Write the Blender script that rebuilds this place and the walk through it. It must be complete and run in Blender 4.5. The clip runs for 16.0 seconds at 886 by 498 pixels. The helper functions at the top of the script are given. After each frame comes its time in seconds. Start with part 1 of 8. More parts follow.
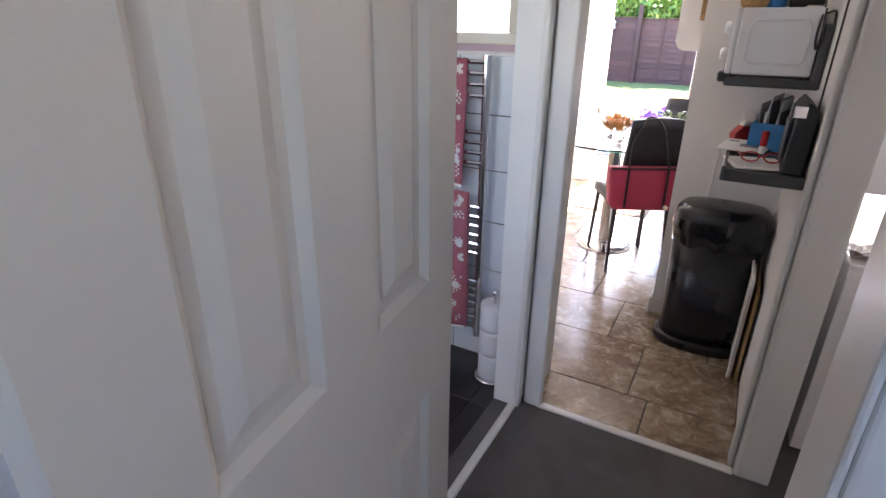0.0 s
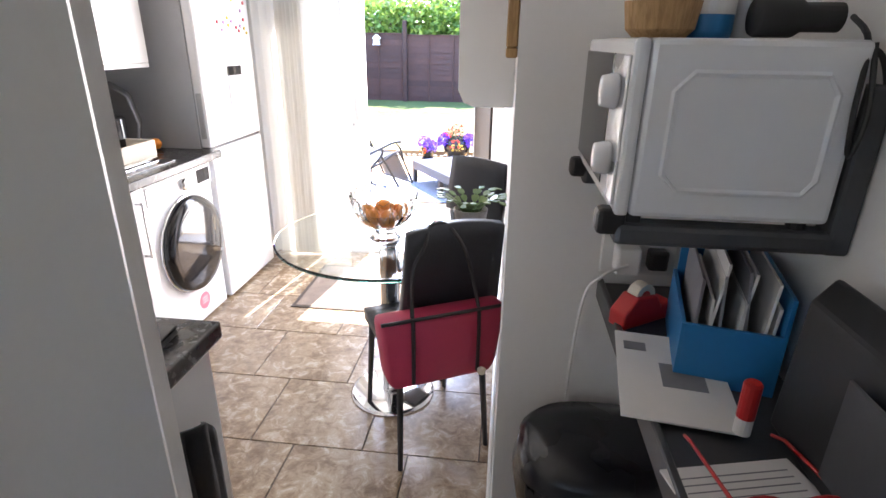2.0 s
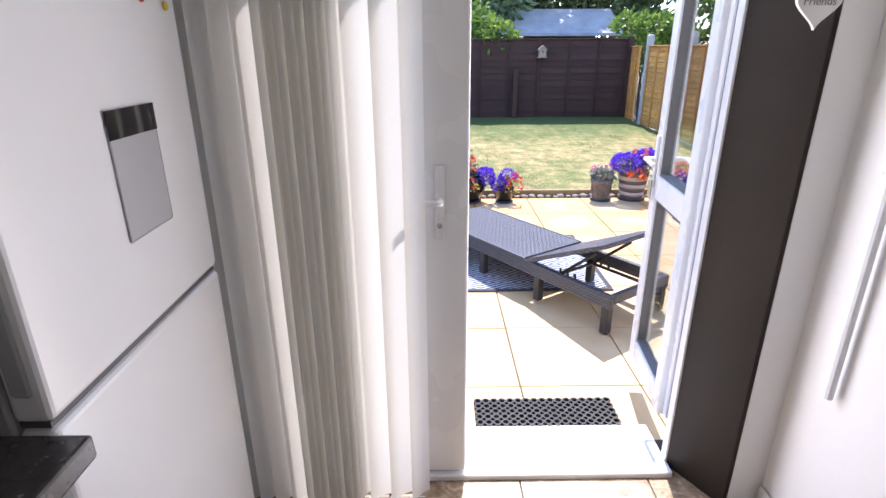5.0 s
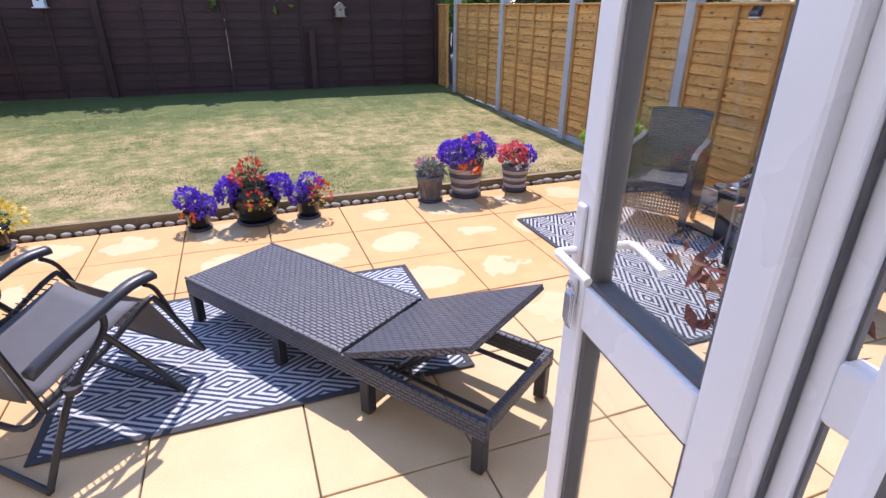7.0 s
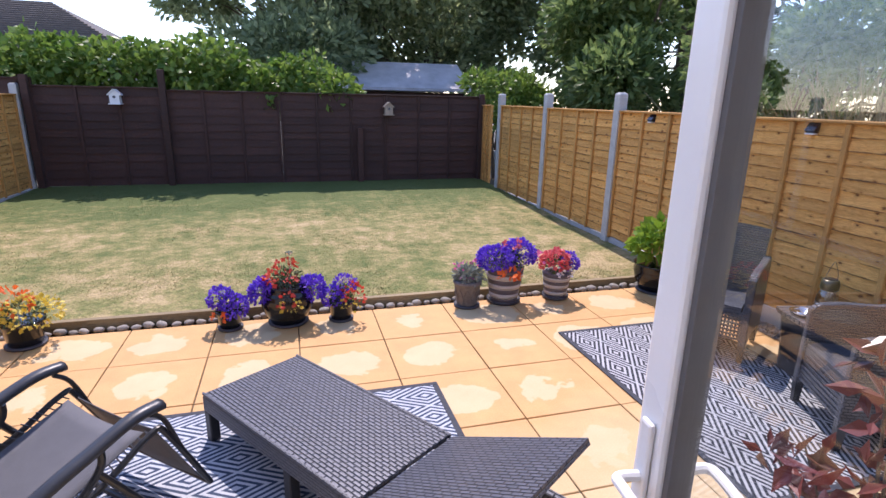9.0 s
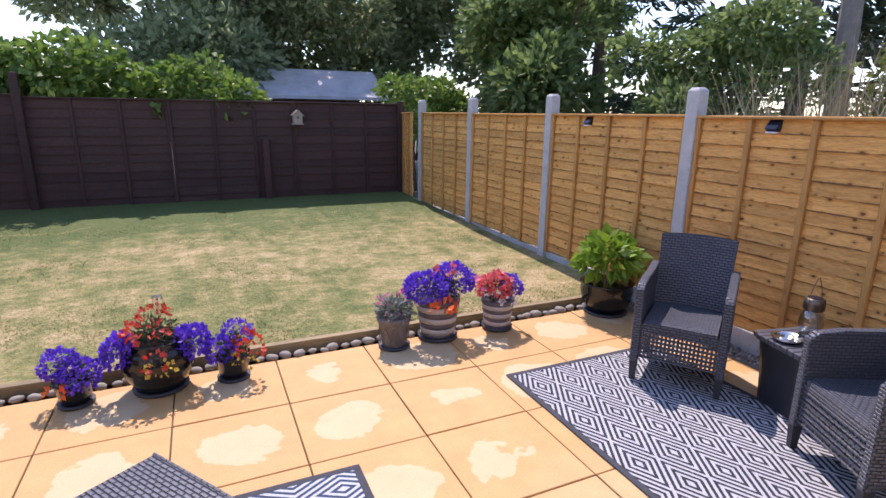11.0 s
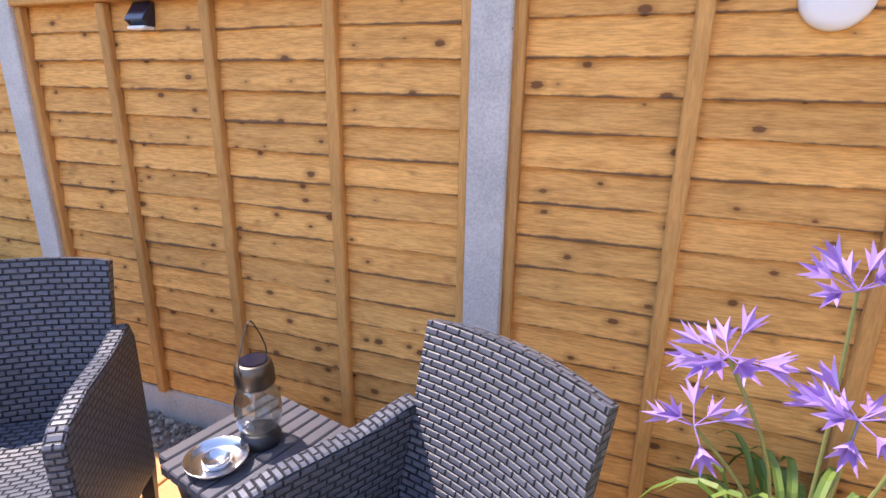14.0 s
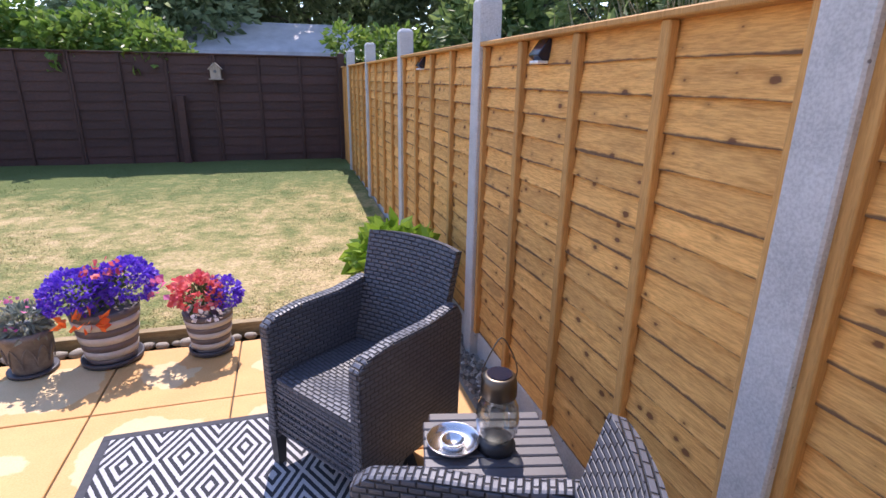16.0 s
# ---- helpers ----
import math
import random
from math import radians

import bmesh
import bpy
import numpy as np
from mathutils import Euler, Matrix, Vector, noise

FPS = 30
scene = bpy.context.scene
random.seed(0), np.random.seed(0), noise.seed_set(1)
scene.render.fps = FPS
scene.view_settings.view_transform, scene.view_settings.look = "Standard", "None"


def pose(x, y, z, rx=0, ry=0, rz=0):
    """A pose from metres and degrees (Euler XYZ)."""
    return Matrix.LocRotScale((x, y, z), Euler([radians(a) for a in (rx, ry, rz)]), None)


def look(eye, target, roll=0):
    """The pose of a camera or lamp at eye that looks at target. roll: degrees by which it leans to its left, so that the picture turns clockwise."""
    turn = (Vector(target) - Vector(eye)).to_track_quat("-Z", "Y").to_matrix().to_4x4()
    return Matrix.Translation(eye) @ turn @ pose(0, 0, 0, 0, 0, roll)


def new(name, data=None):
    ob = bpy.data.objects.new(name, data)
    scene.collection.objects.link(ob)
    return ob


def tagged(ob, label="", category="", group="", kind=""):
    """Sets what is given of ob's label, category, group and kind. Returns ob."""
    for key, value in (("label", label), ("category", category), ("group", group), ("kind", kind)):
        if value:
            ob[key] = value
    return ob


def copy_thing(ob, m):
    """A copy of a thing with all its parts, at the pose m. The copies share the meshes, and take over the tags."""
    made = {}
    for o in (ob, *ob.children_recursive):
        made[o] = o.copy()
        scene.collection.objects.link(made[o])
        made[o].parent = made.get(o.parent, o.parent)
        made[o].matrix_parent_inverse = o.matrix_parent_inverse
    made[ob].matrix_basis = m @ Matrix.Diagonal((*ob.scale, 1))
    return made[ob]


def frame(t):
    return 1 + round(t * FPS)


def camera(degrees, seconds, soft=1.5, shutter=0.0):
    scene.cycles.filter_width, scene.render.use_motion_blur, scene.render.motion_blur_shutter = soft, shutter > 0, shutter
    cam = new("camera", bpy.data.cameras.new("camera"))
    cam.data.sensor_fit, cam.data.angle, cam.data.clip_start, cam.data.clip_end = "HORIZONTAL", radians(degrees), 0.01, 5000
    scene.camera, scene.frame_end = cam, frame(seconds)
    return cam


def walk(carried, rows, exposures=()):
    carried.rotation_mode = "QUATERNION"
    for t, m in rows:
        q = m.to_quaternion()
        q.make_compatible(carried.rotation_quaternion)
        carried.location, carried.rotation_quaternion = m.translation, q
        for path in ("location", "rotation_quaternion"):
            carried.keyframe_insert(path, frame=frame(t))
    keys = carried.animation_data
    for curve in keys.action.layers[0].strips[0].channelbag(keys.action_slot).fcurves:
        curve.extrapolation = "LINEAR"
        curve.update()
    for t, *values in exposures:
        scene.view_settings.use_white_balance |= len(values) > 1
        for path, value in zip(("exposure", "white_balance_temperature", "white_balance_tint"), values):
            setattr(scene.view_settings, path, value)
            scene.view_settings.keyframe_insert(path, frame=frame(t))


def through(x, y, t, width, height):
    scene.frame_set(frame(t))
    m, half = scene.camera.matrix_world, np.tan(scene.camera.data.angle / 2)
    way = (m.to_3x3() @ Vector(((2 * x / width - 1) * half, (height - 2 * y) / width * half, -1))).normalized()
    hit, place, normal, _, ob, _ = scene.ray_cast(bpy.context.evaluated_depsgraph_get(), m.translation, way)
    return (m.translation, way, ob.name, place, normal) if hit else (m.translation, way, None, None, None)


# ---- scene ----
cam = camera(79.4, 16.0)
# seconds, x, y, z, yaw, pitch, roll
ROWS = [
    (0.0, 0.000, 0.000, 1.410, 29.22, -22.82, -0.74),
    (0.5, -0.081, 0.373, 1.434, 18.07, -22.78, -0.99),
    (1.0, -0.129, 0.773, 1.440, 12.90, -22.56, -1.30),
    (1.5, -0.188, 1.191, 1.442, 9.13, -22.00, -1.23),
    (2.0, -0.254, 1.623, 1.472, 6.82, -21.25, -0.73),
    (2.2, -0.277, 1.785, 1.496, 7.19, -20.95, -0.91),
    (2.5, -0.380, 2.044, 1.476, 6.84, -20.41, -0.20),
    (2.7, -0.429, 2.215, 1.470, 6.69, -20.29, 0.25),
    (3.1, -0.584, 2.555, 1.471, 6.46, -19.91, -0.50),
    (3.2, -0.631, 2.630, 1.469, 6.15, -19.80, -0.17),
    (5.3, -1.314, 3.996, 1.410, -4.56, -20.91, 0.24),
    (5.5, -1.277, 4.201, 1.403, -9.44, -21.82, -0.24),
    (6.0, -1.134, 4.623, 1.378, -15.95, -22.77, -0.27),
    (6.2, -1.113, 4.729, 1.372, -17.38, -23.19, -0.00),
    (6.5, -1.046, 4.933, 1.387, -18.17, -23.96, -0.26),
    (7.0, -0.965, 5.133, 1.430, -20.37, -24.43, -0.35),
    (7.5, -0.906, 5.243, 1.486, -20.65, -24.10, -1.17),
    (8.0, -0.882, 5.273, 1.520, -18.11, -20.50, -1.12),
    (8.5, -0.882, 5.286, 1.550, -16.29, -17.32, -1.14),
    (8.7, -0.881, 5.297, 1.557, -15.67, -16.19, -1.21),
    (10.8, -0.726, 6.019, 1.479, -20.10, -14.58, -1.09),
    (11.0, -0.634, 6.071, 1.461, -24.23, -14.24, -0.73),
    (11.5, -0.456, 6.248, 1.377, -41.48, -14.14, -0.99),
    (12.0, -0.210, 6.393, 1.303, -57.71, -15.03, -1.08),
    (12.5, 0.106, 6.523, 1.276, -66.94, -15.82, -1.32),
    (13.0, 0.499, 6.647, 1.258, -70.27, -16.02, -1.46),
    (13.5, 0.911, 6.779, 1.241, -70.93, -16.40, -1.09),
    (14.0, 1.361, 6.831, 1.216, -68.82, -17.28, -0.73),
    (14.5, 1.687, 6.821, 1.223, -62.33, -17.56, -0.48),
    (15.0, 1.808, 6.752, 1.235, -45.79, -17.06, -0.52),
    (15.5, 1.821, 6.649, 1.251, -28.87, -17.00, -0.60),
    (16.0, 1.815, 6.508, 1.306, -16.02, -17.63, -0.81),

]
walk(cam, [(t, pose(x, y, z, 90 + pitch, roll, yaw)) for t, x, y, z, yaw, pitch, roll in ROWS],
     [(0.0, 4.5, 7000, 24), (1.0, 4.3, 6600, 20), (2.0, 4.1, 6500, 17), (3.1, 3.1, 6400, 16), (5.3, 2.0, 6400, 20), (6.0, 1.6, 6550, 22), (7.0, 1.4, 6600, 24),
      (8.5, 1.27, 6650, 25), (11.0, 1.27, 6850, 27), (12.5, 1.5, 6900, 27), (13.5, 1.85, 6950, 26), (14.5, 2.05, 7250, 24), (15.2, 1.85, 7000, 24), (16.0, 1.6, 6800, 24)])

# ---- daylight ----
SUN_DIR = Vector((0.16, 1.0, 1.62)).normalized()
world = bpy.data.worlds.new("sky")
scene.world = world
world.use_nodes = True
wn = world.node_tree.nodes
sky = wn.new("ShaderNodeTexSky")
sky.sky_type = "NISHITA"
sky.sun_disc = False
sky.sun_elevation = math.asin(SUN_DIR.z)
sky.sun_rotation = math.atan2(SUN_DIR.x, SUN_DIR.y)
sky.air_density, sky.dust_density, sky.ozone_density = 1.0, 0.15, 3.5
wn["Background"].inputs["Strength"].default_value = 0.15
world.node_tree.links.new(sky.outputs[0], wn["Background"].inputs["Color"])
sun = new("sun", bpy.data.lights.new("sun", "SUN"))
sun.data.energy, sun.data.angle, sun.data.color = 2.25, radians(0.55), (1.0, 0.96, 0.91)
sun.matrix_world = look(SUN_DIR * 30, (0, 0, 0))

bath_light = new("bathroom_window_light", bpy.data.lights.new("bathroom_window_light", "AREA"))
bath_light.data.shape, bath_light.data.size, bath_light.data.size_y = "RECTANGLE", 1.2, 0.9
bath_light.data.energy, bath_light.data.color = 0.42, (0.95, 0.98, 1.0)
bath_light.matrix_world = look((-1.6, -0.22, 1.47), (-1.6, 2.0, 1.1))

bed_light = new("bedroom_window_light", bpy.data.lights.new("bedroom_window_light", "AREA"))
bed_light.data.shape, bed_light.data.size, bed_light.data.size_y = "RECTANGLE", 1.7, 1.0
bed_light.data.energy, bed_light.data.color = 2.9, (0.98, 0.98, 1.0)
bed_light.matrix_world = look((1.65, 4.62, 1.5), (1.65, 2.0, 1.2))
# added fill lamp in an unseen opening, to brighten the hall
hall_fill = new("front_window_light", bpy.data.lights.new("front_window_light", "AREA"))
hall_fill.data.shape, hall_fill.data.size, hall_fill.data.size_y = "RECTANGLE", 0.55, 0.7
hall_fill.data.energy, hall_fill.data.color = 0.06, (1.0, 0.95, 0.88)
hall_fill.matrix_world = look((0.9, -1.66, 1.7), (0.3, 2.0, 0.9))

door_light = new("garden_door_light", bpy.data.lights.new("garden_door_light", "AREA"))
door_light.data.shape, door_light.data.size, door_light.data.size_y = "RECTANGLE", 0.58, 1.85
door_light.data.energy, door_light.data.color = 3.0, (1.0, 0.98, 0.95)
door_light.matrix_world = look((-0.88, 5.28, 1.03), (-0.88, 3.0, 1.03))

P = -0.133      # patio level below the kitchen floor
LAWN = -0.075


# ---- materials ----
class Nodes:
    """Short hand for building a node material."""

    def __init__(self, name, color=(0.8, 0.8, 0.8), rough=0.5, metal=0.0):
        self.mat = bpy.data.materials.new(name)
        self.mat.use_nodes = True
        self.tree = self.mat.node_tree
        self.bsdf = self.tree.nodes["Principled BSDF"]
        self.set("Base Color", (*color, 1))
        self.set("Roughness", rough)
        self.set("Metallic", metal)
        self.coord = self.tree.nodes.new("ShaderNodeTexCoord")

    def set(self, key, value):
        self.bsdf.inputs[key].default_value = value

    def put(self, socket, key, node=None):
        self.tree.links.new(socket, (node or self.bsdf).inputs[key])

    def node(self, kind, **inputs):
        n = self.tree.nodes.new("ShaderNode" + kind)
        for key, value in inputs.items():
            key = key.replace("_", " ") if key.replace("_", " ") in n.inputs else key
            if isinstance(value, bpy.types.NodeSocket):
                self.tree.links.new(value, n.inputs[key])
            else:
                n.inputs[key].default_value = value
        return n

    def math(self, op, a, b=0.0, c=0.0):
        n = self.tree.nodes.new("ShaderNodeMath")
        n.operation = op
        for i, value in enumerate((a, b, c)):
            if isinstance(value, bpy.types.NodeSocket):
                self.tree.links.new(value, n.inputs[i])
            else:
                n.inputs[i].default_value = value
        return n.outputs[0]

    def place(self, scale=(1, 1, 1), kind="Object", random_shift=0.0, rot=(0, 0, 0)):
        v = self.coord.outputs[kind]
        if random_shift:
            info = self.tree.nodes.new("ShaderNodeObjectInfo")
            sh = self.node("VectorMath")
            sh.operation = "ADD"
            comb = self.node("CombineXYZ", X=self.math("MULTIPLY", info.outputs["Random"], random_shift),
                             Y=self.math("MULTIPLY", info.outputs["Random"], random_shift * 1.7),
                             Z=self.math("MULTIPLY", info.outputs["Random"], random_shift * 0.6))
            self.tree.links.new(v, sh.inputs[0])
            self.tree.links.new(comb.outputs[0], sh.inputs[1])
            v = sh.outputs[0]
        m = self.node("Mapping", Vector=v)
        m.inputs["Scale"].default_value = scale
        m.inputs["Rotation"].default_value = rot
        return m.outputs[0]

    def noise(self, vec, scale, detail=4.0, rough=0.55, distort=0.0):
        n = self.node("TexNoise", Vector=vec, Scale=scale, Detail=detail, Roughness=rough, Distortion=distort)
        return n.outputs["Fac"]

    def ramp(self, fac, stops):
        n = self.node("ValToRGB", Fac=fac)
        els = n.color_ramp.elements
        while len(els) < len(stops):
            els.new(0.5)
        for e, (pos, col) in zip(els, stops):
            e.position = pos
            e.color = (*col, 1) if len(col) == 3 else col
        return n.outputs["Color"]

    def mix(self, fac, a, b, mode="MIX"):
        n = self.tree.nodes.new("ShaderNodeMix")
        n.data_type, n.blend_type = "RGBA", mode
        for i, value in ((0, fac), (6, a), (7, b)):
            if isinstance(value, bpy.types.NodeSocket):
                self.tree.links.new(value, n.inputs[i])
            else:
                n.inputs[i].default_value = value if i == 0 else (*value, 1)
        return n.outputs[2]

    def bump(self, height, strength=0.3, dist=0.01):
        n = self.node("Bump", Height=height, Strength=strength, Distance=dist)
        self.put(n.outputs[0], "Normal")


def plain(name, color, rough=0.5, metal=0.0, vary=0.12, scale=6.0, bump=0.05, shift=3.0, fine=90.0):
    """A surface of one colour with soft stains and a fine grain."""
    m = Nodes(name, color, rough, metal)
    v = m.place(random_shift=shift)
    big = m.noise(v, scale, 3)
    small = m.noise(v, fine, 3)
    dark = tuple(c * (1 - vary) for c in color)
    lite = tuple(min(1, c * (1 + vary * 0.6)) for c in color)
    m.put(m.mix(0.25, m.ramp(big, [(0.3, dark), (0.7, lite)]), m.ramp(small, [(0.3, dark), (0.7, lite)])), "Base Color")
    m.put(m.math("MULTIPLY_ADD", big, 0.2, rough - 0.1), "Roughness")
    if bump:
        m.bump(small, bump, 0.004)
    return m.mat


def wood(name, light, dark, knots=True, along="X", rough=0.75, scale=1.0, shift=20.0, vary=0.25):
    m = Nodes(name, light, rough)
    st = {"X": (1.2, 14, 14), "Y": (14, 1.2, 14), "Z": (14, 14, 1.2)}[along]
    v = m.place(tuple(s * scale for s in st), random_shift=shift)
    grain = m.noise(v, 3.0, 5, 0.6, 0.6)
    fine = m.noise(v, 17.0, 4, 0.65)
    broad = m.noise(m.place(random_shift=shift), 2.2, 2)
    col = m.ramp(grain, [(0.32, dark), (0.62, light)])
    col = m.mix(0.5, col, m.ramp(fine, [(0.40, dark), (0.58, light)]))
    info = m.tree.nodes.new("ShaderNodeObjectInfo")
    tint = m.math("MULTIPLY_ADD", info.outputs["Random"], vary, 1 - vary * 0.6)
    tint = m.math("MULTIPLY", tint, m.math("MULTIPLY_ADD", broad, 0.5, 0.75))
    col = m.mix(1.0, col, m.node("CombineColor", Red=tint, Green=tint, Blue=tint).outputs[0], "MULTIPLY")
    if knots:
        ks = m.node("SeparateXYZ", Vector=m.place(random_shift=shift))
        kv = m.node("CombineXYZ", X=m.math("MULTIPLY", ks.outputs["XYZ".index(along)], 4.2), Y=m.math("MULTIPLY", ks.outputs[2], 7.0)).outputs[0]
        vor = m.node("TexVoronoi", Vector=kv, Scale=1.5, Randomness=1.0)
        vor.voronoi_dimensions = "2D"
        rnd = m.node("SeparateColor", Color=vor.outputs["Color"]).outputs[0]
        k = m.math("ADD", vor.outputs["Distance"], m.math("MULTIPLY_ADD", fine, 0.10, -0.05))
        k = m.math("ADD", k, m.math("MULTIPLY", rnd, 0.11))
        spot = m.ramp(k, [(0.085, (0.95, 0.95, 0.95)), (0.115, (0, 0, 0))])
        halo = m.ramp(k, [(0.11, (0.6, 0.6, 0.6)), (0.24, (0, 0, 0))])
        col = m.mix(halo, col, tuple(c * 0.75 for c in dark))
        col = m.mix(spot, col, (dark[0] * 0.30, dark[1] * 0.24, dark[2] * 0.25))
        stain = m.ramp(m.noise(m.place((1.6, 1.6, 6.0), random_shift=shift), 1.6, 4, 0.6, 1.0), [(0.60, (0, 0, 0)), (0.74, (0.45, 0.45, 0.45))])
        col = m.mix(stain, col, tuple(c * 0.55 for c in dark))
    if knots:
        # dark lower board edge: bark, plus the shade under each lap painted in
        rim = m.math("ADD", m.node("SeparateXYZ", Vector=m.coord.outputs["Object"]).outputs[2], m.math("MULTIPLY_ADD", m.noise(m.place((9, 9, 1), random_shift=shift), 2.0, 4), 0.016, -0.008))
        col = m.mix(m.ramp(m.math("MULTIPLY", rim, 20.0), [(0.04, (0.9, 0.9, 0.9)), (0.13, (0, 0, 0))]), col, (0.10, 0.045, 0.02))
    m.put(col, "Base Color")
    m.bump(m.math("ADD", grain, fine), 0.35, 0.006)
    return m.mat


def glass(name, tint=(0.97, 0.99, 0.98), rough=0.0, ior=1.45):
    m = Nodes(name, tint, rough)
    m.set("Transmission Weight", 1.0)
    m.set("IOR", ior)
    return m.mat


def thin_glass(name, tint=(0.96, 0.98, 0.98), gloss=1.0):
    """A window pane: clear, with a mirror gloss that grows at a slant."""
    mat = bpy.data.materials.new(name)
    mat.use_nodes = True
    t = mat.node_tree
    t.nodes.remove(t.nodes["Principled BSDF"])
    clear = t.nodes.new("ShaderNodeBsdfTransparent")
    clear.inputs[0].default_value = (*tint, 1)
    shine = t.nodes.new("ShaderNodeBsdfGlossy")
    shine.inputs["Roughness"].default_value = 0.0
    fr = t.nodes.new("ShaderNodeLayerWeight")
    fr.inputs[0].default_value = 0.5
    power = t.nodes.new("ShaderNodeMath")
    power.operation = "POWER"
    power.inputs[1].default_value = 4.5
    mul = t.nodes.new("ShaderNodeMath")
    mul.operation = "MULTIPLY_ADD"
    mul.inputs[1].default_value, mul.inputs[2].default_value = 0.85 * gloss, 0.045 * gloss
    t.links.new(fr.outputs["Facing"], power.inputs[0])
    mx = t.nodes.new("ShaderNodeMixShader")
    t.links.new(power.outputs[0], mul.inputs[0])
    t.links.new(mul.outputs[0], mx.inputs[0])
    t.links.new(clear.outputs[0], mx.inputs[1])
    t.links.new(shine.outputs[0], mx.inputs[2])
    t.links.new(mx.outputs[0], t.nodes["Material Output"].inputs[0])
    return mat


def slab_material():
    """Buff paving: wet-looking orange margins and pale dry ovals in the middle of each slab."""
    m = Nodes("buff_paving", (0.6, 0.45, 0.25), 0.8)
    obj = m.place()
    shifted = m.place(random_shift=9.0)
    sep = m.node("SeparateXYZ", Vector=obj)
    wob = m.noise(shifted, 3.0, 3)
    wob2 = m.noise(shifted, 9.0, 4)
    r2 = m.math("ADD", m.math("POWER", m.math("ABSOLUTE", m.math("MULTIPLY", sep.outputs[0], 4.0)), 2.0),
                m.math("POWER", m.math("ABSOLUTE", m.math("MULTIPLY", sep.outputs[1], 4.4)), 2.0))
    r2 = m.math("ADD", r2, m.math("MULTIPLY_ADD", wob, 2.4, -1.25))
    r2 = m.math("ADD", r2, m.math("MULTIPLY_ADD", m.tree.nodes.new("ShaderNodeObjectInfo").outputs["Random"], 0.8, -0.42))
    r2 = m.math("ADD", r2, m.math("MULTIPLY_ADD", wob2, 0.9, -0.45))
    dry = m.ramp(r2, [(0.52, (1, 1, 1)), (0.60, (0, 0, 0))])
    world_y = m.node("SeparateXYZ", Vector=m.node("NewGeometry").outputs["Position"]).outputs[1]
    band = m.math("MULTIPLY_ADD", m.noise(m.node("NewGeometry").outputs["Position"], 0.9, 2), 1.0, -0.5)
    near = m.ramp(m.math("ADD", m.math("MULTIPLY_ADD", world_y, 0.6, -3.95), band), [(0.25, (1, 1, 1)), (0.75, (0, 0, 0))])
    dry = m.mix(near, dry, (1, 1, 1))
    big = m.noise(shifted, 5.0, 4)
    grain = m.noise(obj, 130.0, 3)
    wet = m.ramp(big, [(0.3, (0.52, 0.255, 0.075)), (0.7, (0.59, 0.325, 0.115))])
    pale = m.ramp(big, [(0.3, (0.53, 0.375, 0.20)), (0.7, (0.60, 0.44, 0.25))])
    col = m.mix(dry, wet, pale)
    col = m.mix(0.15, col, m.ramp(grain, [(0.3, (0.4, 0.28, 0.13)), (0.7, (0.8, 0.65, 0.42))]))
    m.put(col, "Base Color")
    m.put(m.math("MULTIPLY_ADD", big, 0.25, 0.6), "Roughness")
    m.bump(m.math("ADD", m.math("MULTIPLY", grain, 0.4), wob2), 0.12, 0.004)
    return m.mat


def lawn_material(name="dry_lawn"):
    m = Nodes(name, (0.2, 0.2, 0.07), 0.9)
    pos = m.node("NewGeometry").outputs["Position"]
    big = m.noise(pos, 0.55, 4, 0.6)
    mid = m.noise(pos, 4.2, 6, 0.7)
    fine = m.noise(pos, 55.0, 3)
    sep = m.node("SeparateXYZ", Vector=pos)
    edge = m.ramp(m.math("MULTIPLY_ADD", sep.outputs[0], 0.34, -0.16), [(0.2, (0, 0, 0)), (0.75, (0.3, 0.3, 0.3))])
    far = m.ramp(m.math("MULTIPLY_ADD", sep.outputs[1], 0.16, -1.75), [(0.2, (0, 0, 0)), (0.75, (0.34, 0.34, 0.34))])
    mixv = m.math("SUBTRACT", m.math("ADD", m.math("MULTIPLY", big, 0.38), m.math("MULTIPLY", mid, 0.72)), far)
    mixv = m.math("ADD", mixv, m.math("MULTIPLY", edge, 0.2))
    mixv = m.math("ADD", mixv, m.math("MULTIPLY_ADD", m.noise(pos, 17.0, 4, 0.7), 0.34, -0.17))
    col = m.ramp(mixv, [(0.40, (0.085, 0.118, 0.025)), (0.52, (0.19, 0.185, 0.058)), (0.60, (0.30, 0.245, 0.10)), (0.70, (0.44, 0.33, 0.17))])
    tint = m.math("MULTIPLY_ADD", fine, 1.5, 0.25)
    col = m.mix(1.0, col, m.node("CombineColor", Red=tint, Green=tint, Blue=tint).outputs[0], "MULTIPLY")
    m.put(col, "Base Color")
    m.bump(fine, 0.8, 0.02)
    return m.mat


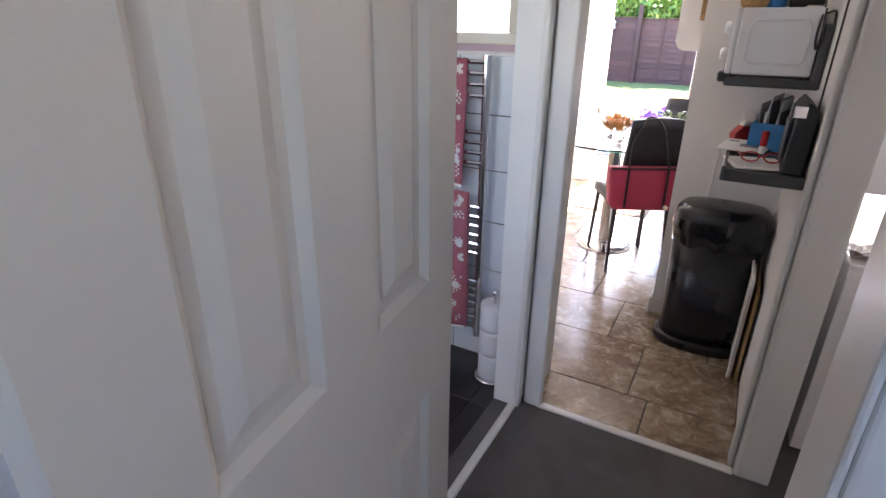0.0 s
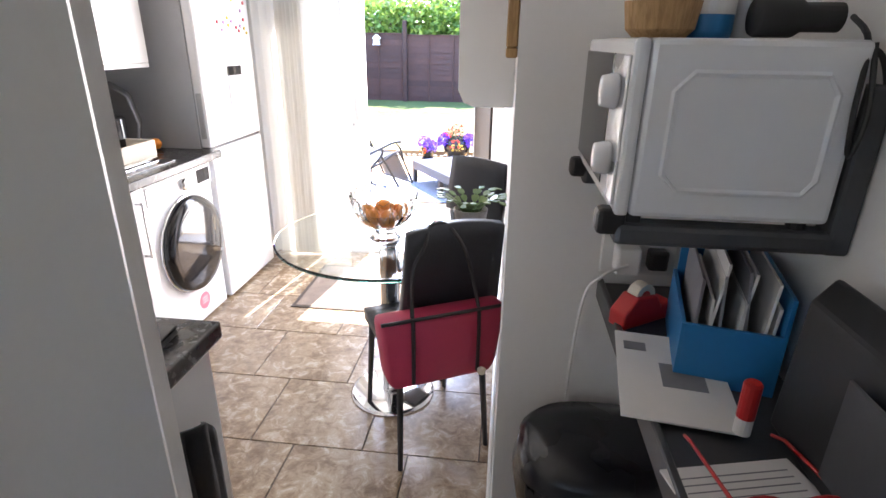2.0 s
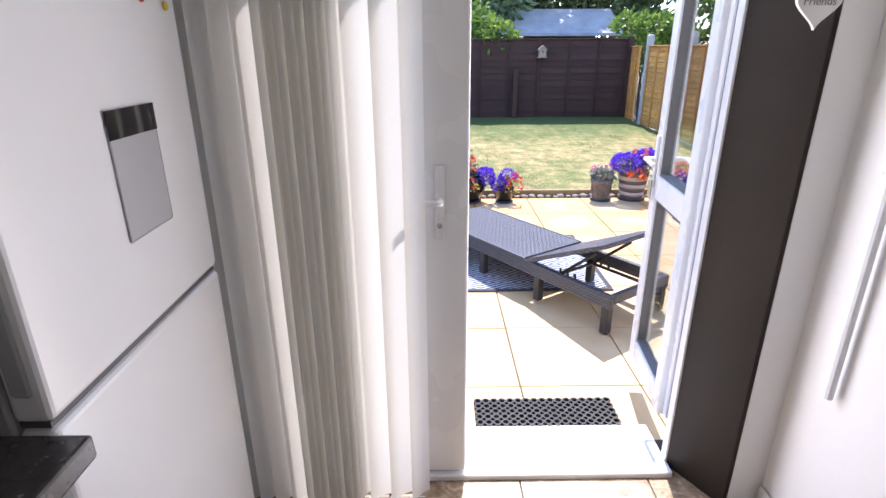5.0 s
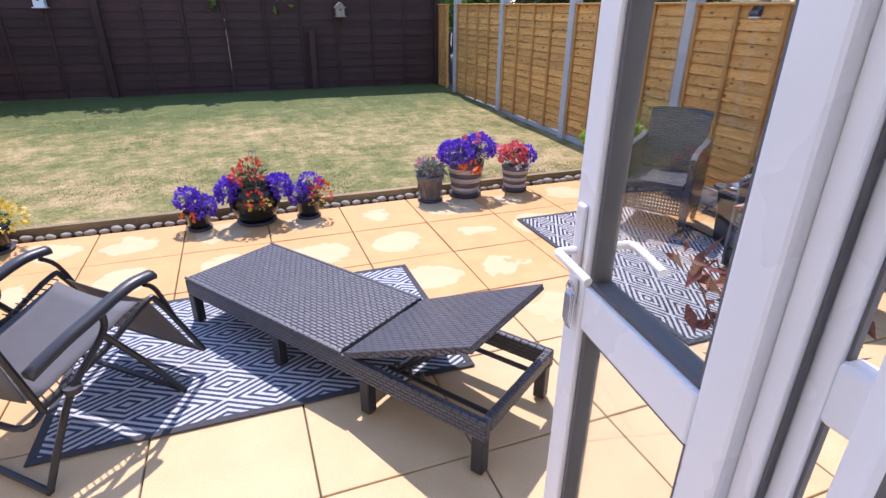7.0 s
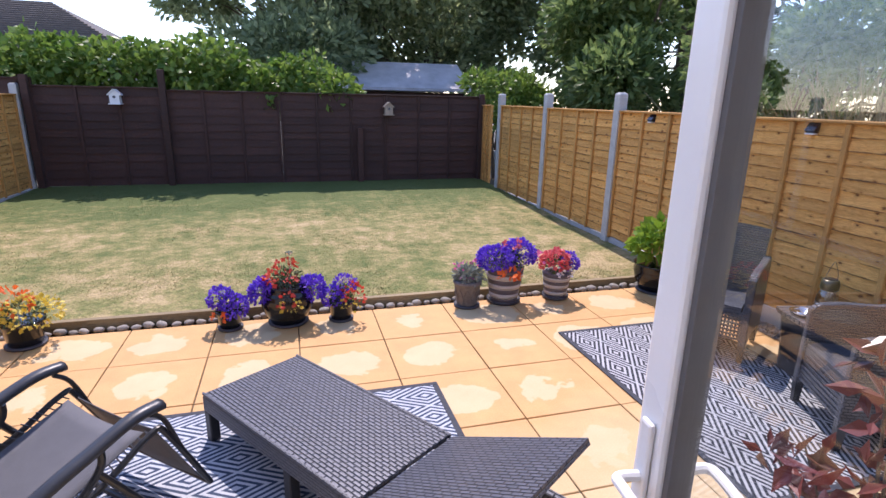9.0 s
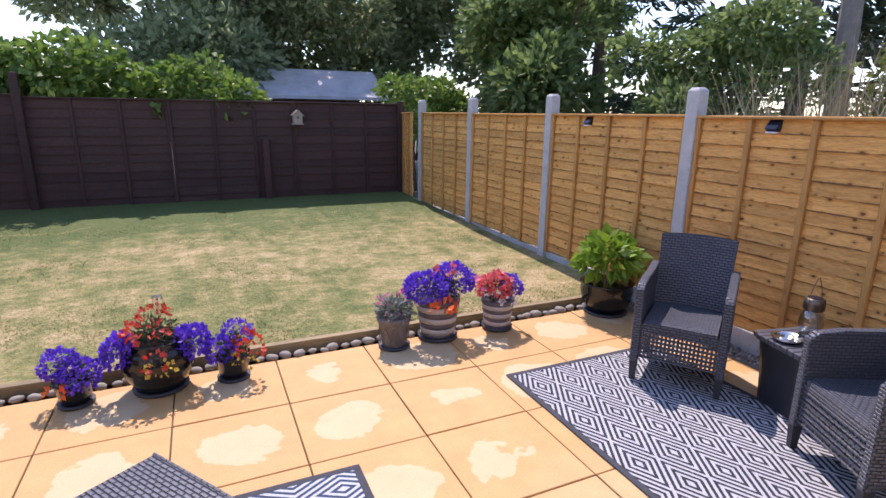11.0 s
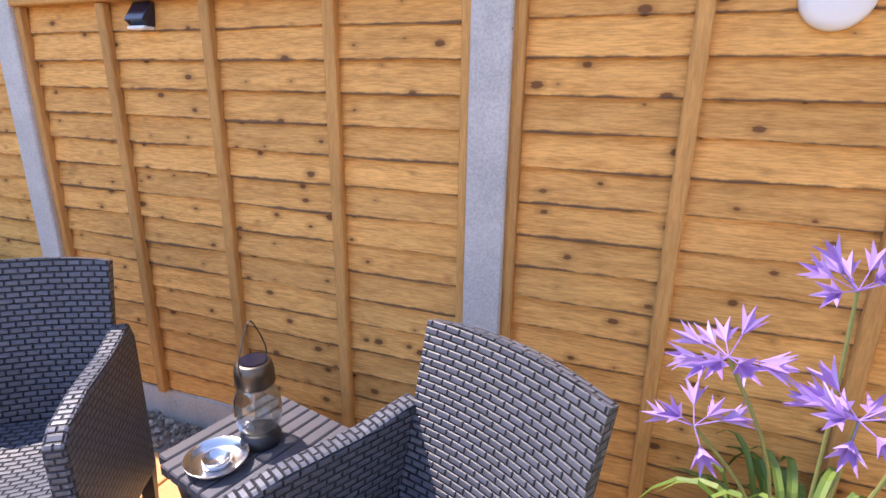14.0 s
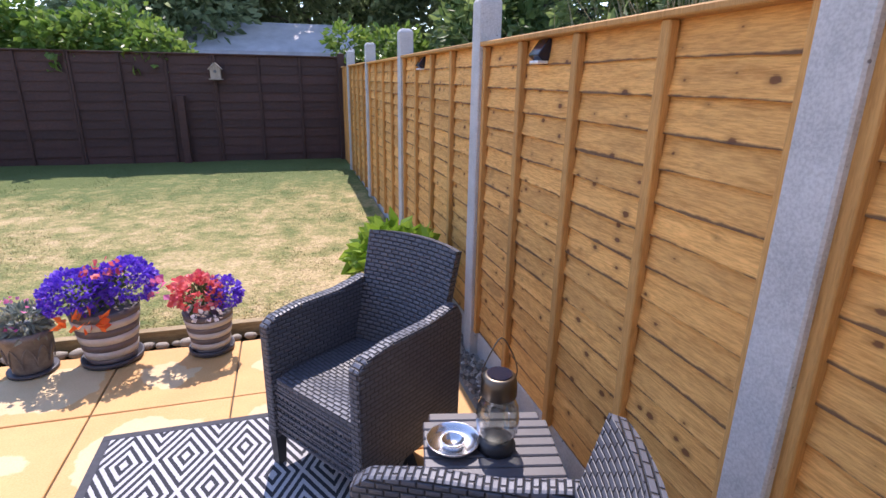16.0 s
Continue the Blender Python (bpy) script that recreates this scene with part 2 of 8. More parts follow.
def rug_material(name, dark, light, a, b, pu=0.0, pw=0.0, swap=False):
    """Flat woven rug: nested diamonds in two colours."""
    m = Nodes(name, light, 0.95)
    obj = m.place()
    sep = m.node("SeparateXYZ", Vector=obj)
    u, w = (sep.outputs[1], sep.outputs[0]) if swap else (sep.outputs[0], sep.outputs[1])
    fu = m.math("ABSOLUTE", m.math("SUBTRACT", m.math("FRACT", m.math("ADD", m.math("DIVIDE", u, a), pu)), 0.5))
    fw = m.math("ABSOLUTE", m.math("SUBTRACT", m.math("FRACT", m.math("ADD", m.math("DIVIDE", w, b), pw)), 0.5))
    d = m.math("ADD", m.math("ADD", fu, fw), m.math("MULTIPLY_ADD", m.noise(m.place((150, 150, 1)), 1.0, 1), 0.03, -0.015))
    step = m.math("FLOOR", m.math("MULTIPLY", m.math("MINIMUM", d, m.math("SUBTRACT", 1.0, d)), 13.0))
    odd = m.math("GREATER_THAN", m.math("FRACT", m.math("MULTIPLY", step, 0.5)), 0.25)
    thread = m.noise(m.place((220, 90, 1)), 1.0, 2)
    wear = m.noise(obj, 4.0, 3)
    lite = m.ramp(wear, [(0.3, tuple(c * 0.85 for c in light)), (0.7, light)])
    col = m.mix(odd, lite, dark)
    tint = m.math("MULTIPLY_ADD", thread, 0.5, 0.75)
    col = m.mix(1.0, col, m.node("CombineColor", Red=tint, Green=tint, Blue=tint).outputs[0], "MULTIPLY")
    m.put(col, "Base Color")
    m.bump(thread, 0.5, 0.004)
    return m.mat


def wicker_material(name, color, scale=1.0):
    """Moulded rattan: staggered lozenges in relief."""
    m = Nodes(name, color, 0.42)
    brick = m.tree.nodes.new("ShaderNodeTexBrick")
    m.tree.links.new(m.coord.outputs["UV"], brick.inputs["Vector"])
    brick.inputs["Scale"].default_value = 1.0
    brick.inputs["Brick Width"].default_value = 0.036 * scale
    brick.inputs["Row Height"].default_value = 0.0165 * scale
    brick.inputs["Mortar Size"].default_value = 0.0036 * scale
    brick.inputs["Mortar Smooth"].default_value = 1.0
    brick.inputs["Color1"].default_value = (*color, 1)
    brick.inputs["Color2"].default_value = (*[c * 1.25 for c in color], 1)
    brick.inputs["Mortar"].default_value = (*[c * 0.25 for c in color], 1)
    m.put(brick.outputs["Color"], "Base Color")
    h = m.math("SUBTRACT", 1.0, brick.outputs["Fac"])
    m.bump(h, 1.0, 0.006)
    return m.mat


def tile_material():
    """Mottled brown and cream stone-effect floor tile."""
    m = Nodes("stone_tile", (0.4, 0.3, 0.2), 0.22)
    v = m.place(random_shift=17.0)
    n1 = m.noise(v, 3.5, 6, 0.65, 1.2)
    n2 = m.noise(v, 16.0, 6, 0.7, 0.8)
    n3 = m.noise(v, 60.0, 3)
    mixed = m.math("ADD", m.math("MULTIPLY", n1, 0.4), m.math("MULTIPLY", n2, 0.6))
    col = m.ramp(mixed, [(0.36, (0.135, 0.085, 0.048)), (0.47, (0.25, 0.175, 0.11)), (0.53, (0.36, 0.275, 0.185)), (0.64, (0.50, 0.42, 0.31))])
    col = m.mix(0.12, col, m.ramp(n3, [(0.3, (0.1, 0.06, 0.03)), (0.7, (0.6, 0.5, 0.4))]))
    m.put(col, "Base Color")
    m.put(m.math("MULTIPLY_ADD", n2, 0.3, 0.1), "Roughness")
    m.bump(n2, 0.08, 0.004)
    return m.mat


def carpet_material(name, a, b):
    m = Nodes(name, a, 0.98)
    obj = m.place()
    big = m.noise(obj, 5.0, 4, 0.6, 1.0)
    fine = m.noise(obj, 240.0, 2)
    col = m.mix(0.35, m.ramp(big, [(0.35, a), (0.65, b)]), m.ramp(fine, [(0.3, a), (0.7, b)]))
    m.put(col, "Base Color")
    m.bump(m.math("ADD", fine, m.math("MULTIPLY", big, 2.0)), 0.6, 0.008)
    return m.mat


def leaf_material(name, a, b, rough=0.55, through_light=0.25):
    m = Nodes(name, a, rough)
    g = m.node("NewGeometry")
    col = m.ramp(g.outputs["Random Per Island"], [(0.0, a), (1.0, b)])
    m.put(col, "Base Color")
    if through_light:
        tr = m.node("BsdfTranslucent", Color=col)
        mx = m.node("MixShader", Fac=through_light)
        m.tree.links.new(m.bsdf.outputs[0], mx.inputs[1])
        m.tree.links.new(tr.outputs[0], mx.inputs[2])
        m.tree.links.new(mx.outputs[0], m.tree.nodes["Material Output"].inputs[0])
    return m.mat


WALL = plain("white_wall_paint", (0.84, 0.83, 0.81), 0.75, vary=0.04, scale=1.5, bump=0.06)
CEIL = plain("ceiling_paint", (0.82, 0.82, 0.81), 0.85, vary=0.03)
GLOSS = plain("white_gloss_paint", (0.76, 0.75, 0.72), 0.35, vary=0.05, scale=2.0, bump=0.03)
DOORP = plain("cream_door_paint", (0.62, 0.585, 0.53), 0.45, vary=0.05, scale=2.5, bump=0.05)
UPVC = plain("white_upvc", (0.82, 0.83, 0.84), 0.28, vary=0.03, scale=3.0, bump=0.0)
GASKET = plain("grey_gasket", (0.11, 0.11, 0.115), 0.6)
BROWN = plain("dark_brown_reveal", (0.028, 0.021, 0.017), 0.5, vary=0.3, scale=3.0)
RENDERW = plain("house_render", (0.55, 0.5, 0.44), 0.9, vary=0.12, scale=3.0, bump=0.5)
BROWN.node_tree.nodes["Principled BSDF"].inputs["Specular IOR Level"].default_value = 0.15
SLAB = slab_material()
JOINT = plain("joint_sand", (0.10, 0.085, 0.06), 0.95, vary=0.3, scale=20)
LAWNM = lawn_material()
BLADE = lawn_material("grass_blade")
EDGEW = wood("edging_timber", (0.33, 0.25, 0.13), (0.16, 0.11, 0.055), False, "X")
def concrete_material():
    """Cast concrete with a clouded face and small dark air holes."""
    m = Nodes("concrete", (0.42, 0.43, 0.44), 0.88)
    v = m.place(random_shift=5.0)
    cloud, grit = m.noise(v, 7.0, 5, 0.65), m.noise(v, 160.0, 3)
    col = m.ramp(cloud, [(0.3, (0.40, 0.395, 0.38)), (0.7, (0.57, 0.56, 0.54))])
    col = m.mix(0.3, col, m.ramp(grit, [(0.35, (0.22, 0.22, 0.23)), (0.65, (0.6, 0.6, 0.6))]))
    vor = m.node("TexVoronoi", Vector=v, Scale=55.0)
    hole = m.math("ADD", vor.outputs["Distance"], m.math("MULTIPLY", m.node("SeparateColor", Color=vor.outputs["Color"]).outputs[0], 0.35))
    pit = m.ramp(hole, [(0.16, (0.8, 0.8, 0.8)), (0.24, (0, 0, 0))])
    m.put(m.mix(pit, col, (0.10, 0.10, 0.10)), "Base Color")
    m.bump(m.math("SUBTRACT", m.math("MULTIPLY", grit, 0.4), pit), 0.6, 0.004)
    return m.mat


CONC = concrete_material()
GRAVEL = plain("gravel", (0.28, 0.25, 0.215), 0.85, vary=0.5, scale=4.0, bump=0.3)
COBBLE = plain("cobble", (0.31, 0.275, 0.23), 0.75, vary=0.35, scale=4.0, bump=0.3)
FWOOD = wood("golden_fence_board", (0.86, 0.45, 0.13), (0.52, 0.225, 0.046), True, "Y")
FBAT = wood("golden_fence_batten", (0.62, 0.32, 0.095), (0.42, 0.20, 0.052), False, "Z")
DWOOD = wood("dark_stained_board", (0.075, 0.031, 0.023), (0.036, 0.016, 0.012), False, "X", vary=0.4)
CARPET = carpet_material("grey_carpet", (0.085, 0.08, 0.078), (0.135, 0.128, 0.125))
TILE = tile_material()
GROUT = plain("tile_grout", (0.075, 0.06, 0.048), 0.9)
BLACKTILE = plain("black_slate_tile", (0.018, 0.019, 0.022), 0.3, vary=0.4, scale=5.0)
WHITETILE = plain("white_wall_tile", (0.74, 0.77, 0.80), 0.15, vary=0.03, scale=3.0, bump=0.0)
PINKW = plain("pink_wall_paint", (0.56, 0.40, 0.45), 0.75, vary=0.05)
PANE = thin_glass("window_pane", gloss=1.3)


# ---- helpers for building ----
def link(name, bm, material, parent=None, label="", smooth=False):
    me = bpy.data.meshes.new(name)
    bm.normal_update()
    bm.to_mesh(me)
    bm.free()
    if material:
        me.materials.append(material)
    if smooth:
        me.shade_smooth()
    ob = new(name, me)
    if parent:
        ob.parent = parent
    if label:
        tagged(ob, label)
    return ob


def part(name, bm, material, parent, label="", smooth=False):
    return link(name, bm, material, parent, label, smooth)


def thing(name, m, label, category, group="", kind=""):
    e = new(name)
    e.empty_display_size = 0.1
    e.matrix_basis = m
    return tagged(e, label, category, group, kind)


def add_box(bm, lo, hi, bevel=0.0, segments=2):
    lo, hi = Vector(lo), Vector(hi)
    r = bmesh.ops.create_cube(bm, size=1.0, matrix=Matrix.Translation((lo + hi) / 2) @ Matrix.Diagonal((*(hi - lo), 1)))
    if bevel:
        edges = list({e for v in r["verts"] for e in v.link_edges})
        bmesh.ops.bevel(bm, geom=edges, offset=bevel, segments=segments, profile=0.5, affect="EDGES")
    return bm


def box(lo, hi, bevel=0.0, segments=2):
    return add_box(bmesh.new(), lo, hi, bevel, segments)


def lathe(profile, steps=24, bm=None, at=(0, 0, 0), cap=True):
    """A turned shape from (radius, height) pairs."""
    bm = bm or bmesh.new()
    rings = []
    for r, z in profile:
        rings.append([bm.verts.new((at[0] + r * math.cos(a), at[1] + r * math.sin(a), at[2] + z))
                      for a in (2 * math.pi * i / steps for i in range(steps))])
    for lo, hi in zip(rings, rings[1:]):
        for i in range(steps):
            j = (i + 1) % steps
            bm.faces.new((lo[i], lo[j], hi[j], hi[i]))
    if cap:
        bm.faces.new(list(reversed(rings[0])))
        bm.faces.new(rings[-1])
    return bm


def tube(points, r, bm=None, steps=8, closed=False):
    """A round bar along a line of points."""
    bm = bm or bmesh.new()
    pts = [Vector(p) for p in points]
    n = len(pts)
    rings = []
    up = None
    for i, p in enumerate(pts):
        if closed:
            d = pts[(i + 1) % n] - pts[i - 1]
        else:
            d = pts[min(i + 1, n - 1)] - pts[max(i - 1, 0)]
        d.normalize()
        if up is None:
            up = d.orthogonal().normalized()
        up = (up - d * up.dot(d)).normalized()
        side = d.cross(up)
        rr = r[i] if isinstance(r, (list, tuple)) else r
        rings.append([bm.verts.new(p + (up * math.cos(a) + side * math.sin(a)) * rr)
                      for a in (2 * math.pi * k / steps for k in range(steps))])
    pairs = list(zip(rings, rings[1:])) + ([(rings[-1], rings[0])] if closed else [])
    for lo, hi in pairs:
        for k in range(steps):
            j = (k + 1) % steps
            bm.faces.new((lo[k], lo[j], hi[j], hi[k]))
    if not closed:
        bm.faces.new(list(reversed(rings[0])))
        bm.faces.new(rings[-1])
    return bm


def bend(points, n=6):
    """A smooth line through the given points."""
    pts = [Vector(p) for p in points]
    out = []
    for i in range(len(pts) - 1):
        p0, p1, p2, p3 = pts[max(i - 1, 0)], pts[i], pts[i + 1], pts[min(i + 2, len(pts) - 1)]
        for k in range(n):
            t = k / n
            out.append(0.5 * ((2 * p1) + (p2 - p0) * t + (2 * p0 - 5 * p1 + 4 * p2 - p3) * t * t + (3 * p1 - p0 - 3 * p2 + p3) * t ** 3))
    return out + [pts[-1]]


def raw_mesh(name, verts, faces, material, parent=None, smooth=False):
    me = bpy.data.meshes.new(name)
    me.from_pydata(verts, [], faces)
    if material:
        me.materials.append(material)
    if smooth:
        me.shade_smooth()
    ob = new(name, me)
    if parent:
        ob.parent = parent
    return ob


def wall(name, lo, hi, material, label):
    return tagged(link(name, box(lo, hi), material), label, "wall", kind="structure")


# ---- the house shell ----
H = 2.35
DOOR_H = 2.05
wall("wall_left_hall", (-0.67, -1.6, 0), (-0.57, 1.0, H), WALL, "white painted hall wall")
wall("wall_bathroom_lintel", (-0.67, 1.0, 2.0), (-0.57, 1.66, H), WALL, "white painted wall above the bathroom doorway")
wall("wall_bathroom_end", (-2.25, 1.94, 0), (-0.57, 2.03, H), WALL, "white wall between bathroom and kitchen")
wall("wall_bathroom_jamb", (-0.67, 1.66, 0), (-0.575, 1.94, H), WALL, "narrow white wall beside the kitchen doorway")
wall("wall_kitchen_lintel", (-0.575, 1.74, 2.02), (0.30, 1.94, H), WALL, "white wall above the kitchen doorway")
wall("wall_lobby", (0.205, 1.74, 0), (0.30, 2.75, H), WALL, "white painted wall behind the microwave shelf")
wall("wall_nib", (-0.24, 2.75, 0), (0.30, 2.87, H), WALL, "white painted wall end beside the bin")
wall("wall_kitchen_right", (-0.24, 2.87, 0), (-0.10, 5.45, H), WALL, "white painted kitchen wall by the table")
wall("wall_kitchen_left", (-2.60, 2.03, 0), (-2.45, 5.45, H), WALL, "white painted kitchen wall behind the units")
wall("wall_garden_right", (-0.345, 5.075, 0), (-0.24, 5.40, H), WALL, "white painted wall beside the garden door")
wall("wall_garden_left", (-2.45, 5.17, 0), (-1.935, 5.45, H), WALL, "white painted wall behind the fridge")
wall("wall_garden_lintel", (-1.93, 5.17, 2.08), (-0.345, 5.45, H), WALL, "white painted wall above the garden doors")
wall("wall_hall_nib", (-0.57, 0.80, 0), (-0.50, 0.90, H), WALL, "narrow white wall at the hall door")
wall("wall_hall_lintel", (-0.50, 0.80, 2.05), (0.205, 0.90, H), WALL, "white painted wall above the hall doorway")
wall("wall_hall_right", (0.205, 0.74, 0), (0.34, 0.88, H), WALL, "white painted wall beside the hall doorway")
wall("wall_bedroom_near", (0.34, 0.74, 0), (3.6, 0.88, H), WALL, "white painted bedroom wall")
wall("wall_bedroom_lintel", (0.30, 0.88, 2.0), (0.36, 1.74, H), WALL, "white painted wall above the bedroom doorway")
wall("wall_bedroom_far", (0.30, 4.55, 0), (3.6, 4.70, 0.95), WALL, "white painted wall under the bedroom window")
wall("wall_bedroom_far_top", (0.30, 4.55, 2.05), (3.6, 4.70, H), WALL, "white painted wall over the bedroom window")
wall("wall_bedroom_far_left", (0.30, 4.55, 0.95), (0.75, 4.70, 2.05), WALL, "white painted wall beside the bedroom window")
wall("wall_bedroom_far_right", (2.55, 4.55, 0.95), (3.6, 4.70, 2.05), WALL, "white painted wall beside the bedroom window")
wall("wall_bedroom_left", (0.30, 2.75, 0), (0.36, 4.55, H), WALL, "white painted bedroom wall")
wall("wall_bedroom_right", (3.6, 0.74, 0), (3.7, 4.70, H), WALL, "white painted bedroom wall")
# unseen back wall; its opening is added to let light into the hall
wall("wall_hall_back", (-0.67, -1.7, 0), (1.4, -1.6, 1.3), WALL, "white painted wall under the added opening")
wall("wall_hall_back_top", (-0.67, -1.7, 2.1), (1.4, -1.6, H), WALL, "white painted wall over the added opening")
wall("wall_hall_back_left", (-0.67, -1.7, 1.3), (0.6, -1.6, 2.1), WALL, "white painted wall beside the added opening")
wall("wall_hall_back_right", (1.2, -1.7, 1.3), (1.4, -1.6, 2.1), WALL, "white painted wall beside the added opening")
wall("wall_room_right", (1.4, -1.7, 0), (1.5, 0.74, H), WALL, "white painted room wall")
wall("wall_bathroom_left", (-2.35, -0.3, 0), (-2.25, 2.03, H), WHITETILE, "white tiled bathroom wall")
wall("wall_bathroom_near", (-2.25, -0.3, 0), (-0.67, -0.2, 1.0), WHITETILE, "white tiled bathroom wall under the window")
wall("wall_bathroom_near_top", (-2.25, -0.3, 1.95), (-0.67, -0.2, H), WHITETILE, "white bathroom wall over the window")
wall("wall_bathroom_near_right", (-0.95, -0.3, 1.0), (-0.67, -0.2, 1.95), WHITETILE, "white tiled bathroom wall beside the window")
wall("wall_house_rear_left", (-9.0, 5.25, P), (-2.60, 5.45, 2.6), RENDERW, "pale rendered rear wall of the house")
wall("wall_house_rear_right", (-0.10, 5.25, P), (0.9, 5.45, 2.6), RENDERW, "pale rendered rear wall of the house")
wall("wall_house_link", (0.30, 4.70, P), (0.9, 5.25, 2.6), RENDERW, "pale rendered rear wall of the house")
tagged(link("ceiling", box((-2.6, -1.7, H), (3.7, 5.45, H + 0.12)), CEIL), "plain white painted ceiling", "ceiling", kind="structure")
tagged(link("floor_hall", box((-0.67, -1.7, -0.06), (1.5, 1.70, 0.004)), CARPET), "dark grey pile carpet in the hall", "floor", kind="structure")
tagged(link("floor_bedroom", box((0.30, 0.88, -0.06), (3.6, 4.6, 0.002)), CARPET), "dark grey bedroom carpet", "floor", kind="structure")
floor_k = tagged(link("floor_kitchen", box((-2.6, 1.70, -0.08), (0.30, 5.40, -0.004)), GROUT), "mottled brown stone-effect kitchen floor tiles", "floor", kind="structure")
floor_b = tagged(link("floor_bathroom", box((-2.3, -0.3, -0.07), (-0.57, 1.94, -0.006)), GROUT), "glossy black bathroom floor tiles", "floor", kind="structure")
tagged(link("roof", box((-9.0, -2.0, H + 0.25), (0.9, 5.60, H + 0.40)), RENDERW), "flat roof over the house", "roof", kind="structure")
tagged(link("roof", box((0.9, -2.0, H + 0.25), (4.0, 4.80, H + 0.40)), RENDERW), "flat roof over the bedroom", "roof", kind="structure")

# ---- the garden shell ----
tagged(link("ground", box((-80, 5.40, P - 0.3), (80, 120, P - 0.045)), JOINT), "bare earth under the garden", "ground", kind="structure")
patio = tagged(link("patio", box((-5.0, 5.40, P - 0.06), (2.62, 9.46, P - 0.012)), JOINT), "buff paving slabs with damp orange margins", "patio", kind="structure")


def lawn():
    nx, ny = 60, 48
    vs, fs = [], []
    for j in range(ny + 1):
        for i in range(nx + 1):
            x, y = -4.85 + 7.57 * i / nx, 9.60 + 5.85 * j / ny
            z = LAWN + 0.13 * (j / ny) + 0.012 * noise.noise((x * 1.3, y * 1.3, 0))
            vs.append((x, y, z))
    for j in range(ny):
        for i in range(nx):
            a = j * (nx + 1) + i
            fs.append((a, a + 1, a + nx + 2, a + nx + 1))
    return raw_mesh("lawn", vs, fs, LAWNM, smooth=True)


lawn_ob = tagged(lawn(), "mown lawn with straw-coloured dry patches", "lawn", kind="structure")


def grass_blades(n=52000):
    rng = np.random.default_rng(4)
    y = 9.62 + 5.8 * rng.random(n) ** 1.5
    x = -4.8 + 7.5 * rng.random(n)
    z = LAWN + 0.13 * (y - 9.6) / 5.85 - 0.004
    a = rng.random(n) * 2 * np.pi
    h = 0.008 + 0.010 * rng.random(n)
    w = 0.002 + 0.002 * rng.random(n)
    lx, ly = rng.normal(0, 0.014, n), rng.normal(0, 0.014, n)
    v = np.empty((n, 3, 3))
    v[:, 0] = np.stack([x - w * np.cos(a), y - w * np.sin(a), z], 1)
    v[:, 1] = np.stack([x + w * np.cos(a), y + w * np.sin(a), z], 1)
    v[:, 2] = np.stack([x + lx, y + ly, z + h], 1)
    ob = raw_mesh("grass", v.reshape(-1, 3).tolist(), np.arange(3 * n).reshape(-1, 3).tolist(), BLADE)
    return tagged(ob, "short dry grass blades on the lawn", "grass", kind="stuff")


grass_blades()

# timber edging between patio and lawn
for i in range(4):
    x0 = -4.9 + 1.91 * i
    e = tagged(link("edging", box((x0, 9.545, P - 0.02), (x0 + 1.9, 9.60, -0.06), 0.004), EDGEW), "weathered timber edging board along the lawn", "trim", kind="structure")


def waney_board(length, h, seed, thick=0.016):
    """A rough-sawn board along y with a wavy lower edge and a slight tilt."""
    rng = random.Random(seed)
    n = 26
    bm = bmesh.new()
    rows = []
    ph, amp = rng.random() * 9, 0.001 + 0.0035 * rng.random()
    for i in range(n + 1):
        y = -length / 2 + length * i / n
        dz = amp * math.sin(ph + i * 0.42) + 0.0016 * rng.uniform(-1, 1)
        rows.append([bm.verts.new(p) for p in ((-thick - 0.009, y, dz), (-0.010, y, dz + 0.004), (thick * 0.3, y, h), (-thick * 0.5, y, h))])
    for a, b in zip(rows, rows[1:]):
        for k in range(4):
            bm.faces.new((a[k], a[(k + 1) % 4], b[(k + 1) % 4], b[k]))
    bm.faces.new(list(reversed(rows[0])))
    bm.faces.new(rows[-1])
    bmesh.ops.recalc_face_normals(bm, faces=bm.faces)
    return bm


def fence_panel(length, height, board_mat, batten_mat, boards, battens, label, category="fence", group="", boards_flip=False, rough=0.0):
    """Overlapped boards with upright battens and a capping; stands along y and faces -x."""
    e = thing("lap_fence", Matrix.Identity(4), label, category, group)
    step = (height - 0.03) / boards
    meshes = []
    for k in range(boards):
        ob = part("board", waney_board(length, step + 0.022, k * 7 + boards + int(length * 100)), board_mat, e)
        ob.location = (random.Random(k).uniform(-0.003, 0.003), 0, k * step + 0.01)
        ob.rotation_euler = (random.Random(k + 50).uniform(-1, 1) * (0.004 + rough), 0, 0)
    for y in battens:
        part("batten", box((-0.046, y - 0.019, 0.0), (-0.0175, y + 0.019, height - 0.02), 0.004, 1), batten_mat, e)
    for y in (-length / 2 + 0.016, length / 2 - 0.016):
        part("batten", box((-0.045, y - 0.016, 0.0), (-0.0165, y + 0.016, height - 0.02), 0.003, 1), batten_mat, e)
    part("capping", box((-0.060, -length / 2, height - 0.02), (0.022, length / 2, height), 0.004, 1), batten_mat, e)
    return e


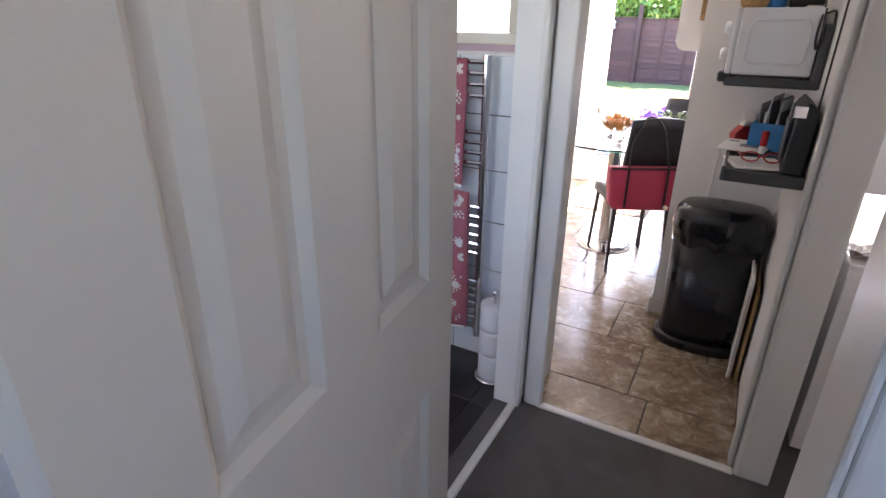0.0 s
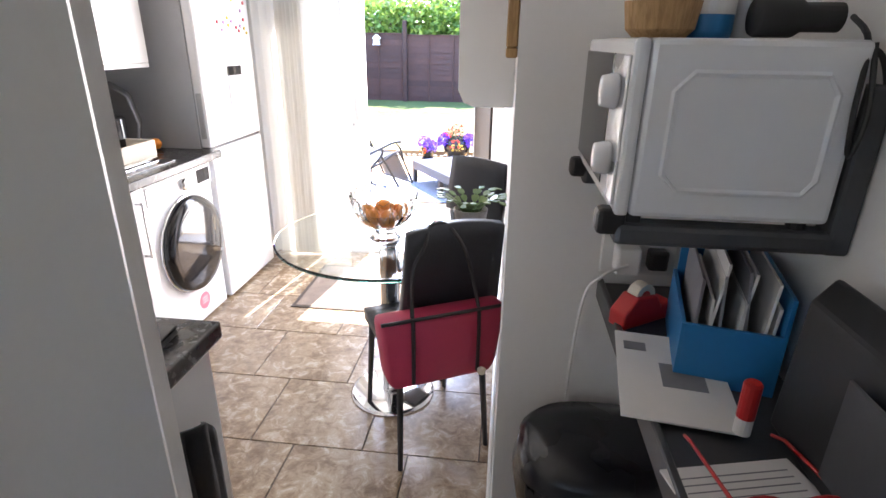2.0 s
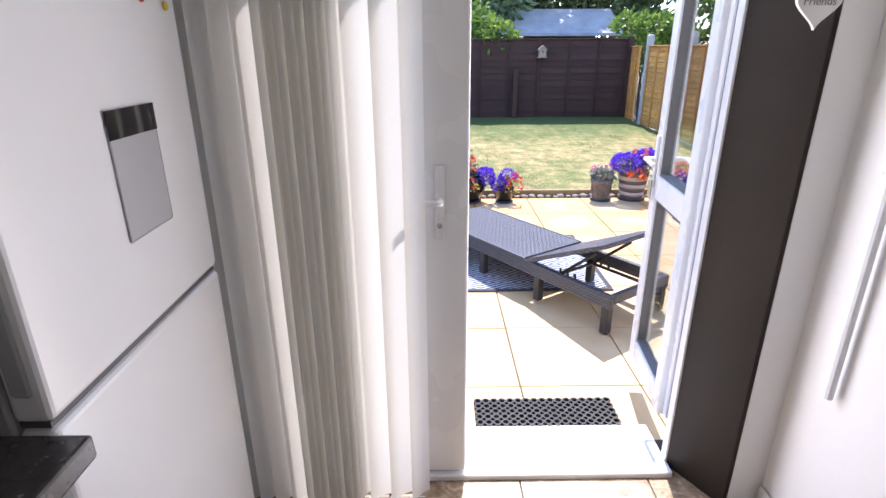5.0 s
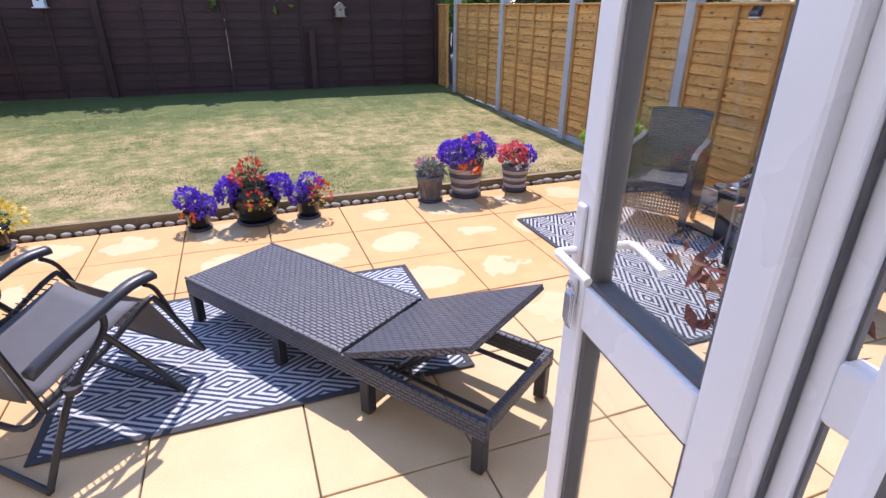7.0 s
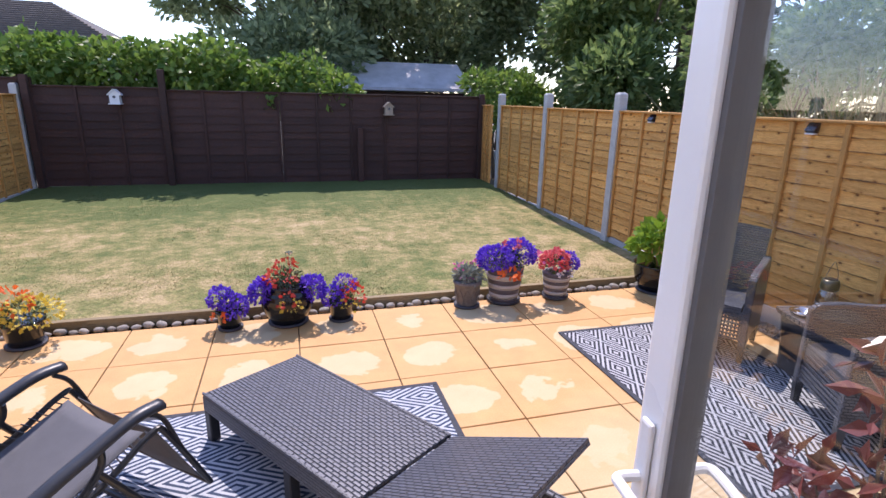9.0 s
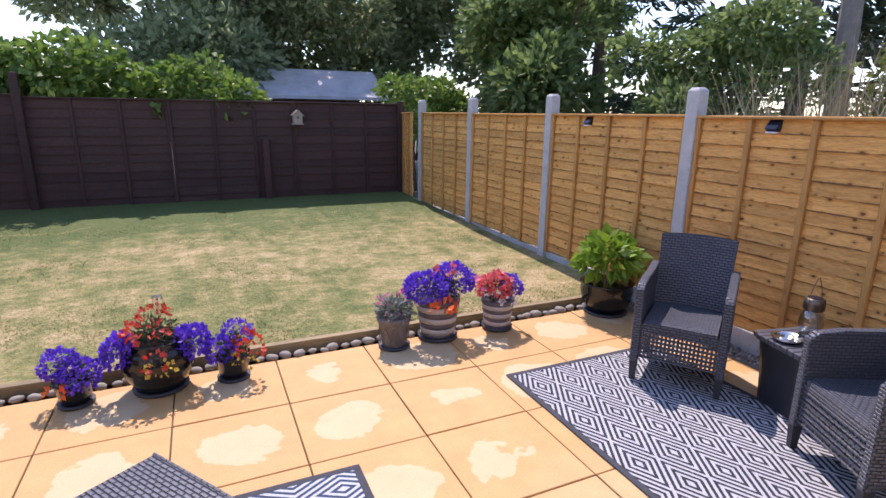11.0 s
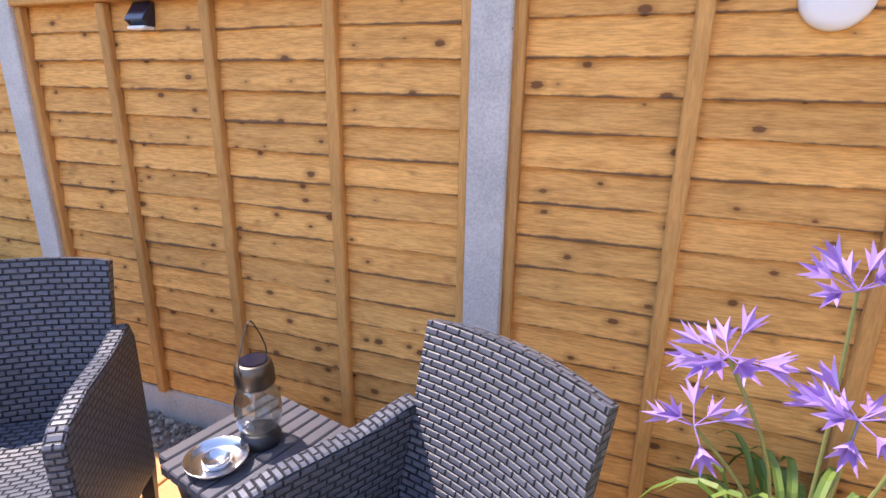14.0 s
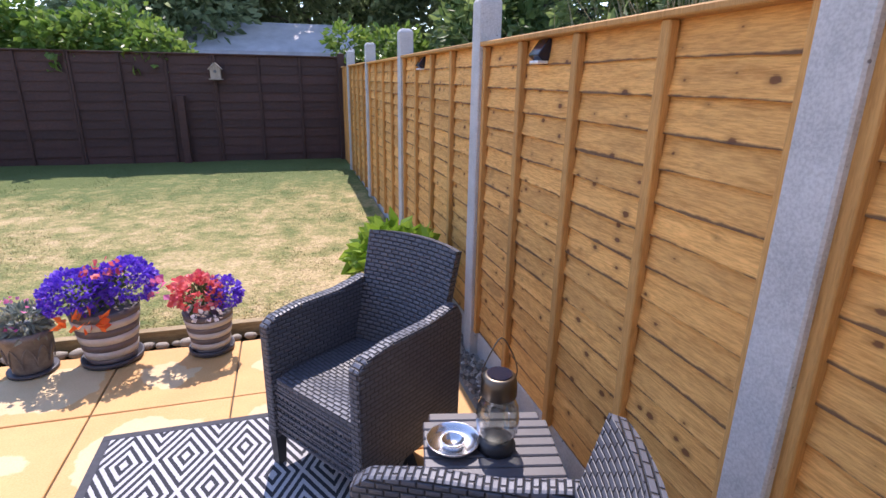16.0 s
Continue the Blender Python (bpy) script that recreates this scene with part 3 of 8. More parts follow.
def concrete_post(height):
    bm = bmesh.new()
    w, d = 0.055, 0.055
    prof = [(-w, -d, 0), (w, -d, 0), (w, d, 0), (-w, d, 0)]
    lower = [bm.verts.new((x, y, -0.1)) for x, y, _ in prof]
    upper = [bm.verts.new((x * 0.96, y * 0.96, height - 0.022)) for x, y, _ in prof]
    crown = [bm.verts.new((x * 0.62, y * 0.62, height)) for x, y, _ in prof]
    for a, b in ((lower, upper), (upper, crown)):
        for i in range(4):
            j = (i + 1) % 4
            bm.faces.new((a[i], a[j], b[j], b[i]))
    bm.faces.new(crown)
    bm.faces.new(list(reversed(lower)))
    bmesh.ops.bevel(bm, geom=[e for e in bm.edges], offset=0.005, segments=1, affect="EDGES")
    return link("concrete_pillar", bm, CONC)


FX, PITCH = 2.755, 1.795
POSTS_Y = [7.225 + PITCH * k for k in range(-2, 5)]
post0 = tagged(concrete_post(1.67 - P), "grey concrete fence post with a chamfered top", "pillar", "fence posts")
post0.matrix_basis = pose(FX - 0.01, POSTS_Y[0], P)
for y in POSTS_Y[1:]:
    copy_thing(post0, pose(FX - 0.01, y, P))
tagged(post0, group="fence posts")
PANEL_L = PITCH - 0.10
panel0 = fence_panel(PANEL_L, 1.46, FWOOD, FBAT, 16, [-0.43, 0.0, 0.43], "golden-brown overlapped timber fence bay with dark knots", group="side fence panels")
panel0.matrix_basis = pose(FX, POSTS_Y[0] + PITCH / 2, 0.012)
gb0 = tagged(link("concrete_plinth", box((-0.02, -PANEL_L / 2 - 0.02, -0.16), (0.02, PANEL_L / 2 + 0.02, 0.0), 0.005, 1), CONC), "grey concrete gravel board under a fence panel", "plinth", "concrete plinths")
gb0.matrix_basis = pose(FX, POSTS_Y[0] + PITCH / 2, 0.012)
for k in range(1, 7):
    y = POSTS_Y[0] + PITCH * (k + 0.5)
    if y > 15.3:
        continue
    copy_thing(panel0, pose(FX, y, 0.012 + 0.004 * (k % 2)))
    copy_thing(gb0, pose(FX, y, 0.012))
corner_panel = copy_thing(panel0, pose(FX, 15.12, 0.012) @ Matrix.Diagonal((1, 0.32, 1, 1)))

# dark back fence
BY = 15.42
bpanel = fence_panel(1.855, 1.60, DWOOD, DWOOD, 12, [-0.30, 0.30], "dark brown stained overlapped fence panel, bleached low down", group="back fence panels", rough=0.004)
bpanel.matrix_basis = pose(1.78, BY, 0.02, 0, 0, 90)
for k in range(1, 4):
    copy_thing(bpanel, pose(1.78 - 1.86 * k, BY, 0.02 + 0.03 * (k == 3), 0, 0, 90))
copy_thing(bpanel, pose(1.78 - 1.86 * 4 + 0.05, BY + 0.02, 0.16, 0, 0, 90))
for k, (x, top) in enumerate([(2.70, 1.66), (-2.83, 1.93), (0.37, 1.03), (-4.75, 1.8)]):
    tagged(link("timber_pillar", box((x - 0.05, BY - 0.13, -0.05), (x + 0.05, BY - 0.04, top), 0.006, 1), DWOOD), "dark brown timber fence post", "pillar", "timber fence posts")
# left fence
for k in range(5):
    y = 14.45 - PITCH * k
    lp = copy_thing(panel0, pose(-4.92, y, 0.05, 0, 0, 180))
    copy_thing(post0, pose(-4.90, y + PITCH / 2, P))
    copy_thing(gb0, pose(-4.92, y, 0.05, 0, 0, 180))

# ---- materials of the garden things ----
RATTAN = wicker_material("charcoal_rattan", (0.082, 0.088, 0.108))
RATTAN_T = wicker_material("charcoal_flat_weave", (0.088, 0.092, 0.112), 1.15)
BLACKPL = plain("charcoal_plastic", (0.028, 0.03, 0.036), 0.42, vary=0.15, scale=8)
SLATPL = plain("grey_slat_plastic", (0.085, 0.085, 0.10), 0.45, vary=0.1, scale=8)
STEELBAR = plain("black_steel_tube", (0.022, 0.024, 0.028), 0.35, 0.2)
SLING = plain("grey_mesh_fabric", (0.115, 0.115, 0.125), 0.8, vary=0.12, scale=20, bump=0.4, fine=300)
RUG_BW = rug_material("black_white_rug", (0.024, 0.027, 0.036), (0.46, 0.46, 0.48), 0.22, 0.40, 2.693, -1.3025)
RUG_NAVY = rug_material("navy_white_rug", (0.035, 0.055, 0.10), (0.50, 0.52, 0.56), 0.40, 0.22)
RUGEDGE = plain("rug_binding", (0.05, 0.053, 0.065), 0.9, vary=0.3, scale=40)
GLAZEBLK = plain("black_glazed_pot", (0.012, 0.012, 0.014), 0.12, vary=0.3)
POTGREY = plain("grey_plastic_pot", (0.10, 0.10, 0.105), 0.5, vary=0.2, scale=5)
POTSTONE = plain("mottled_grey_pot", (0.17, 0.155, 0.155), 0.6, vary=0.45, scale=22)
STRIPE_D = plain("dark_grey_pot_band", (0.125, 0.105, 0.115), 0.55, vary=0.25, scale=12)
STRIPE_L = plain("cream_pot_band", (0.50, 0.46, 0.43), 0.6, vary=0.2, scale=12)
SAUCER = plain("dark_plastic_saucer", (0.05, 0.048, 0.06), 0.5)
SOIL = plain("potting_soil", (0.035, 0.025, 0.018), 0.95, vary=0.5, scale=30, bump=0.8)
LEAF_LOB = leaf_material("lobelia_leaf", (0.05, 0.085, 0.03), (0.11, 0.15, 0.05))
PURPLE = leaf_material("purple_petal", (0.10, 0.035, 0.50), (0.22, 0.09, 0.72), 0.6, 0.3)
REDP = leaf_material("red_petal", (0.55, 0.03, 0.03), (0.72, 0.12, 0.06), 0.6, 0.3)
CORAL = leaf_material("coral_petal", (0.75, 0.10, 0.14), (0.82, 0.24, 0.22), 0.6, 0.3)
ORANGEP = leaf_material("orange_petal", (0.80, 0.12, 0.02), (0.85, 0.22, 0.05), 0.6, 0.3)
PINKP = leaf_material("pink_petal", (0.65, 0.10, 0.30), (0.75, 0.25, 0.45), 0.6, 0.3)
YELLOWP = leaf_material("yellow_petal", (0.65, 0.48, 0.05), (0.75, 0.6, 0.12), 0.6, 0.3)
WHITEP = leaf_material("white_petal", (0.75, 0.72, 0.72), (0.85, 0.80, 0.80), 0.6, 0.3)
LILAC = leaf_material("lilac_petal", (0.34, 0.20, 0.58), (0.55, 0.40, 0.78), 0.6, 0.35)
SILVERL = leaf_material("silver_leaf", (0.20, 0.24, 0.20), (0.30, 0.34, 0.30))
HYDL = leaf_material("hydrangea_leaf", (0.14, 0.27, 0.02), (0.30, 0.44, 0.06), 0.4, 0.35)
AGAL = leaf_material("agapanthus_leaf", (0.10, 0.19, 0.03), (0.24, 0.34, 0.08), 0.4, 0.3)
STEM = plain("green_stem", (0.22, 0.25, 0.08), 0.6)
REDLEAF = leaf_material("photinia_leaf", (0.06, 0.025, 0.025), (0.24, 0.06, 0.045), 0.3, 0.25)
BARK = plain("bark", (0.13, 0.10, 0.075), 0.9, vary=0.35, scale=9, bump=0.8, fine=40)
WILLOW = plain("pale_willow", (0.42, 0.36, 0.29), 0.8, vary=0.3, scale=30, bump=0.4)
CHROME = plain("brushed_steel", (0.62, 0.62, 0.63), 0.22, 1.0, vary=0.08)
BRONZE = plain("bronze_metal", (0.16, 0.13, 0.10), 0.35, 0.9, vary=0.2)
CLEAR = thin_glass("clear_glass", (0.92, 0.96, 0.95), 1.4)
RUBBER = plain("black_rubber", (0.018, 0.018, 0.02), 0.7)
WHITEPL = plain("white_plastic", (0.78, 0.78, 0.78), 0.35, vary=0.04)
BIRDWOOD = wood("pale_birdbox_wood", (0.42, 0.34, 0.26), (0.26, 0.20, 0.15), False, "Z")
SOLAR = plain("solar_panel", (0.012, 0.014, 0.03), 0.15)
WICKERS = (RATTAN, RATTAN_T)


def unwrap(ob):
    """Flat projection of the coordinates by the faces' main direction, in metres."""
    for o in (ob, *ob.children_recursive):
        if o.type != "MESH" or not o.data.materials or o.data.materials[0] not in WICKERS:
            continue
        uv = o.data.uv_layers.new(name="UVMap")
        me = o.data
        for p in me.polygons:
            ax = max(range(3), key=lambda i: abs(p.normal[i]))
            a, b = [(1, 2), (0, 2), (0, 1)][ax]
            for li in p.loop_indices:
                co = me.vertices[me.loops[li].vertex_index].co
                uv.data[li].uv = (co[a] + 5, co[b] + 5)
    return ob


def surface(fn, nu, nv, thick, bm=None):
    """A curved sheet with thickness; fn(u, v) gives place and normal direction."""
    bm = bm or bmesh.new()
    front, back = [], []
    for i in range(nu + 1):
        fr, bk = [], []
        for j in range(nv + 1):
            p, n = fn(i / nu, j / nv)
            p, n = Vector(p), Vector(n).normalized()
            fr.append(bm.verts.new(p))
            bk.append(bm.verts.new(p - n * thick))
        front.append(fr)
        back.append(bk)
    for i in range(nu):
        for j in range(nv):
            bm.faces.new((front[i][j], front[i + 1][j], front[i + 1][j + 1], front[i][j + 1]))
            bm.faces.new((back[i][j], back[i][j + 1], back[i + 1][j + 1], back[i + 1][j]))
    for i in range(nu):
        for j in (0, nv):
            bm.faces.new((front[i][j], front[i + 1][j], back[i + 1][j], back[i][j]))
    for j in range(nv):
        for i in (0, nu):
            bm.faces.new((front[i][j], front[i][j + 1], back[i][j + 1], back[i][j]))
    bmesh.ops.recalc_face_normals(bm, faces=bm.faces)
    return bm


def extrude_profile(points, axis, lo, hi, bevel=0.0):
    """A flat outline given thickness along an axis ('x' outlines hold y, z)."""
    bm = bmesh.new()
    def at(p, t):
        return {"x": (t, p[0], p[1]), "y": (p[0], t, p[1]), "z": (p[0], p[1], t)}[axis]
    a = [bm.verts.new(at(p, lo)) for p in points]
    b = [bm.verts.new(at(p, hi)) for p in points]
    n = len(points)
    bm.faces.new(a)
    bm.faces.new(list(reversed(b)))
    for i in range(n):
        j = (i + 1) % n
        bm.faces.new((a[i], b[i], b[j], a[j]))
    bmesh.ops.recalc_face_normals(bm, faces=bm.faces)
    if bevel:
        bmesh.ops.bevel(bm, geom=list(bm.edges), offset=bevel, segments=2, profile=0.5, affect="EDGES")
    return bm


# ---- rugs and mats ----
def rug(x0, x1, y0, y1, material, label, fringe_y=True):
    e = thing("outdoor_rug", pose((x0 + x1) / 2, (y0 + y1) / 2, P + 0.003), label, "rug")
    w, d = x1 - x0, y1 - y0
    part("weave", box((-w / 2 + 0.035, -d / 2 + 0.035, 0), (w / 2 - 0.035, d / 2 - 0.035, 0.006)), material, e)
    for lo, hi in (((-w / 2, -d / 2, 0), (w / 2, -d / 2 + 0.035, 0.007)), ((-w / 2, d / 2 - 0.035, 0), (w / 2, d / 2, 0.007)),
                   ((-w / 2, -d / 2 + 0.035, 0), (-w / 2 + 0.035, d / 2 - 0.035, 0.007)), ((w / 2 - 0.035, -d / 2 + 0.035, 0), (w / 2, d / 2 - 0.035, 0.007))):
        part("binding", box(lo, hi, 0.002, 1), RUGEDGE, e, "dark stitched rug binding")
    return e


rug(1.0, 2.215, 6.82, 8.69, RUG_BW, "black and white woven rug with nested diamonds under the chairs")
rug(-1.90, -0.085, 7.035, 8.195, RUG_NAVY, "navy and white woven rug with nested diamonds under the lounger")


def rubber_mat():
    e = thing("door_mat", pose(-0.81, 5.655, P + 0.002), "black rubber ring mat outside the garden door", "door mat")
    bm = bmesh.new()
    nx, ny, step = 17, 9, 0.0375
    for i in range(nx):
        for j in range(ny):
            cx, cy = (i - (nx - 1) / 2) * step, (j - (ny - 1) / 2) * step
            n = 8
            ro, ri, h = step * 0.50, step * 0.33, 0.018
            ring = [[bm.verts.new((cx + r * math.cos(a), cy + r * math.sin(a), z)) for a in (2 * math.pi * (k + 0.5) / n for k in range(n))]
                    for r, z in ((ro * 1.08, 0), (ro * 1.08, h), (ri, h), (ri, 0))]
            for a, b in zip(ring, ring[1:]):
                for k in range(n):
                    bm.faces.new((a[k], a[(k + 1) % n], b[(k + 1) % n], b[k]))
    tagged(part("ring_field", bm, RUBBER, e), kind="stuff")
    return e


rubber_mat()


# ---- rattan armchairs ----
def armchair():
    e = thing("garden_armchair", Matrix.Identity(4), "charcoal moulded rattan garden armchair on the rug", "armchair", "rattan armchairs")

    def seat_fn(u, v):
        x, y = -0.20 + 0.40 * u, -0.26 + 0.43 * v
        return (x, y, 0.395 - 0.018 * math.sin(math.pi * u) * math.sin(math.pi * min(1, v * 1.1)) - 0.012 * (v < 0.03)), (0, 0, 1)
    part("seat", surface(seat_fn, 8, 8, 0.05), RATTAN, e)

    def back_fn(u, v):
        s = 2 * u - 1
        return (s * (0.21 + 0.015 * v), 0.13 + 0.115 * v + 0.03 * (1 - s * s), 0.37 + 0.48 * v - 0.012 * s * s * v), (0, -1, 0.24)
    part("backrest", surface(back_fn, 10, 10, 0.034), RATTAN, e)
    side = [(-0.275, 0.12), (-0.275, 0.585), (-0.235, 0.615), (-0.12, 0.632), (0.06, 0.632), (0.215, 0.655), (0.245, 0.60), (0.235, 0.12), (0.10, 0.155), (-0.12, 0.155)]
    for s in (-1, 1):
        lo, hi = sorted((s * 0.212, s * 0.262))
        part("armrest", extrude_profile(side, "x", lo, hi, 0.010), RATTAN, e)
    for k in range(19):
        x = -0.204 + 0.408 * k / 18
        part("lattice_strip", box((x - 0.0065, -0.258, 0.155), (x + 0.0065, -0.250, 0.352)), RATTAN, e)
    for k in range(8):
        z = 0.160 + 0.027 * k
        part("lattice_strip", box((-0.212, -0.262, z - 0.007), (0.212, -0.254, z + 0.007)), RATTAN, e)
    part("rear_panel", box((-0.212, 0.185, 0.155), (0.212, 0.208, 0.40), 0.004, 1), RATTAN, e)
    for x in (-0.237, 0.237):
        for y in (-0.25, 0.208):
            bm = bmesh.new()
            lo = [bm.verts.new((x + a * 0.016, y + b * 0.016, 0)) for a, b in ((-1, -1), (1, -1), (1, 1), (-1, 1))]
            hi = [bm.verts.new((x + a * 0.024, y + b * 0.024, 0.16)) for a, b in ((-1, -1), (1, -1), (1, 1), (-1, 1))]
            for i in range(4):
                bm.faces.new((lo[i], lo[(i + 1) % 4], hi[(i + 1) % 4], hi[i]))
            bm.faces.new(list(reversed(lo)))
            bm.faces.new(hi)
            part("leg", bm, BLACKPL, e)
    return unwrap(e)


RUGTOP = P + 0.010
chair_a = armchair()
chair_a.matrix_basis = pose(2.045, 8.295, RUGTOP, 0, 0, -55.0)
chair_b = copy_thing(chair_a, pose(2.04, 7.155, RUGTOP, 0, 0, -116.5))


def side_table():
    e = thing("side_table", pose(2.325, 7.72, P + 0.006, 0, 0, -13), "charcoal plastic side table with a grey slatted top", "side table")
    h = 0.40
    ring = []
    bm = bmesh.new()
    for z, r in ((0, 0.155), (0.2, 0.165), (h - 0.03, 0.185)):
        pts = []
        for k in range(32):
            a = 2 * math.pi * k / 32
            c, s = math.cos(a), math.sin(a)
            q = (abs(c) ** 5 + abs(s) ** 5) ** (-1 / 5)
            pts.append(bm.verts.new((r * q * c, r * q * s, z)))
        ring.append(pts)
    for a, b in zip(ring, ring[1:]):
        for k in range(32):
            bm.faces.new((a[k], a[(k + 1) % 32], b[(k + 1) % 32], b[k]))
    bm.faces.new(ring[-1])
    bm.faces.new(list(reversed(ring[0])))
    part("body", bm, BLACKPL, e)
    n = 9
    for k in range(n):
        y0 = -0.195 + 0.39 * k / n
        w = 0.197 if 0 < k < n - 1 else 0.178
        part("slat", box((-w, y0 + 0.002, h - 0.032), (w, y0 + 0.39 / n - 0.002, h), 0.004, 1), SLATPL, e, "grey plastic slat")
    return e


side_table()
TT = P + 0.406


CRACKLE = thin_glass("crackle_glass", (0.72, 0.74, 0.72), 4.0)


def lantern():
    e = thing("solar_lantern", pose(2.345, 7.735, TT) @ Matrix.Scale(1.3, 4), "crackle-glass solar lantern with bronze cap on the side table", "lantern")
    part("base", lathe([(0.042, 0), (0.044, 0.012), (0.038, 0.026), (0.028, 0.03)], 20), BLACKPL, e, "black plastic base", True)
    part("jar", lathe([(0.032, 0.030), (0.046, 0.05), (0.049, 0.08), (0.045, 0.11), (0.034, 0.135)], 20, cap=False), CRACKLE, e, "clear crackle glass", True)
    part("cap", lathe([(0.036, 0.135), (0.040, 0.14), (0.040, 0.165), (0.036, 0.185), (0.030, 0.188)], 20), BRONZE, e, "perforated bronze cap", True)
    part("solar_disc", lathe([(0.028, 0.1885), (0.028, 0.191)], 16), SOLAR, e, "dark solar cell")
    hp = [(-0.038, 0, 0.17), (-0.040, 0, 0.20), (-0.022, 0, 0.245), (0, 0, 0.275), (0.022, 0, 0.245), (0.040, 0, 0.20), (0.038, 0, 0.17)]
    part("handle", tube(bend(hp, 4), 0.0016, steps=6), BRONZE, e, "thin dark wire handle")
    e2 = thing("ashtray", pose(2.225, 7.775, TT), "round brushed steel ashtray on the side table", "ashtray")
    part("bowl", lathe([(0.055, 0), (0.068, 0.010), (0.078, 0.026), (0.080, 0.026), (0.070, 0.008), (0.04, 0.004)], 28), CHROME, e2, "", True)
    part("insert", lathe([(0.030, 0.003), (0.036, 0.006), (0.036, 0.022), (0.032, 0.022), (0.028, 0.008)], 20), CHROME, e2, "", True)


lantern()


# ---- sun lounger ----
def lounger():
    e = thing("sun_lounger", pose(-1.365, 7.925, P + 0.008, 0, 0, -55.6), "charcoal woven sun lounger with a raised backrest", "sun lounger")
    L, W, T = 1.84, 0.56, 0.245
    for y in (0, W - 0.035):
        part("side_rail", box((0, y, T - 0.085), (L, y + 0.035, T), 0.006, 1), RATTAN, e)
    for x in (0.0, L - 0.035):
        part("end_rail", box((x, 0.035, T - 0.085 if x < 1 else T - 0.06), (x + 0.035, W - 0.035, T), 0.006, 1), RATTAN, e)

    def deck(u, v):
        return (0.01 + 1.12 * u, 0.006 + (W - 0.012) * v, T + 0.012), (0, 0, 1)
    part("deck", surface(deck, 2, 2, 0.02), RATTAN_T, e)
    for y in (0.0, W - 0.012):
        part("deck_edge", box((0.0, y, T + 0.001), (1.14, y + 0.012, T + 0.018), 0.004, 1), RATTAN, e)
    t = radians(24.5)

    def back(u, v):
        s = 0.67 * u
        return (1.15 + s * math.cos(t), 0.006 + (W - 0.012) * v, T + 0.010 + s * math.sin(t)), (-math.sin(t), 0, math.cos(t))
    part("backrest", surface(back, 2, 2, 0.026), RATTAN_T, e)
    for x in (0.03, 0.70, 1.26, L - 0.035):
        for y in (0.0, W - 0.05):
            part("leg", box((x - 0.025, y, 0), (x + 0.025, y + 0.05, T - 0.08), 0.005, 1), BLACKPL, e)
    for y in (0.12, W - 0.12):
        part("strut", tube([(1.62, y, T + 0.17), (1.36, y, T - 0.05)], 0.010), BLACKPL, e)
        part("ratchet", tube([(1.30, y, T - 0.06), (1.80, y, T - 0.06)], 0.011), BLACKPL, e)
        for k in range(3):
            part("tooth", tube([(1.36 + 0.06 * k, y, T - 0.06), (1.35 + 0.06 * k, y, T - 0.015)], 0.008, steps=6), BLACKPL, e)
    part("crossbar", tube([(1.36, 0.12, T - 0.05), (1.36, W - 0.12, T - 0.05)], 0.010), BLACKPL, e)
    return unwrap(e)


lounger()


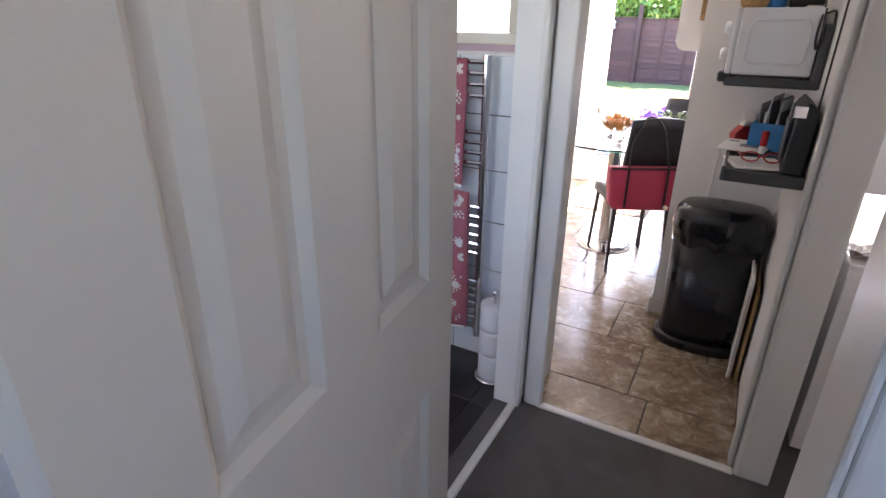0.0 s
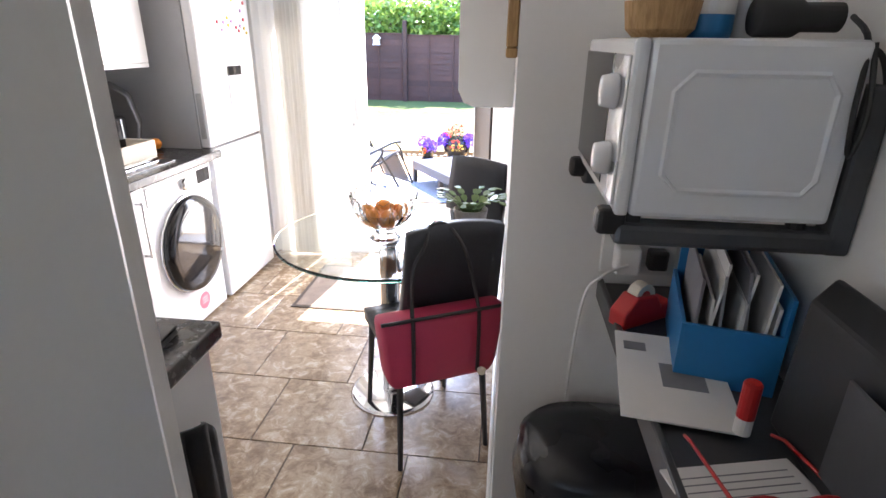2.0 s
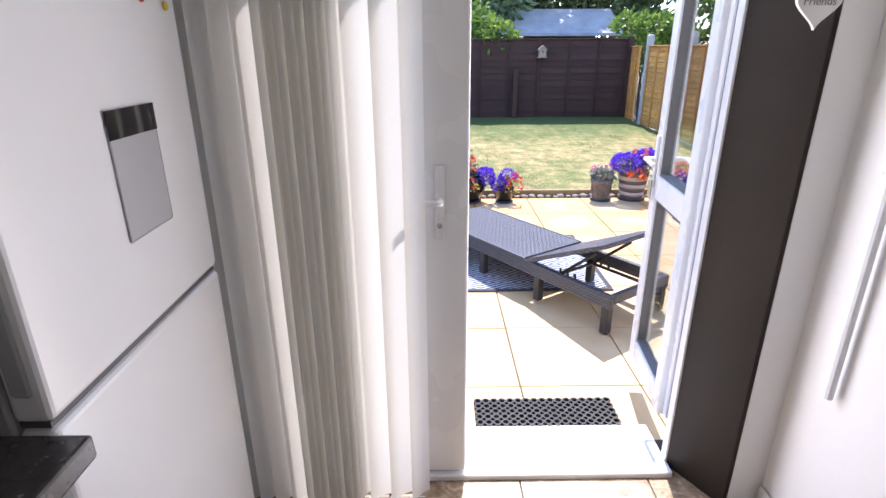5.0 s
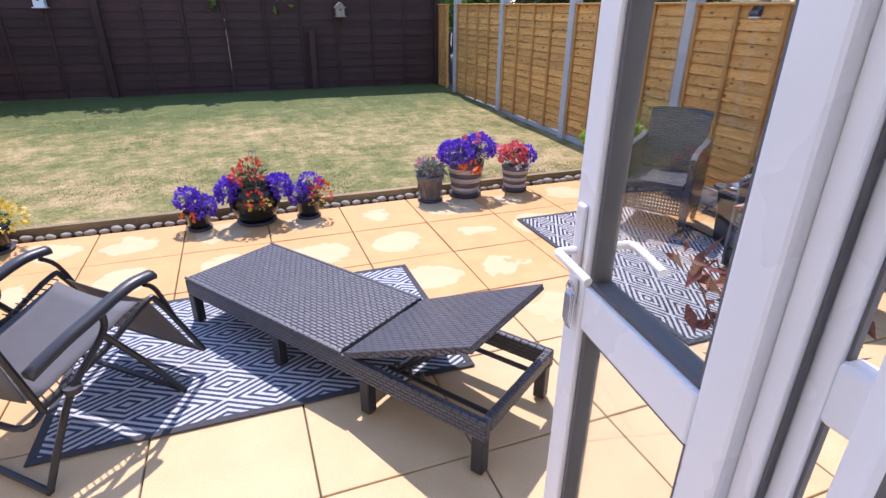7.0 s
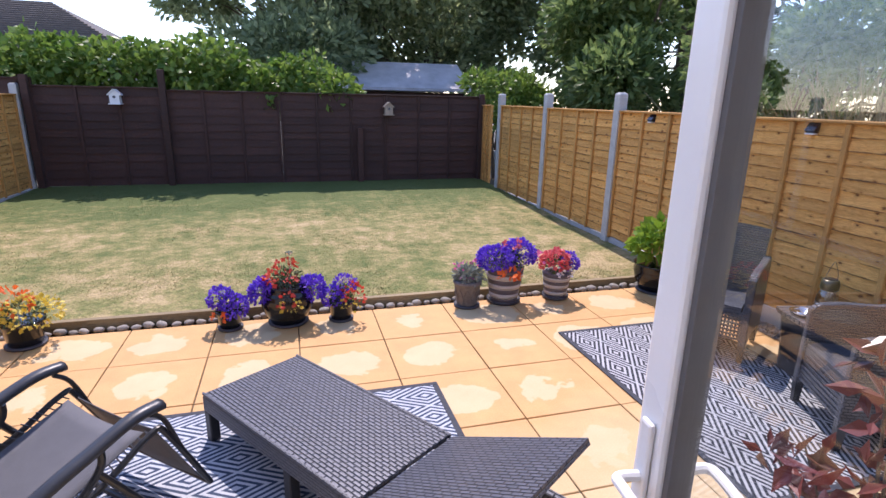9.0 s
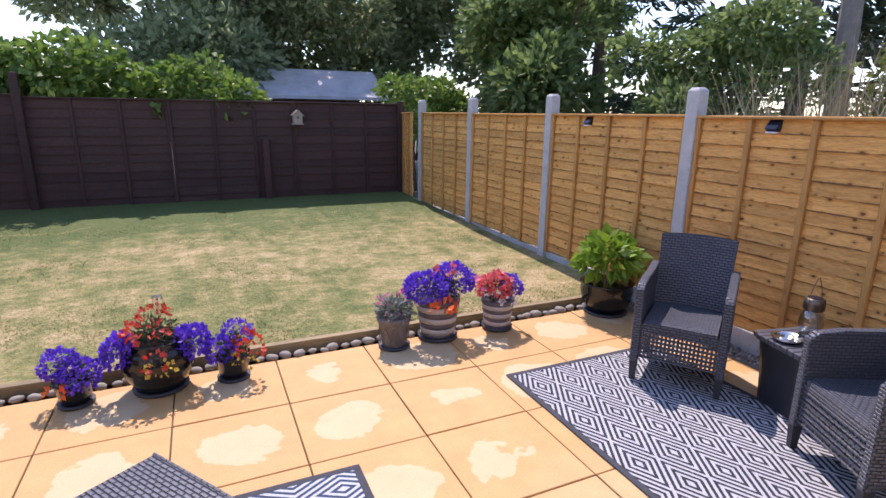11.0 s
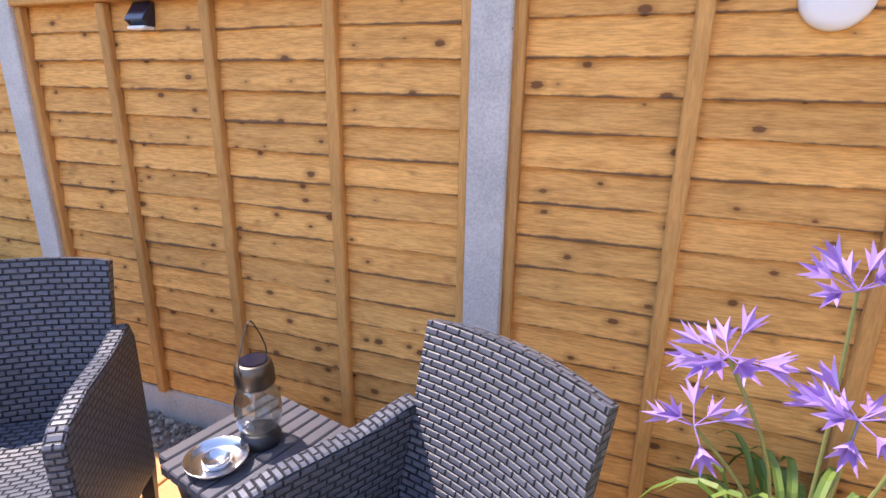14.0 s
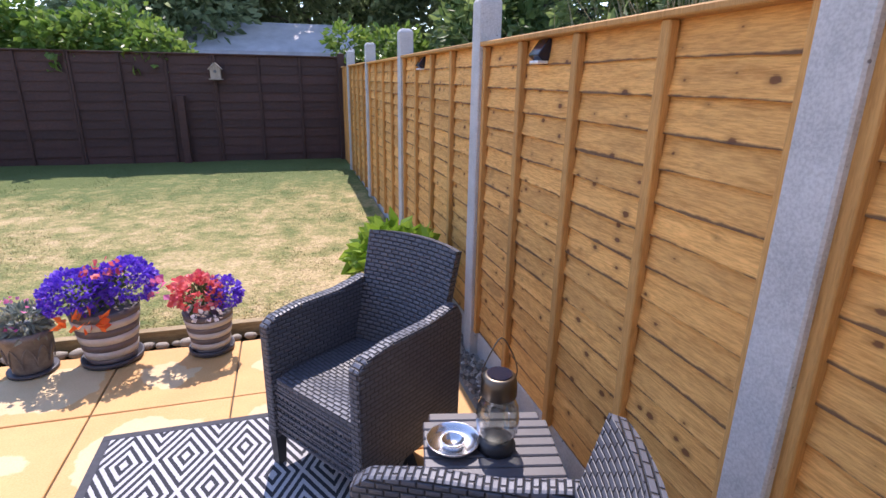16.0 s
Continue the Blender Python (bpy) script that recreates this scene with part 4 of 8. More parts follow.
# ---- reclining chair ----
def recliner():
    yaw = math.degrees(math.atan2(0.74, 0.67)) - 90
    e = thing("reclining_chair", pose(-1.80, 7.27, P, 0, 0, yaw), "folding zero-gravity recliner with grey mesh sling", "garden chair")
    hw = 0.30      # local y is forward
    for s in (-1, 1):
        x = s * hw
        arm = [(x, -0.224, 0.470), (x, -0.10, 0.518), (x, 0.03, 0.556), (x, 0.18, 0.598), (x, 0.29, 0.597)]
        bm = bmesh.new()
        pts = bend(arm, 4)
        secs = []
        for p in pts:
            secs.append([bm.verts.new(p + Vector(o)) for o in ((-0.026, 0, -0.012), (0.026, 0, -0.012), (0.030, 0, 0.006), (0.014, 0, 0.018), (-0.014, 0, 0.018), (-0.030, 0, 0.006))])
        for a, b in zip(secs, secs[1:]):
            for k in range(6):
                bm.faces.new((a[k], a[(k + 1) % 6], b[(k + 1) % 6], b[k]))
        bm.faces.new(list(reversed(secs[0])))
        bm.faces.new(secs[-1])
        part("armrest", bm, BLACKPL, e, "black plastic armrest", True)
        part("front_leg", tube(bend([(x, 0.06, 0.54), (x, 0.04, 0.47), (x, -0.11, 0.337), (x, -0.20, 0.19), (x, -0.285, 0.02)], 4), 0.013), STEELBAR, e)
        part("rear_leg", tube(bend([(x, 0.04, 0.47), (x, 0.18, 0.245), (x, 0.312, 0.013)], 4), 0.013), STEELBAR, e)
        part("seat_rail", tube(bend([(x * 0.93, -0.21, 0.32), (x * 0.93, 0.05, 0.395), (x * 0.93, 0.25, 0.487), (x * 0.93, 0.31, 0.45), (x * 0.93, 0.472, 0.12)], 4), 0.012), STEELBAR, e)
        part("back_rail", tube(bend([(x * 0.93, -0.205, 0.30), (x * 0.93, -0.296, 0.72), (x * 0.93, -0.35, 1.05)], 4), 0.012), STEELBAR, e)
        part("pivot", lathe([(0.03, -0.012), (0.03, 0.012)], 12, at=(x, -0.11, 0.337)), BLACKPL, e)
        part("arm_support", tube(bend([(x, 0.245, 0.575), (x * 0.96, 0.30, 0.52), (x * 0.93, 0.36, 0.36)], 4), 0.010), STEELBAR, e)
        lace = bmesh.new()
        for k in range(16):
            v = k / 15
            p = Vector((x * 0.90, -0.19 + 0.43 * v, 0.335 + 0.145 * v))
            tube([p + Vector((s * 0.012, 0, 0.008)), p + Vector((-s * 0.035, 0.015, 0.0))], 0.003, lace, 5)
            p = Vector((x * 0.90, -0.225 - 0.12 * v, 0.36 + 0.64 * v))
            tube([p + Vector((s * 0.012, 0.004, 0.01)), p + Vector((-s * 0.035, 0.004, -0.008))], 0.003, lace, 5)
        part("lacing", lace, STEELBAR, e, "black elastic lacing")
    for y, z in ((-0.285, 0.02), (0.312, 0.013)):
        part("floor_bar", tube([(-hw, y, z), (hw, y, z)], 0.013), STEELBAR, e)
    part("foot_bar", tube([(-hw * 0.93, 0.472, 0.12), (hw * 0.93, 0.472, 0.12)], 0.012), STEELBAR, e)
    part("back_bar", tube(bend([(-hw * 0.93, -0.205, 0.31), (-hw * 0.8, -0.285, 0.285), (hw * 0.8, -0.285, 0.285), (hw * 0.93, -0.205, 0.31)], 5), 0.012), STEELBAR, e)
    part("top_bar", tube([(-hw * 0.93, -0.35, 1.05), (hw * 0.93, -0.35, 1.05)], 0.012), STEELBAR, e)

    def sling(u, v):
        x = (2 * u - 1) * hw * 0.78
        y = -0.20 + 0.45 * v
        return (x, y, 0.33 + 0.15 * v - 0.03 * math.sin(math.pi * u)), (0, -0.3, 1)
    part("seat", surface(sling, 8, 8, 0.004), SLING, e, "grey mesh sling seat", True)

    def backs(u, v):
        x = (2 * u - 1) * hw * 0.78
        return (x, -0.222 - 0.126 * v - 0.025 * math.sin(math.pi * u), 0.34 + 0.69 * v), (0, 1, 0.2)
    part("backrest", surface(backs, 8, 8, 0.004), SLING, e, "grey mesh sling back", True)

    def pillow(u, v):
        puff = 0.035 * math.sin(math.pi * u) ** 0.5 * math.sin(math.pi * v) ** 0.5
        return ((2 * u - 1) * hw * 0.74, -0.300 - 0.03 * v + puff, 0.79 + 0.17 * v), (0, 1, 0.2)
    part("head_pillow", surface(pillow, 10, 6, 0.03), SLING, e, "padded grey head pillow", True)

    def rest(u, v):
        x = (2 * u - 1) * hw * 0.78
        return (x, 0.29 + 0.17 * v, 0.47 - 0.33 * v - 0.01 * math.sin(math.pi * u)), (0, 0.9, 0.45)
    part("leg_rest", surface(rest, 6, 4, 0.004), SLING, e, "grey mesh leg rest", True)
    return e


recliner()


# ---- plants ----
def leaf_cloud(name, pts, nrm, size, material, parent=None, aspect=0.55, seed=1, droop=0.0, kind=""):
    """Many small folded leaves, one island each, at the given places."""
    rng = np.random.default_rng(seed)
    n = len(pts)
    d = nrm + rng.normal(0, 0.55, (n, 3))
    d[:, 2] -= droop
    d /= np.linalg.norm(d, axis=1)[:, None]
    r = rng.normal(0, 1, (n, 3))
    s = np.cross(d, r)
    s /= np.linalg.norm(s, axis=1)[:, None]
    up = np.cross(s, d)
    sz = size * (0.65 + 0.7 * rng.random(n))[:, None]
    v = np.empty((n, 4, 3))
    v[:, 0] = pts
    v[:, 1] = pts + d * sz * 0.5 + s * sz * aspect * 0.5 + up * sz * 0.10
    v[:, 2] = pts + d * sz
    v[:, 3] = pts + d * sz * 0.5 - s * sz * aspect * 0.5 + up * sz * 0.10
    idx = np.arange(4 * n).reshape(-1, 4)
    faces = np.concatenate([idx[:, [0, 1, 2]], idx[:, [0, 2, 3]]])
    ob = raw_mesh(name, v.reshape(-1, 3).tolist(), faces.tolist(), material, parent)
    return ob


def on_ball(n, centre, radii, seed, lower=-0.4, inside=0.15):
    """Places and outward directions spread over a lumpy ball."""
    rng = np.random.default_rng(seed)
    d = rng.normal(0, 1, (3 * n, 3))
    d /= np.linalg.norm(d, axis=1)[:, None]
    d = d[d[:, 2] > lower][:n]
    k = 1 - inside * rng.random(len(d)) ** 0.7
    k += 0.10 * np.sin(d[:, 0] * 6 + seed) * np.cos(d[:, 1] * 5 + seed * 2)
    return np.array(centre) + d * k[:, None] * np.array(radii), d


def pot(profile, material, e, rim=None, soil=None, steps=28):
    part("pot", lathe(profile, steps), material, e, "", True)
    if soil:
        part("soil", lathe([(soil[0], soil[1] - 0.01), (soil[0], soil[1])], 20), SOIL, e)


def banded_pot(e, r0, r1, h):
    """A tapered pot in dark and pale bands on a saucer."""
    part("saucer", lathe([(r0 * 1.05, 0), (r0 * 1.25, 0.006), (r0 * 1.28, 0.032), (r0 * 1.2, 0.032), (r0 * 1.1, 0.012)], 28), SAUCER, e, "dark saucer", True)
    n = 7
    for k in range(n):
        z0, z1 = 0.012 + (h - 0.012) * k / n, 0.012 + (h - 0.012) * (k + 1) / n
        ra, rb = r0 + (r1 - r0) * k / n, r0 + (r1 - r0) * (k + 1) / n
        pale = k % 2 == 1
        part("band", lathe([(ra * 0.92, z0), (ra + 0.002 * pale, z0), (rb + 0.002 * pale, z1), (rb * 0.92, z1)], 28), STRIPE_L if pale else STRIPE_D, e, "cream band" if pale else "grey-brown band", True)
    part("soil", lathe([(r1 * 0.9, h - 0.02), (r1 * 0.9, h - 0.012)], 20), SOIL, e)


def bloom(e, centre, radii, leaf, n_leaf, flowers, seed, leaf_size=0.035):
    p, d = on_ball(n_leaf, centre, tuple(r * 0.93 for r in radii), seed, -0.5, 0.5)
    leaf_cloud("foliage", p, d, leaf_size, leaf, e, 0.4, seed)
    for k, (mat, n, size, off, rad) in enumerate(flowers):
        c = tuple(a + b for a, b in zip(centre, off))
        p, d = on_ball(n, c, rad, seed + 10 + k, -0.55, 0.22)
        leaf_cloud("blossom", p, d, size, mat, e, 0.9, seed + 20 + k)


def small_pot(x, y, label, r, h, seed, flowers, dark=True, spread=0.12):
    e = thing("flower_pot", pose(x, y, P), label, "flower pot", "flower pots along the lawn")
    part("saucer", lathe([(r * 0.8, 0), (r * 0.95, 0.004), (r * 0.97, 0.02), (r * 0.9, 0.02)], 20), SAUCER, e, "", True)
    pot([(r * 0.70, 0.006), (r * 0.78, 0.02), (r * 0.98, h * 0.85), (r * 1.06, h * 0.9), (r * 1.06, h), (r * 0.95, h)], GLAZEBLK if dark else POTSTONE, e, soil=(r * 0.95, h - 0.012))
    bloom(e, (0, 0, h + 0.035), (spread * 0.85, spread * 0.85, 0.095), LEAF_LOB, 220, flowers, seed)
    return e


small_pot(-1.38, 9.34, "small dark pot of purple lobelia on the patio", 0.095, 0.15, 3,
          [(PURPLE, 420, 0.022, (0.04, -0.03, -0.01), (0.10, 0.11, 0.10)), (PURPLE, 420, 0.022, (-0.05, 0.02, 0.04), (0.10, 0.10, 0.10)), (ORANGEP, 14, 0.035, (-0.06, -0.12, -0.05), (0.05, 0.03, 0.03))])
small_pot(-0.56, 9.33, "small black pot of purple and red flowers", 0.10, 0.16, 5,
          [(PURPLE, 380, 0.022, (-0.06, -0.02, 0.0), (0.09, 0.10, 0.09)), (PURPLE, 240, 0.022, (0.04, 0.04, 0.08), (0.09, 0.09, 0.08)), (REDP, 70, 0.030, (0.10, -0.05, 0.02), (0.09, 0.08, 0.10)), (YELLOWP, 30, 0.025, (0.06, -0.09, -0.05), (0.07, 0.05, 0.06))])
small_pot(-2.70, 9.36, "small black pot of yellow and orange flowers", 0.13, 0.19, 7,
          [(YELLOWP, 300, 0.03, (0.06, 0, 0.0), (0.18, 0.18, 0.13)), (ORANGEP, 90, 0.035, (-0.06, 0.0, 0.10), (0.14, 0.14, 0.09))], spread=0.17)

e = thing("glazed_planter", pose(-0.96, 9.37, P), "black glazed bowl planter of purple lobelia and red begonias", "planter")
part("saucer", lathe([(0.12, 0), (0.15, 0.006), (0.152, 0.02), (0.13, 0.02)], 24), SAUCER, e, "", True)
pot([(0.10, 0.008), (0.13, 0.02), (0.185, 0.12), (0.20, 0.19), (0.185, 0.27), (0.15, 0.30), (0.165, 0.315), (0.15, 0.315)], GLAZEBLK, e, soil=(0.145, 0.30))
bloom(e, (0, 0, 0.33), (0.14, 0.14, 0.11), LEAF_LOB, 300, [
    (PURPLE, 520, 0.027, (-0.18, -0.05, -0.06), (0.085, 0.10, 0.11)), (PURPLE, 560, 0.027, (0.19, -0.05, -0.06), (0.095, 0.10, 0.11)),
    (REDP, 60, 0.035, (-0.04, -0.08, 0.06), (0.12, 0.09, 0.07)), (REDP, 46, 0.032, (0.0, 0.04, 0.10), (0.09, 0.09, 0.06)),
    (REDP, 26, 0.032, (0.0, -0.20, -0.10), (0.06, 0.03, 0.07)), (YELLOWP, 26, 0.028, (0.03, -0.20, -0.13), (0.08, 0.03, 0.06))], 9)
e = thing("solar_stake_light", pose(-0.93, 9.40, P + 0.30), "small clear solar stake light in the planter", "garden light")
part("stake", tube([(0, 0, 0), (0, 0, 0.20)], 0.006), CHROME, e)
part("lamp", lathe([(0.022, 0.14), (0.026, 0.15), (0.026, 0.21), (0.028, 0.225), (0.0275, 0.24)], 14, cap=False), CLEAR, e)
part("cap", lathe([(0.029, 0.238), (0.029, 0.252)], 14), CHROME, e)

e = thing("flower_pot", pose(0.50, 9.38, P), "embossed mottled grey pot of pink dianthus on a saucer", "flower pot", "flower pots along the lawn")
part("saucer", lathe([(0.085, 0), (0.11, 0.005), (0.112, 0.022), (0.10, 0.022)], 24), SAUCER, e, "", True)
pot([(0.080, 0.008), (0.085, 0.02), (0.112, 0.20), (0.120, 0.205), (0.121, 0.235), (0.108, 0.235)], POTSTONE, e, soil=(0.105, 0.222))
for k in range(10):
    a = 2 * math.pi * k / 10
    arch = [(0.092, -0.030, 0.06), (0.1005, -0.026, 0.11), (0.108, 0.0, 0.165), (0.1005, 0.026, 0.11), (0.092, 0.030, 0.06)]
    rz = Matrix.Rotation(a, 3, "Z")
    part("embossed_leaf", tube([rz @ Vector(q) for q in bend(arch, 3)], 0.0035, steps=5), POTSTONE, e)
bloom(e, (0, 0, 0.27), (0.12, 0.12, 0.09), SILVERL, 420, [(PINKP, 34, 0.03, (0, 0, 0.05), (0.12, 0.12, 0.09))], 12, 0.05)

e = thing("striped_planter", pose(0.85, 9.42, P), "large banded planter of purple lobelia and orange petunias", "planter", "banded planters")
banded_pot(e, 0.115, 0.165, 0.31)
bloom(e, (0, 0, 0.37), (0.19, 0.18, 0.11), LEAF_LOB, 420, [
    (PURPLE, 1150, 0.024, (-0.10, -0.03, 0.02), (0.155, 0.16, 0.125)), (PURPLE, 1050, 0.024, (0.12, 0.0, 0.05), (0.14, 0.15, 0.125)),
    (ORANGEP, 22, 0.055, (-0.05, -0.21, -0.08), (0.11, 0.03, 0.04)), (CORAL, 20, 0.04, (0.03, -0.05, 0.15), (0.07, 0.06, 0.05)),
    (WHITEP, 26, 0.026, (-0.25, -0.04, -0.08), (0.06, 0.05, 0.09)), (PINKP, 14, 0.045, (0.28, -0.08, 0.02), (0.03, 0.03, 0.05))], 14)
e = thing("striped_planter", pose(1.34, 9.40, P), "banded planter of coral geraniums and purple lobelia", "planter", "banded planters")
banded_pot(e, 0.092, 0.128, 0.24)
bloom(e, (0, 0, 0.30), (0.12, 0.12, 0.09), LEAF_LOB, 300, [
    (CORAL, 420, 0.032, (-0.04, -0.02, 0.04), (0.125, 0.12, 0.10)), (PURPLE, 480, 0.022, (0.10, -0.01, 0.02), (0.08, 0.10, 0.10)),
    (WHITEP, 24, 0.026, (0.02, -0.14, -0.04), (0.07, 0.03, 0.05))], 15)

# hydrangea
e = thing("hydrangea", pose(2.36, 9.36, P), "bright green hydrangea bush in a black glazed pot", "potted shrub")
part("saucer", lathe([(0.14, 0), (0.18, 0.006), (0.182, 0.02), (0.16, 0.02)], 24), SAUCER, e, "", True)
pot([(0.12, 0.008), (0.15, 0.02), (0.20, 0.12), (0.215, 0.20), (0.205, 0.25), (0.22, 0.265), (0.20, 0.265)], GLAZEBLK, e, soil=(0.19, 0.25))
for k in range(9):
    a = k * 2.4
    part("stem", tube([(0.04 * math.cos(a), 0.04 * math.sin(a), 0.24), (0.2 * math.cos(a), 0.2 * math.sin(a), 0.52)], 0.006, steps=5), STEM, e)
p_, d_ = on_ball(430, (0, 0, 0.44), (0.235, 0.235, 0.20), 21, -0.35, 0.35)
leaf_cloud("foliage", p_, d_, 0.105, HYDL, e, 0.62, 22, 0.35)

# agapanthus
e = thing("agapanthus", pose(2.455, 6.445, P), "agapanthus with lilac flower heads in a grey plastic pot", "potted plant")
part("saucer", lathe([(0.15, 0), (0.185, 0.006), (0.19, 0.03), (0.18, 0.03), (0.16, 0.012)], 28), POTGREY, e, "", True)
pot([(0.135, 0.012), (0.15, 0.03), (0.195, 0.24), (0.205, 0.27), (0.228, 0.285), (0.23, 0.32), (0.215, 0.322), (0.205, 0.30)], POTGREY, e, soil=(0.20, 0.292))
rng = random.Random(8)


def strap_leaf(bm, root, way, length, width, rise, fall):
    way = Vector(way).normalized()
    side = Vector((-way.y, way.x, 0)).normalized()
    prev = None
    for k in range(8):
        t = k / 7
        p = Vector(root) + way * length * t * (0.6 + 0.4 * t) + Vector((0, 0, rise * math.sin(math.pi * 0.62 * t) - fall * t * t * t))
        w = width * (0.7 + 0.6 * t) * (1 - t ** 3) + 0.001
        q = [bm.verts.new(p - side * w), bm.verts.new(p + Vector((0, 0, -w * 0.5))), bm.verts.new(p + side * w)]
        if prev:
            bm.faces.new((prev[0], prev[1], q[1], q[0]))
            bm.faces.new((prev[1], prev[2], q[2], q[1]))
        prev = q


bm = bmesh.new()
for k in range(95):
    a = rng.uniform(0, 2 * math.pi)
    r = rng.uniform(0.0, 0.11)
    strap_leaf(bm, (r * math.cos(a), r * math.sin(a), 0.29), (math.cos(a + rng.uniform(-.4, .4)), math.sin(a + rng.uniform(-.4, .4)), 0),
               rng.uniform(0.10, 0.31), rng.uniform(0.007, 0.012), rng.uniform(0.12, 0.30), rng.uniform(0.04, 0.22))
part("leaves", bm, AGAL, e, "arching strap leaves")
for hx, hy, hz, bn in ((-0.08, 0.04, 1.03, 9), (-0.18, 0.225, 0.92, 10), (-0.22, 0.045, 0.87, 12), (-0.05, -0.19, 0.92, 11), (-0.03, -0.17, 0.81, 3), (-0.16, 0.255, 0.765, 6)):
    part("stem", tube(bend([(hx * 0.2, hy * 0.2, 0.30), (hx * 0.6, hy * 0.5, 0.3 + (hz - 0.3) * 0.6), (hx, hy, hz)], 4), 0.0035, steps=6), STEM, e)
    bm = bmesh.new()
    for k in range(bn):
        a, z = 2.4 * k, rng.uniform(-0.3, 0.8)
        w = Vector((math.cos(a) * math.sqrt(1 - z * z), math.sin(a) * math.sqrt(1 - z * z), z))
        b0 = Vector((hx, hy, hz)) + w * 0.045
        tube([Vector((hx, hy, hz)), b0], 0.0012, bm, 4)
        for q in range(6):
            sd = w.orthogonal().normalized()
            sd.rotate(Matrix.Rotation(q * math.pi / 3, 3, w))
            tg = w.cross(sd)
            mid = b0 + w * 0.03 + sd * 0.009
            tip = b0 + w * 0.052 + sd * 0.026
            vs = [bm.verts.new(v) for v in (b0, mid + tg * 0.006, tip, mid - tg * 0.006)]
            bm.faces.new(vs)
    part("flower_head", bm, LILAC, e, "lilac trumpet flower head")

# gaura
e = thing("gaura", pose(2.50, 5.72, P), "wispy white-flowered gaura in a dark pot", "potted plant")
pot([(0.12, 0), (0.17, 0.24), (0.18, 0.25), (0.18, 0.28), (0.16, 0.28)], POTGREY, e, soil=(0.15, 0.26))
bm = bmesh.new()
tips = []
for k in range(46):
    a, r = rng.uniform(0, 6.28), rng.uniform(0.08, 0.36)
    h = rng.uniform(0.4, 0.80) - r * 0.3
    tip = Vector((r * math.cos(a), r * math.sin(a), 0.26 + h))
    ln = bend([(0.05 * math.cos(a), 0.05 * math.sin(a), 0.26), (r * 0.4 * math.cos(a), r * 0.4 * math.sin(a), 0.26 + h * 0.6), tip], 4)
    tube(ln, 0.0022, bm, 4)
    tips += [(p, k) for p in ln[2:]]
part("stems", bm, STEM, e, "thin green stems")
pts = np.array([p + Vector((rng.gauss(0, 0.02), rng.gauss(0, 0.02), rng.gauss(0, 0.02))) for p, _ in tips for _ in range(3)])
leaf_cloud("foliage", pts, np.random.default_rng(3).normal(0, 1, pts.shape), 0.032, leaf_material("gaura_leaf", (0.12, 0.18, 0.04), (0.30, 0.34, 0.10)), e, 0.4, 31)
pts = np.array([p + Vector((rng.gauss(0, 0.015), rng.gauss(0, 0.015), rng.gauss(0.01, 0.01))) for p, k in tips[6::7] for _ in range(3)])
leaf_cloud("blossom", pts, np.random.default_rng(5).normal(0, 1, pts.shape), 0.025, WHITEP, e, 0.8, 33)

# photinia in a pot beside the door
e = thing("photinia", pose(0.42, 6.02, P) @ Matrix.Scale(0.82, 4), "red-leaved photinia shrub in a dark pot beside the door", "potted shrub")
pot([(0.12, 0), (0.16, 0.28), (0.175, 0.29), (0.175, 0.32), (0.155, 0.32)], POTGREY, e, soil=(0.15, 0.30))
bm = bmesh.new()
pl = []
for k in range(11):
    a, r = 2.4 * k, 0.10 + 0.03 * k
    h = 1.5 - 0.06 * k * rng.uniform(0.6, 1.4)
    ln = bend([(0.02 * math.cos(a), 0.02 * math.sin(a), 0.30), (r * 0.5 * math.cos(a), r * 0.5 * math.sin(a), 0.3 + h * 0.4), (r * math.cos(a), r * math.sin(a), h)], 6)
    tube(ln, [0.009 - 0.0005 * i for i in range(len(ln))], bm, 6)
    pl += ln[3:]
part("stems", bm, BARK, e, "thin brown stems")
pts = np.array([p + Vector((rng.gauss(0, 0.03), rng.gauss(0, 0.03), rng.gauss(0, 0.03))) for p in pl for _ in range(4)])
leaf_cloud("foliage", pts, np.random.default_rng(7).normal(0, 1, pts.shape) + np.array((0, 0, 0.3)), 0.095, REDLEAF, e, 0.42, 35)

# willow hurdle beside the gaura
e = thing("willow_screen", pose(1.80, 5.85, P), "pale woven willow hoop screen on the patio", "garden screen")
rim = bend([(-0.05, 0.48, -0.0), (-0.05, 0.43, 0.143), (-0.05, 0.306, 0.44), (-0.05, 0.19, 0.69), (-0.02, 0.02, 0.95), (0.05, -0.32, 1.05), (0.05, -0.50, 0.8), (0.05, -0.55, 0.3), (0.05, -0.55, 0.0)], 5)
part("rim", tube(rim, 0.017), WILLOW, e)
coil = []
for k in range(len(rim) - 1):
    d = (rim[k + 1] - rim[k]).normalized()
    u = Vector((1, 0, 0)) - d * d.x
    u.normalize()
    v = d.cross(u)
    for q in range(14):
        a = 4 * math.pi * q / 14
        coil.append(rim[k].lerp(rim[k + 1], q / 14) + (u * math.cos(a) + v * math.sin(a)) * 0.019)
part("binding", tube(coil, 0.005, steps=5), WILLOW, e)
for k in range(12):
    a, b = rim[(k * 3 + 2) % len(rim)], rim[(k * 7 + 19) % len(rim)]
    if (a - b).length > 0.25:
        m_ = (a + b) / 2 + Vector((rng.uniform(-0.03, 0.03), rng.uniform(-0.05, 0.05), rng.uniform(-0.03, 0.03)))
        part("withy", tube(bend([a, m_, b], 5), 0.005, steps=6), WILLOW, e)

